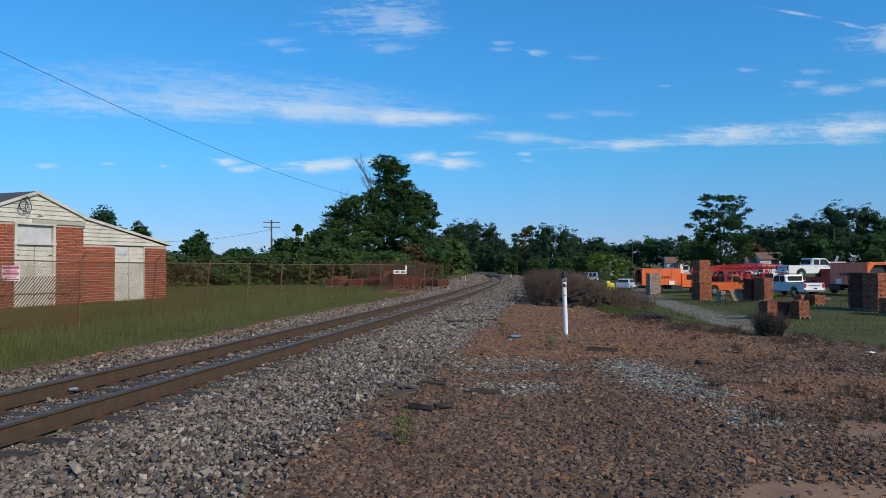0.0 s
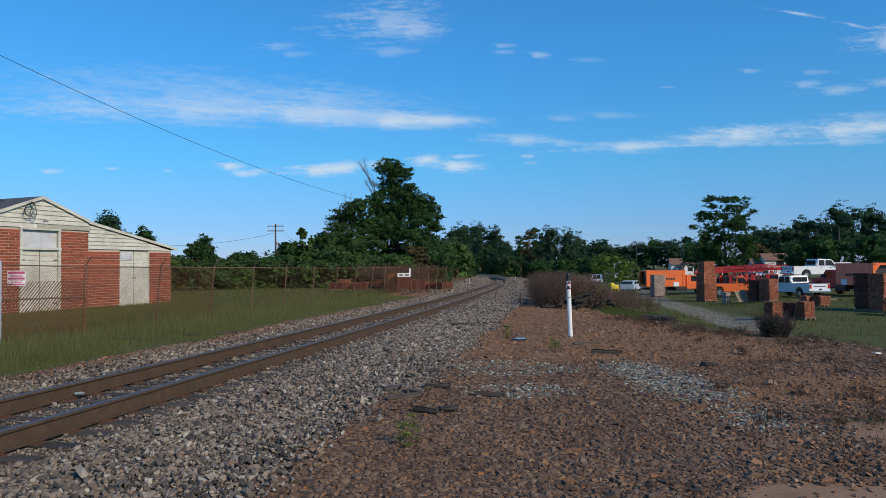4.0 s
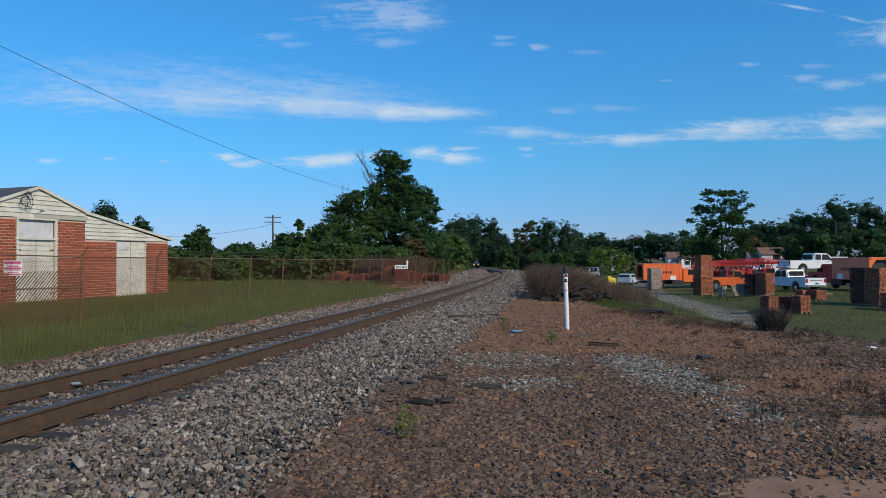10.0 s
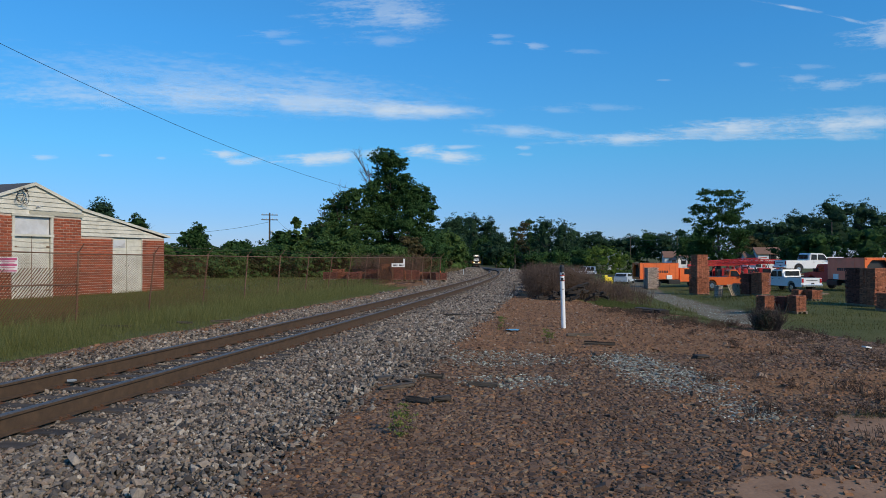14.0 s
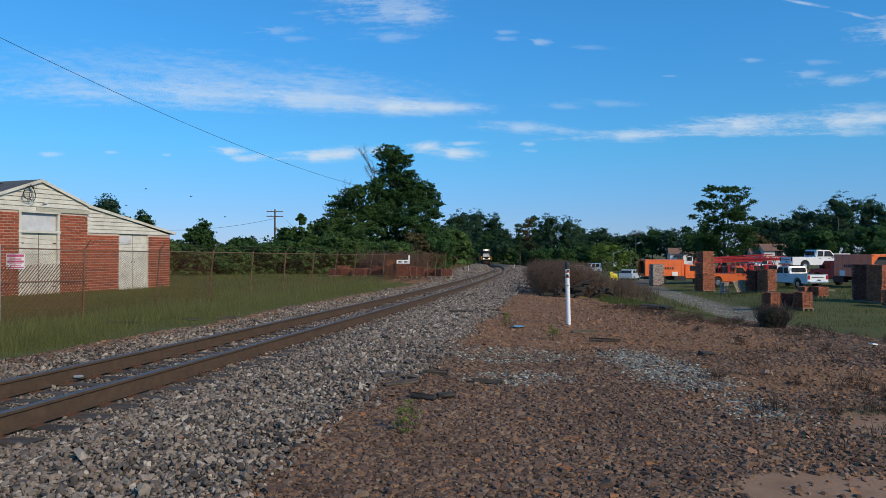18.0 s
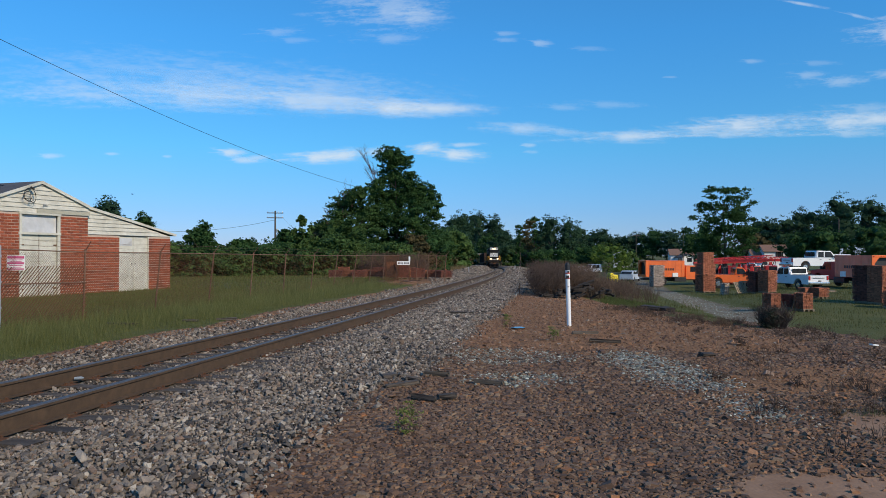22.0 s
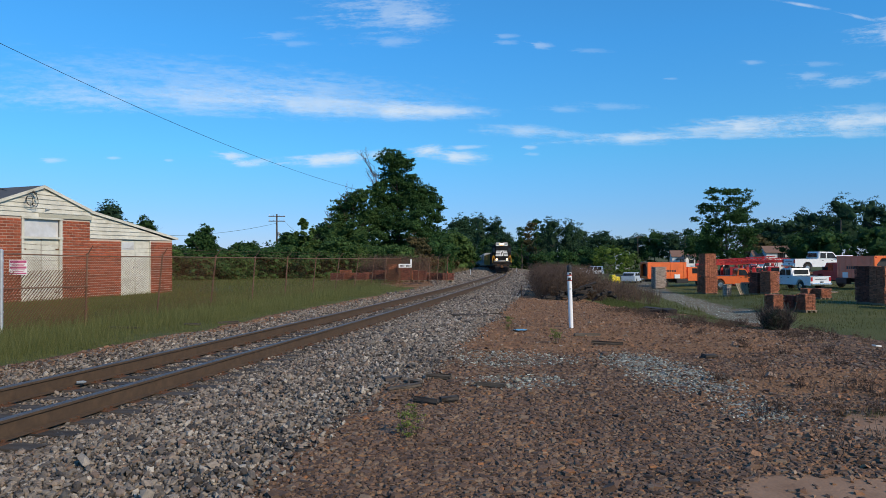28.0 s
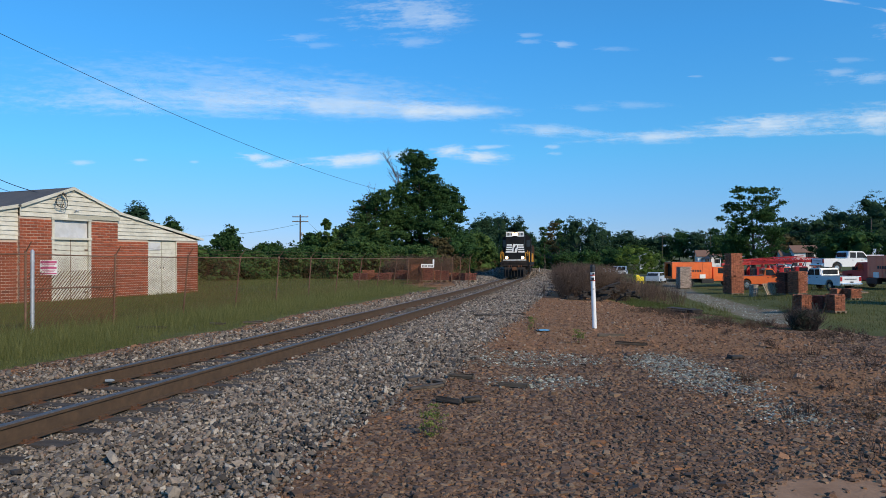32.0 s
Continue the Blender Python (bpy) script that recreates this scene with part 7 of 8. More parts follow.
def build_stacks():
    rng = random.Random(44)
    lab = "stack of red bricks in strapped cubes on a pallet"
    # tall pair in front of the orange truck
    brick_stack(spot(0.378, 62, 16), (1.5, 1.02, 1.02), "tall three-high stack of red brick cubes", "stack_red", 1, 1.35, 1.2)
    brick_stack(spot(0.306, 74, 12), (1.15, 1.1), "stack of grey-flecked bricks before the orange truck", "stack_grey", 3, 1.2, 1.0)
    brick_stack(spot(0.406, 57, 14), (0.9,), "narrow leftover stack of grey-flecked bricks", "stack_grey", 4, 0.45, 0.6)
    for i, (b, d, a, hs, mt, w) in enumerate((
            (0.450, 56, 20, (1.0, 0.7), "stack_dark", 0.9), (0.468, 55, 24, (1.0, 0.72), "stack_red", 1.0),
            (0.475, 38, 14, (0.82,), "stack_red", 0.72), (0.522, 37.4, 12, (0.88,), "stack_red", 0.72), (0.500, 38.2, 30, (0.74,), "stack_dark", 0.6), (0.543, 47, 12, (0.62,), "stack_red", 0.8), (0.524, 47.6, 16, (0.6,), "stack_red", 0.7),
            (0.613, 42, 20, (1.0, 1.2), "stack_dark", 1.05), (0.634, 41, 20, (1.0, 1.2), "stack_red", 1.0), (0.66, 42, 24, (1.1, 1.1), "stack_dark", 1.05), (0.657, 38.5, 24, (0.9,), "stack_red", 1.0),
            (0.686, 41, 24, (1.1, 1.05), "stack_red", 1.05), (0.70, 41, 24, (1.1,), "stack_red", 1.05))):
        brick_stack(spot(b, d, a), hs, lab if mt == "stack_red" else "stack of dark red bricks on a pallet", mt, 10 + i, w, w)
    for b, d, a, tip in ((0.430, 56, 30, 64), (0.438, 56.5, -12, 70), (0.56, 55, 8, 0), (0.50, 44, 20, 0)):
        loose_pallet(spot(b, d, a), tip)
    # stacks behind the chain-link fence
    for i, (b, d) in enumerate(((-0.166, 56), (-0.146, 57), (-0.131, 56), (-0.118, 58), (-0.102, 57), (-0.082, 55), (-0.068, 54), (-0.058, 56), (-0.045, 54), (-0.034, 56), (-0.02, 55), (-0.154, 60), (-0.008, 54))):
        brick_stack(spot(b, d, rng.uniform(-20, 30)), (rng.choice((0.55, 0.75)),) if i not in (5, 6) else (0.95, 0.3), "stack of red bricks behind the chain-link fence", "stack_red" if i % 2 else "stack_dark", 40 + i)
    # broken dark timbers leaning between the low stacks
    t = thing("timber_heap", spot(0.497, 37.2, 0), "heap of dark broken timbers leaning between brick stacks", "timber heap")
    for k in range(9):
        bm = bmesh.new()
        a = rng.uniform(-0.9, 0.9)
        box(bm, (0, 0, 0.3), (0.06, 0.05, 0.6), 0.015, pose(a, rng.uniform(-0.3, 0.3), 0.0, rng.uniform(-20, 20), rng.uniform(-40, 40), rng.uniform(0, 90)))
        part("timber", bm, M["char"], t)


build_stacks()


# ---- houses beyond the yard ----


def house(m, w, d, h, roof, label, wall="truck_white"):
    t = thing("house", m, label, "house")
    bm = bmesh.new()
    prism(bm, [(-w / 2, -0.3), (w / 2, -0.3), (w / 2, h), (0, h + w * 0.28), (-w / 2, h)], "y", 0, d)
    part("wall", bm, M[wall], t)
    for s in (-1, 1):
        bm = bmesh.new()
        prism(bm, [(0, h + w * 0.28 + 0.02), (0, h + w * 0.28 + 0.17), (s * (w / 2 + 0.4), h - 0.06), (s * (w / 2 + 0.4), h - 0.21)], "y", -0.4, d + 0.4)
        part("roof", bm, roof, t, "shallow pitched roof")
    for x in (w * 0.16,):
        for face in ("gable", "side"):
            k = pose(0, 0, h - 2.3) if face == "gable" else pose(-w / 2, d / 2, h - 2.3, 0, 0, -90) @ Matrix.Diagonal((d / w, 1, 1, 1))
            bm = bmesh.new()
            box(bm, (x, -0.02, 1.5), (0.9, 0.05, 1.2), 0.0, k)
            win = part("window", bm, M["window"], t)
            for s in (-1, 1):
                bm = bmesh.new()
                box(bm, (x + s * 0.66, -0.04, 1.5), (0.34, 0.05, 1.25), 0.0, k)
                part("shutter", bm, M["dark"], win)
    return t


def build_houses():
    brown = surf("brown_shingle", (0.16, 0.09, 0.06), (0.26, 0.15, 0.11), 20, 0.9, 0.3)
    grey = surf("grey_metal_roof", (0.3, 0.32, 0.34), (0.42, 0.44, 0.46), 6, 0.5, 0.05, 0.3)
    house(spot(0.492, 166, 82), 5.0, 5.2, 5.05, brown, "white clapboard house with a brown roof and dark shutters")
    house(spot(0.468, 168, 84), 4.0, 4.2, 4.3, brown, "low wing of a white house with a brown roof")
    house(spot(0.352, 205, 6), 3.4, 5, 3.7, M["roof"], "small white gabled house behind the trucks")
    house(spot(0.357, 212, 80), 6.0, 6.6, 4.5, brown, "low house with a reddish-brown roof")
    house(spot(0.263, 225, 80), 5, 4.4, 4.2, grey, "grey metal-roofed shed among the trees")


build_houses()

# ---- poles and wires ----


def utility_pole(m, h, label, arms=1):
    t = thing("utility_pole", m, label, "utility pole")
    bm = bmesh.new()
    tube(bm, (0, 0, -0.5), (0, 0, h), 0.17, 0.11, 12)
    part("pole", bm, M["bark"], t)
    for k in range(arms):
        z = h - 0.35 - 0.75 * k
        bm = bmesh.new()
        box(bm, (0, -0.16, z), (2.5, 0.11, 0.13), 0.01)
        arm = part("crossarm", bm, M["bark"], t)
        for x in (-1.1, -0.45, 0.45, 1.1):
            bm = bmesh.new()
            tube(bm, (x, -0.16, z + 0.065), (x, -0.16, z + 0.25), 0.05, 0.035, 8)
            part("insulator", bm, M["galv"], arm)
    return t


def wire(name, pts, r, label):
    bm = bmesh.new()
    rings = []
    for i, p in enumerate(pts):
        d = (pts[min(i + 1, len(pts) - 1)] - pts[max(i - 1, 0)]).normalized()
        u = d.cross(Vector((0, 0, 1))).normalized()
        w = u.cross(d)
        rings.append([bm.verts.new(p + (u * math.cos(1.2566 * k) + w * math.sin(1.2566 * k)) * r) for k in range(5)])
    for a, b in zip(rings[:-1], rings[1:]):
        for k in range(5):
            bm.faces.new((a[k], a[(k + 1) % 5], b[(k + 1) % 5], b[k]))
    return solid(name, bm, M["dark"], pose(0, 0, 0), label, "wire")


def sag(a, b, drop, n=16):
    a, b = Vector(a), Vector(b)
    return [a.lerp(b, k / n) - Vector((0, 0, drop * 4 * (k / n) * (1 - k / n))) for k in range(n + 1)]


def build_poles():
    px, py = by(-0.256, 105)
    pz = ground_at(px, py)
    utility_pole(pose(px, py, pz, 0, 0, 12), 8.6 - pz, "weathered wooden utility pole with two crossarms", 2)
    bm = bmesh.new()
    tube(bm, (0.3, -0.2, 5.6), (0.3, -0.2, 6.2), 0.16, 0.16, 10)
    ob = part("transformer", bm, M["galv"], bpy.data.objects["utility_pole"])
    for b, d, h in ((0.276, 235, 8.8), (0.345, 190, 8.4), (0.573, 150, 9.6)):
        x, y = by(b, d)
        g = ground_at(x, y)
        utility_pole(pose(x, y, g), h - g, "distant wooden utility pole before the tree line", 1 if b < 0.5 else 0)
    # long wire over the field to the big tree
    wire("overhead_wire", sag((-26.8, 34.5, 14.7), (-11.0, 80.0, 9.85), 0.9, 24), 0.017, "black overhead wire crossing the sky to a tree")
    utility_pole(pose(-26.9, 34.6, 0, 0, 0, 40), 15.2, "tall wooden utility pole behind the warehouse", 1)
    wire("overhead_wire", sag((-27, 34.5, 7.2), (-18.95, 29.55, 4.66), 0.25), 0.018, "black service wire running to the warehouse gable")
    wire("overhead_wire", sag((-27, 34.5, 6.6), (-18.95, 29.55, 4.5), 0.3), 0.012, "thin service wire running to the warehouse gable")
    wire("overhead_wire", sag((-45, 92, 5.2), (px, py, 7.2), 0.9), 0.022, "sagging wire between the pole and the buildings")
    for a, b, z0, z1 in (((0.276, 235), (0.345, 190), 8.4, 8.0), ((0.345, 190), (0.573, 150), 8.0, 8.8)):
        wire("overhead_wire", sag((a[0] * a[1], a[1], z0), (b[0] * b[1], b[1], z1), 1.2), 0.03, "distant sagging wire between poles")


build_poles()

# ---- signs ----


def build_signs():
    x, y = fence_spot(-0.7)
    t = thing("notice_sign", pose(x, y - 0.05, 1.56, 0, 0, 10), "faded pink and white warning notice on the fence", "sign")
    bm = bmesh.new()
    box(bm, (0, 0, 0), (0.40, 0.012, 0.36), 0.004)
    part("plate", bm, M["sign_white"], t)
    pink = surf("faded_sign_red", (0.45, 0.06, 0.16), (0.56, 0.12, 0.24), 9, 0.6, 0.02)
    for z, h in ((0.135, 0.06), (-0.005, 0.05), (-0.145, 0.03)):
        bm = bmesh.new()
        box(bm, (0, -0.009, z), (0.37, 0.005, h))
        part("stripe", bm, pink, t, "faded red stripe")
    bm = bmesh.new()
    for z, w in ((0.075, 0.3), (0.04, 0.26), (-0.06, 0.3), (-0.1, 0.24)):
        box(bm, (0, -0.009, z), (w, 0.004, 0.015))
    part("bar", bm, pink, t)
    # small white board on the far fence
    x, y = by(-0.066, 48.0)
    t = thing("name_board", pose(x, y - 0.25, 1.18, 0, 0, 4), "small white name board with dark lettering bars on the fence", "sign")
    bm = bmesh.new()
    box(bm, (0, 0, 0), (0.92, 0.03, 0.26), 0.005)
    part("plate", bm, M["sign_white"], t)
    for k in (0, 1, 2, 3, 5, 6, 7, 8):
        bm = bmesh.new()
        box(bm, (-0.34 + 0.085 * k, -0.018, -0.01), (0.055, 0.006, 0.12))
        part("bar", bm, M["dark"], t)
    for s in (-1, 1):
        bm = bmesh.new()
        tube(bm, (s * 0.4, 0.03, -1.3 - 0.1), (s * 0.4, 0.03, 0.1), 0.025, 0.025, 8)
        part("post", bm, M["steel"], t)
    bm = bmesh.new()
    box(bm, (0.42, -0.01, 0.28), (0.12, 0.02, 0.34), 0.01)
    part("plate", bm, M["sign_white"], t, "small upright white plate")


build_signs()

# ---- brush, weeds and clutter ----


def twig_mesh(n, h, spread, r, seed, curve=0.25, fork=2):
    rng = random.Random(seed)
    verts, faces = [], []

    def stick(p, q, r0, r1):
        d = (q - p).normalized()
        u = d.orthogonal().normalized()
        w = d.cross(u)
        base = len(verts)
        for c, rr in ((p, r0), (q, r1)):
            for k in range(3):
                a = 2.094 * k
                verts.append(tuple(c + (u * math.cos(a) + w * math.sin(a)) * rr))
        for k in range(3):
            j = (k + 1) % 3
            faces.append((base + k, base + j, base + 3 + j, base + 3 + k))
    for i in range(n):
        a, k = rng.uniform(0, 6.283), rng.uniform(0, 1) ** 0.5 * spread
        p = Vector((math.cos(a) * k * 0.6, math.sin(a) * k * 0.6, -0.02))
        hh = h * rng.uniform(0.5, 1.05)
        q = Vector((math.cos(a) * k, math.sin(a) * k, hh * 0.55)) + Vector((rng.uniform(-1, 1), rng.uniform(-1, 1), 0)) * curve * h * 0.3
        e = q + Vector((rng.uniform(-1, 1) * curve * h, rng.uniform(-1, 1) * curve * h, hh * 0.45))
        stick(p, q, r, r * 0.7)
        stick(q, e, r * 0.7, r * 0.25)
        for f in range(fork):
            s = q.lerp(e, rng.uniform(0, 0.8)) if rng.random() > 0.4 else p.lerp(q, rng.uniform(0.4, 1))
            stick(s, s + Vector((rng.uniform(-1, 1), rng.uniform(-1, 1), rng.uniform(0.2, 1.0))) * h * 0.22, r * 0.5, r * 0.2)
    return pydata("brushwood", verts, faces, M["twig"])


def leafy_mesh(n, h, spread, size, mat, seed, low=0.1):
    rng = np.random.RandomState(seed)
    lobes = [(rng.uniform(-1, 1) * spread * 0.5, rng.uniform(-1, 1) * spread * 0.5, h * rng.uniform(low, 0.9), spread * 0.5, spread * 0.5, h * 0.28) for _ in range(7)]
    v, f = leaf_cloud(lobes, n, size, rng, 0.2)
    v[:, 2] = np.maximum(v[:, 2], 0.0)
    return pydata("leaves", v, f, mat)


def plant(name, x, y, stems, leaves, label, category="plant", group="", turn=0.0):
    t = thing(name, pose(x, y, ground_at(x, y), 0, 0, turn), label, category, group)
    if stems:
        part("brushwood", stems, None, t)
    if leaves:
        part("foliage", leaves, None, t)
    return t


def build_brush():
    rng = random.Random(31)
    # brown thicket at the foot of the ballast
    meshes = [twig_mesh(150, 1.62, 0.95, 0.0065, 600 + k, 0.26, 4) for k in range(4)]
    leaves = [leafy_mesh(520, 1.25, 0.9, 0.05, M["leaf_dry"], 620 + k) for k in range(4)]
    for i in range(28):
        y = rng.uniform(31, 46)
        x = float(track_x(y)) + rng.uniform(5.4, 8.2) - (y - 31) * 0.03
        plant("thicket", x, y, meshes[i % 4], leaves[i % 4], "leafless brown thicket of dry weed stems", "bush", "brown thicket by the track", rng.uniform(0, 360))
    # bare grey brush behind the far fence
    bare = [twig_mesh(150, 2.1, 1.2, 0.012, 630 + k, 0.22, 4) for k in range(3)]
    for i in range(7):
        x, y = by(-0.115 + 0.0115 * i, 60 + rng.uniform(-2, 3))
        plant("bare_brush", x, y, bare[i % 3], leaves[i % 4], "tall bare grey-brown brush under the big tree", "bush", "bare brush behind the fence", rng.uniform(0, 360))
    # tall dry stems along the lane
    tall = [twig_mesh(26, 1.1, 0.5, 0.008, 640 + k, 0.12, 2) for k in range(4)]
    for i in range(44):
        y = rng.uniform(36, 52)
        x = 0.27 * y + rng.uniform(-2.2, 1.2)
        plant("dry_weed", x, y, tall[i % 4], None, "tall dry grey-brown weed stalks by the lane", "weed", "dry weeds by the lane", rng.uniform(0, 360))
    # low brown weeds over the gravel to the yard side
    low = [twig_mesh(16, 0.21, 0.15, 0.0035, 660 + k, 0.3, 3) for k in range(4)]
    lowl = [leafy_mesh(90, 0.16, 0.15, 0.018, M["leaf_dry"], 670 + k) for k in range(4)]
    for i in range(70):
        y = 6.6 + 13 * rng.uniform(0, 1) ** 0.8
        u = rng.uniform(0, 1) ** 0.6
        x = np.interp(u, [0, 1], [3.0, 0.64 * y + 0.2])
        if y > 10:
            x = float(np.interp(u, [0, 1], [4.2, min(0.7 * y, 10.5)]))
        plant("dry_weed", float(x), y, low[i % 4], lowl[i % 4] if rng.random() > 0.3 else None, "low dry brown weed growing out of the gravel", "weed", "dry weeds in the gravel", rng.uniform(0, 360))
    # brown fringe where the bare ground falls to the lane
    fringe = [twig_mesh(30, 0.2, 0.3, 0.004, 720 + k, 0.3, 3) for k in range(3)]
    fringel = [leafy_mesh(120, 0.14, 0.3, 0.02, M["leaf_dry"], 725 + k) for k in range(3)]
    for i in range(30):
        y = rng.uniform(15.5, 23.5)
        x = float(np.interp(y, [15.5, 19, 23.5], [8.6, 7.0, 5.9])) + rng.uniform(-0.9, 0.6)
        plant("dry_weed", x, y, fringe[i % 3], fringel[i % 3], "low brown dry weeds along the edge of the bank", "weed", "dry weeds along the bank", rng.uniform(0, 360))
    # short dead stubs on the bare ground
    stub = [twig_mesh(7, 0.13, 0.16, 0.006, 680 + k, 0.15, 1) for k in range(3)]
    for i in range(9):
        plant("dead_stub", 3.35 + 0.16 * i + rng.uniform(-0.1, 0.1), 6.15 + 0.09 * i + rng.uniform(-0.25, 0.25), stub[i % 3], None, "short dead brown stalk stubs on bare ground", "weed", "dead stubs", rng.uniform(0, 360))
    # scraps of green
    green = [leafy_mesh(520, 0.32, 0.16, 0.016, M["leaf_weed"], 690 + k) for k in range(3)]
    stems = twig_mesh(14, 0.32, 0.16, 0.003, 699, 0.2, 1)
    x, y = -0.40, 6.75
    plant("weed_clump", x, y, stems, green[0], "small yellow-green weed growing from the gravel", "weed")
    for i, (x, y) in enumerate(((1.5, 16.9), (2.2, 14.2))):
        plant("weed_clump", x, y, stems, green[(i + 1) % 3], "small green weed growing from the gravel", "weed", "green weeds in the gravel", 70 * i)
    # round grey bush by the lane
    x, y = 8.25, 17.3
    plant("round_bush", x, y, twig_mesh(320, 0.62, 0.42, 0.006, 710, 0.3, 4), leafy_mesh(3200, 0.56, 0.42, 0.03, M["leaf_grey"], 711), "round grey-green dry bush beside the lane", "bush")
    # green bank before the lane
    rng2 = np.random.RandomState(8)
    xx, yy = rng2.normal(4.85, 0.28, 900), rng2.normal(7.55, 0.09, 900)
    blades("grass_patch", xx, yy, 0.05 * np.exp(rng2.normal(0, 0.4, 900)), 0.004, M["bank_grass"], "small strip of short green grass on bare ground", 713)
    yy = rng2.uniform(24, 37, 24000)
    xx = np.interp(yy, [24, 30, 37], [6.6, 6.8, 8.2]) + rng2.uniform(0, 1, 24000) ** 1.3 * 3.2
    blades("grass_patch", xx, yy, 0.10 * np.exp(rng2.normal(0, 0.35, 24000)), 0.009, M["bank_grass"], "short green grass bank beside the lane", 712)


M["bank_grass"] = leaf_mat("bank_grass_blade", (0.05, 0.07, 0.02), (0.13, 0.155, 0.05), (0.2, 0.16, 0.09))
M["leaf_weed"] = leaf_mat("weed_leaf", (0.10, 0.13, 0.03), (0.24, 0.28, 0.08))
M["leaf_dry"] = leaf_mat("dry_leaf", (0.05, 0.032, 0.022), (0.13, 0.085, 0.058))
M["leaf_grey"] = leaf_mat("grey_leaf", (0.022, 0.026, 0.018), (0.07, 0.075, 0.05))
build_brush()


def build_clutter():
    rng = random.Random(52)
    # heap of old ties at the brush
    t = thing("tie_heap", pose(6.0, 30.5, ground_at(6.0, 30.5)), "heap of old dark broken railroad ties and roots", "timber heap")
    for k in range(40):
        bm = bmesh.new()
        box(bm, (0, 0, 0), (rng.uniform(0.25, 0.8), rng.uniform(0.08, 0.13), rng.uniform(0.07, 0.11)), 0.015)
        for v in bm.verts:
            v.co += Vector((rng.uniform(-0.03, 0.03), rng.uniform(-0.02, 0.02), rng.uniform(-0.02, 0.02)))
        q = rng.uniform(-1.9, 1.3)
        part("tie", bm, M["root"], t, "", pose(q, rng.uniform(-0.4, 0.4), 0.08 + rng.uniform(0, 0.75) * (1 - abs(q) / 2.2), rng.uniform(-30, 30), rng.uniform(-45, 45), rng.uniform(-60, 60)))
    # flat dark slabs by the lane
    for i, (x, y, l, a) in enumerate(((6.9, 23.2, 0.6, -30), (7.3, 22.9, 0.35, 20))):
        bm = bmesh.new()
        box(bm, (0, 0, 0.08), (l, 0.5, 0.16), 0.03)
        for v in bm.verts:
            v.co += Vector((rng.uniform(-0.06, 0.06), rng.uniform(-0.06, 0.06), rng.uniform(-0.03, 0.03)))
        solid("timber_slab", bm, M["root"], pose(x, y, ground_at(x, y), 0, 0, a), "dark rotten timber slab lying in the grass", "timber", "rotten timbers")
    # wood scraps on the ballast and gravel
    rows = [(-1.75, 10.3, 0.42, 0.10, 8), (-0.85, 9.75, 0.34, 0.2, 20), (-0.5, 9.55, 0.30, 0.13, -15), (-0.17, 9.95, 0.55, 0.12, -12), (-0.02, 8.35, 0.32, 0.13, 12),
            (-0.62, 9.1, 0.75, 0.09, 30), (0.55, 9.3, 0.6, 0.07, -20), (-0.3, 8.25, 0.5, 0.06, -30), (3.2, 13.9, 0.9, 0.09, -10), (3.1, 15.4, 0.9, 0.07, 12), (4.55, 12.0, 0.35, 0.18, 10),
            (-8.3, 17.2, 1.1, 0.12, 14), (-6.1, 18.6, 0.8, 0.1, 10), (-6.9, 18.1, 0.6, 0.12, 6), (-3.1, 24.6, 0.7, 0.12, 14), (-2.4, 26.4, 0.6, 0.12, 5), (0.5, 20.9, 1.4, 0.1, 2), (1.2, 21.4, 1.2, 0.08, -6)]
    for i, (x, y, l, w, a) in enumerate(rows):
        bm = bmesh.new()
        l, w = l * 0.68, w * 0.85
        box(bm, (0, 0, 0), (l, w, 0.05), 0.012)
        for v in bm.verts:
            v.co += Vector((rng.uniform(-0.1, 0.1) * l * 0.3, rng.uniform(-0.1, 0.1) * w * 2, rng.uniform(-0.012, 0.012)))
        solid("wood_scrap", bm, M["tie"] if i % 3 else M["scrap_wood"], pose(x, y, ground_at(x, y) + 0.045, rng.uniform(-4, 4), rng.uniform(-4, 4), a), "splintered scrap of old tie wood lying on the stones", "wood scrap", "wood scraps on the ground")
    # broken boards and brick rubble at the end of the fence
    for i in range(22):
        y = rng.uniform(41, 50)
        x = float(track_x(y)) - rng.uniform(3.2, 6.2)
        l = rng.uniform(0.35, 1.1)
        bm = bmesh.new()
        box(bm, (0, 0, 0), (l, rng.uniform(0.08, 0.16), 0.05), 0.012)
        solid("board", bm, M["rubble"], pose(x, y, ground_at(x, y) + 0.05, rng.uniform(-6, 6), rng.uniform(-8, 8), rng.uniform(-50, 60)), "rust-brown broken board lying by the fence", "board", "broken boards by the fence")
    # glass bottle or can between the rails
    bm = bmesh.new()
    tube(bm, (-0.06, 0, 0.024), (0.03, 0.01, 0.024), 0.022, 0.024, 14)
    tube(bm, (0.03, 0.01, 0.024), (0.07, 0.015, 0.022), 0.024, 0.010, 14)
    x, y = -5.55, 10.15
    solid("bottle", bm, surf("crushed_plastic", (0.14, 0.17, 0.2), (0.3, 0.34, 0.38), 20, 0.2, 0.1), pose(x, y, float(track_z(y)) - 0.075, 0, 0, 25), "crushed clear plastic bottle lying between the rails", "bottle")
    bm = bmesh.new()
    box(bm, (0, 0, 0.02), (0.16, 0.1, 0.03), 0.008)
    x, y = 8.6, 13.8
    solid("litter", bm, M["sign_white"], pose(x, y, ground_at(x, y) + 0.03, 0, 8, 20), "scrap of white litter on the gravel", "litter")
    # puddle
    rngp = random.Random(4)
    bm = bmesh.new()
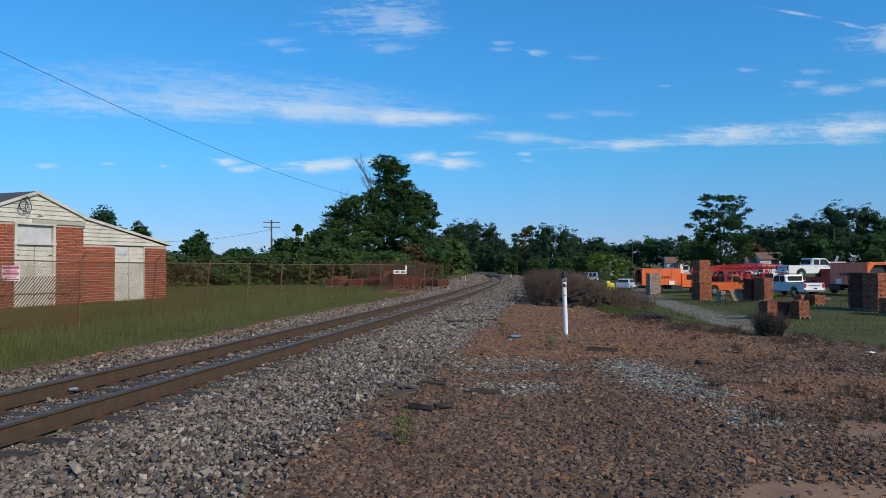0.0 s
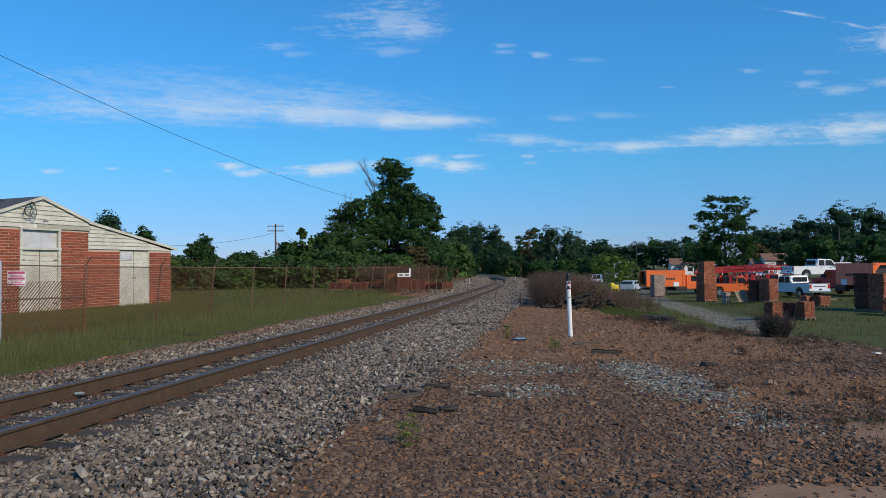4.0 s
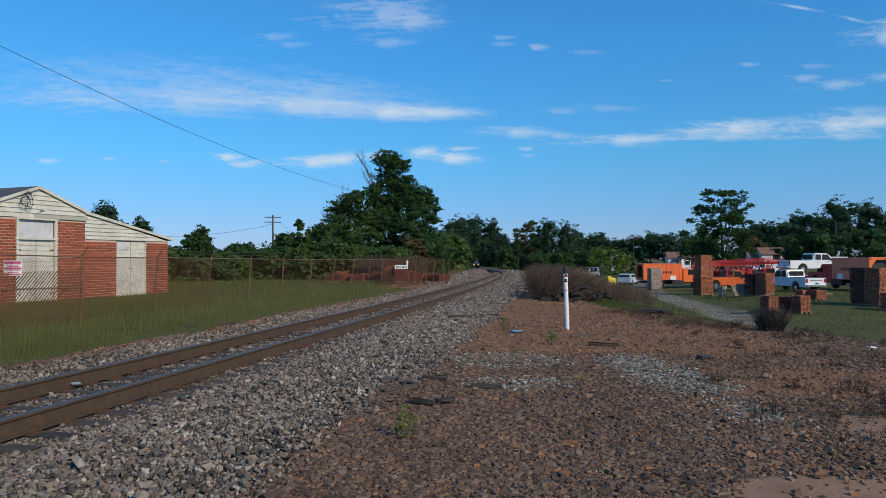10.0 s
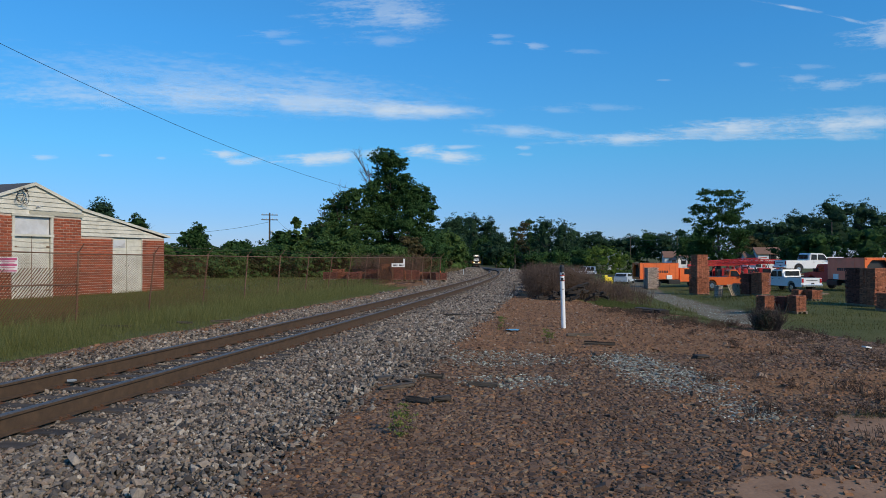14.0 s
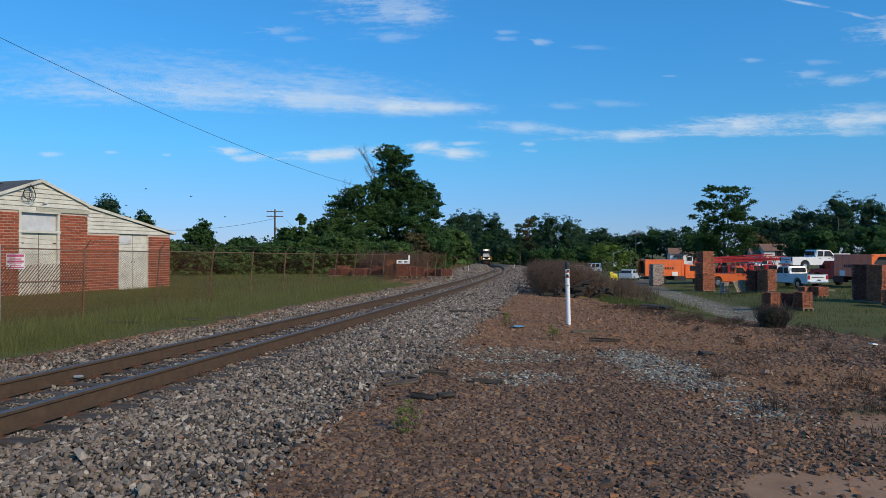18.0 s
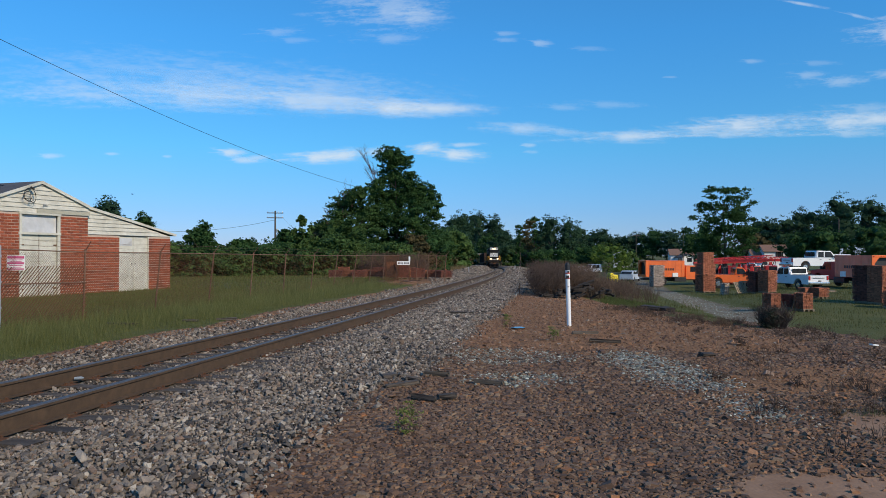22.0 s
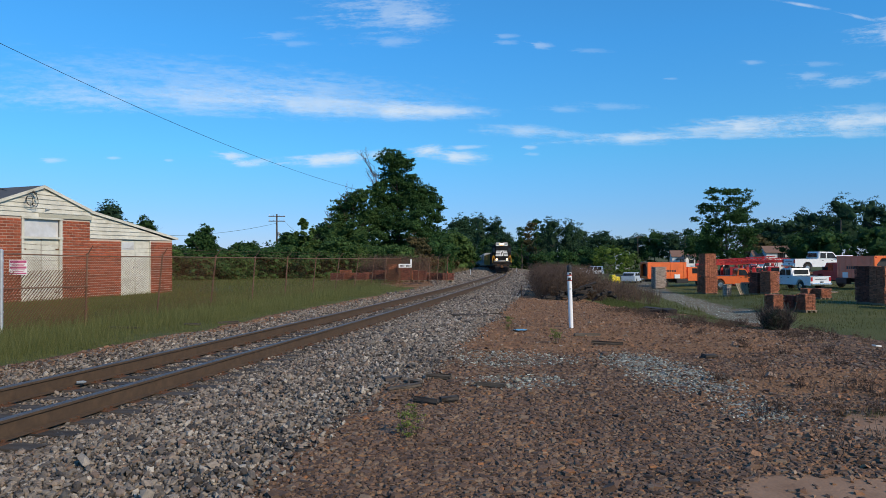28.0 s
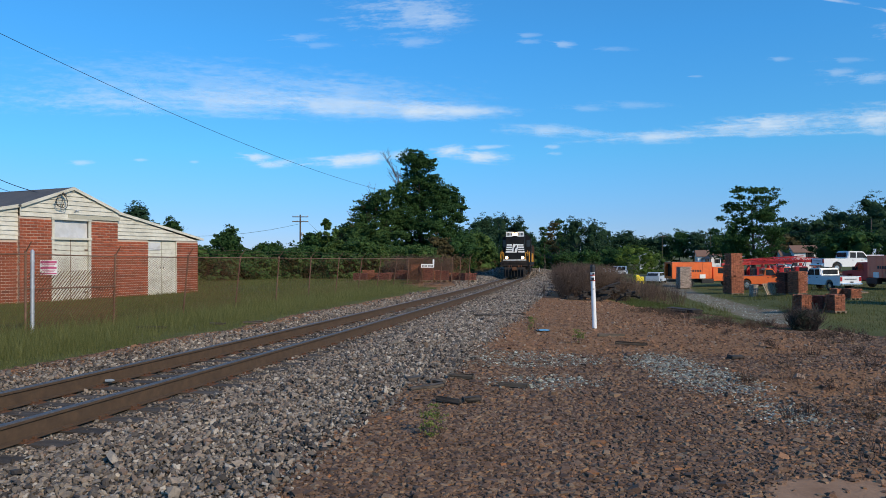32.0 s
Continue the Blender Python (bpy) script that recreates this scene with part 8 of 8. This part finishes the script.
    pts = [(0.19 * math.cos(a) * rngp.uniform(0.6, 1.15), 0.2 * math.sin(a) * rngp.uniform(0.75, 1.15)) for a in [k * 0.3927 for k in range(16)]]
    prism(bm, pts, "z", -0.02, 0.004)
    m, nt, b = nodes_of("puddle_water")
    b.inputs["Base Color"].default_value = (0.05, 0.035, 0.025, 1)
    b.inputs["Roughness"].default_value = 0.06
    x, y = 1.72, 16.6
    solid("puddle", bm, m, pose(x, y, ground_at(x, y) + 0.035), "small shallow puddle reflecting the sky", "water", "", "structure")
    # short stub posts and a switch stand by the far track
    for i, (b, d, h, mt) in enumerate(((-0.004, 56, 0.75, "orange"), (0.03, 72, 0.75, "galv"), (0.098, 100, 0.75, "galv"), (0.0, 60, 0.5, "sign_white"), (0.094, 98, 0.6, "bark"))):
        x, y = by(b, d)
        bm = bmesh.new()
        tube(bm, (0, 0, -0.2), (0, 0, h), 0.045, 0.045, 10)
        solid("stub_post", bm, M[mt], pose(x, y, ground_at(x, y)), "short painted stub post beside the track", "post", "stub posts by the track")
    # small stick-like stake on the ballast slope
    x, y = by(0.104, 32)
    bm = bmesh.new()
    tube(bm, (0, 0, -0.1), (0.03, 0, 0.55), 0.03, 0.024, 8)
    tube(bm, (0.03, 0, 0.4), (-0.12, 0, 0.12), 0.02, 0.02, 8)
    solid("stake", bm, M["twig"], pose(x, y, ground_at(x, y)), "crooked wooden stake standing in the ballast", "stake")


M["rubble"] = surf("rust_stained_board", (0.10, 0.05, 0.03), (0.26, 0.14, 0.085), 6, 0.9, 0.3, 0, None, 1, 0.4, (0.6, 4, 4))
M["root"] = surf("charred_wood", (0.015, 0.012, 0.01), (0.05, 0.04, 0.034), 7, 0.9, 0.5)
M["scrap_wood"] = surf("grey_split_wood", (0.06, 0.05, 0.04), (0.14, 0.115, 0.09), 7, 0.9, 0.5, 0, None, 1, 0.3, (0.5, 6, 6))
build_clutter()

# ---- spur beside the main track ----


def build_spur():
    ys = np.arange(58, 200, 3.0)
    for side in (-1, 1):
        bm = bmesh.new()
        rings = []
        for y in ys:
            m = track_pose(float(y), -3.0 + side * 0.7525)
            rings.append([bm.verts.new(m @ Vector((p[0], 0, p[1] - 0.05))) for p in RAIL_SECTION])
        k = len(RAIL_SECTION)
        for a, b in zip(rings[:-1], rings[1:]):
            for i in range(k):
                bm.faces.new((a[i], a[(i + 1) % k], b[(i + 1) % k], b[i]))
        bm.faces.new(rings[0][::-1])
        bm.faces.new(rings[-1])
        bmesh.ops.recalc_face_normals(bm, faces=bm.faces)
        tagged(new("rail", mesh_of("rail", bm, M["rail"])), "rusty brown rail of a disused spur", "rail", "rails of the spur", kind="structure")
    bm = bmesh.new()
    box(bm, (0, 0, -0.17), (2.5, 0.23, 0.14), 0.01)
    me = mesh_of("railroad_tie", bm, M["tie"])
    y = 58.3
    while y < 110:
        ob = new("railroad_tie", me)
        ob.matrix_basis = track_pose(y, -3.0)
        tagged(ob, "old wooden tie of a disused spur", "railroad tie", "ties of the spur")
        y += 0.6


build_spur()

# ---- swallows crossing the sky ----


def build_bird():
    t = thing("bird", pose(0, 0, 0), "small dark bird flying with spread wings", "bird", "birds crossing the sky")
    bm = bmesh.new()
    tube(bm, (0.09, 0, 0), (0.02, 0, 0), 0.012, 0.034, 8)
    tube(bm, (0.02, 0, 0), (-0.07, 0, 0), 0.034, 0.02, 8)
    prism(bm, [(-0.06, -0.015), (-0.15, -0.04), (-0.13, 0.0), (-0.15, 0.04), (-0.06, 0.015)], "z", -0.004, 0.004)
    part("body", bm, M["dark"], t)
    for s in (-1, 1):
        bm = bmesh.new()
        prism(bm, [(0.045, 0.02 * s), (0.02, 0.12 * s), (-0.07, 0.21 * s), (-0.03, 0.1 * s), (-0.045, 0.02 * s)], "z", -0.005, 0.005)
        bmesh.ops.transform(bm, matrix=pose(0, 0, 0.0, 22 * s), verts=bm.verts)
        part("wing", bm, M["dark"], t)
    return t


# seconds, then bearing and height tangents from the eye
FLIGHTS = [
    ((16.5, -0.308, 0.080), (17.1, -0.368, 0.075), (17.7, -0.440, 0.070), (18.3, -0.513, 0.072), (19.2, -0.62, 0.07)),
    ((16.5, -0.293, 0.087), (17.1, -0.352, 0.094), (17.7, -0.414, 0.095), (18.3, -0.483, 0.096), (19.2, -0.590, 0.098)),
    ((16.5, -0.275, 0.035), (17.1, -0.313, 0.049), (17.7, -0.358, 0.071), (18.3, -0.402, 0.094), (18.9, -0.447, 0.098), (19.8, -0.540, 0.090)),
    ((16.5, -0.25, 0.040), (17.4, -0.298, 0.047), (18.0, -0.330, 0.054), (18.6, -0.374, 0.067), (19.2, -0.427, 0.081), (20.1, -0.523, 0.078)),
]
FLIGHTS.append(((18.8, -0.15, 0.060), (20.0, -0.278, 0.068), (21.0, -0.3825, 0.076), (22.0, -0.468, 0.09), (23.0, -0.547, 0.108), (23.5, -0.5925, 0.137), (24.0, -0.606, 0.18), (24.5, -0.612, 0.237), (25.0, -0.622, 0.329), (25.5, -0.63, 0.44)))
FLIGHTS.append(((23.9, -0.113, 0.10), (24.5, -0.1225, 0.172), (25.0, -0.136, 0.246), (25.5, -0.16, 0.369), (26.0, -0.20, 0.52)))
BIRDS = []
first_bird = build_bird()
for n, flight in enumerate(FLIGHTS):
    bird = first_bird if n == 0 else copy_thing(first_bird, pose(0, 0, 0))
    rows = []

    def up(b, e, d, turn):
        return pose(b * d, d, 1.75 + e * d, 0, 0, turn)
    t0, b0, e0 = flight[0]
    rows.append((0.0, up(-0.08 - 0.01 * n, 0.035, 86, 175)))
    rows.append((t0 - 1.4, up(-0.08 - 0.01 * n, 0.035, 86, 175)))
    for t1, b1, e1 in flight:
        rows.append((t1, up(b1, e1, 62, 178)))
    (ta, ba, ea), (tb, bb, eb) = flight[-2], flight[-1]
    v = (bb - ba) / (tb - ta)
    rows.append((tb + 2.0, up(bb + 2.0 * v, eb, 62, 178)))
    rows.append((tb + 4.0, up(-1.3, 0.1, 62, 178)))
    rows.append((SECONDS, up(-1.5 - 0.03 * n, 0.1, 62, 178)))
    BIRDS.append((bird, rows))


motions()
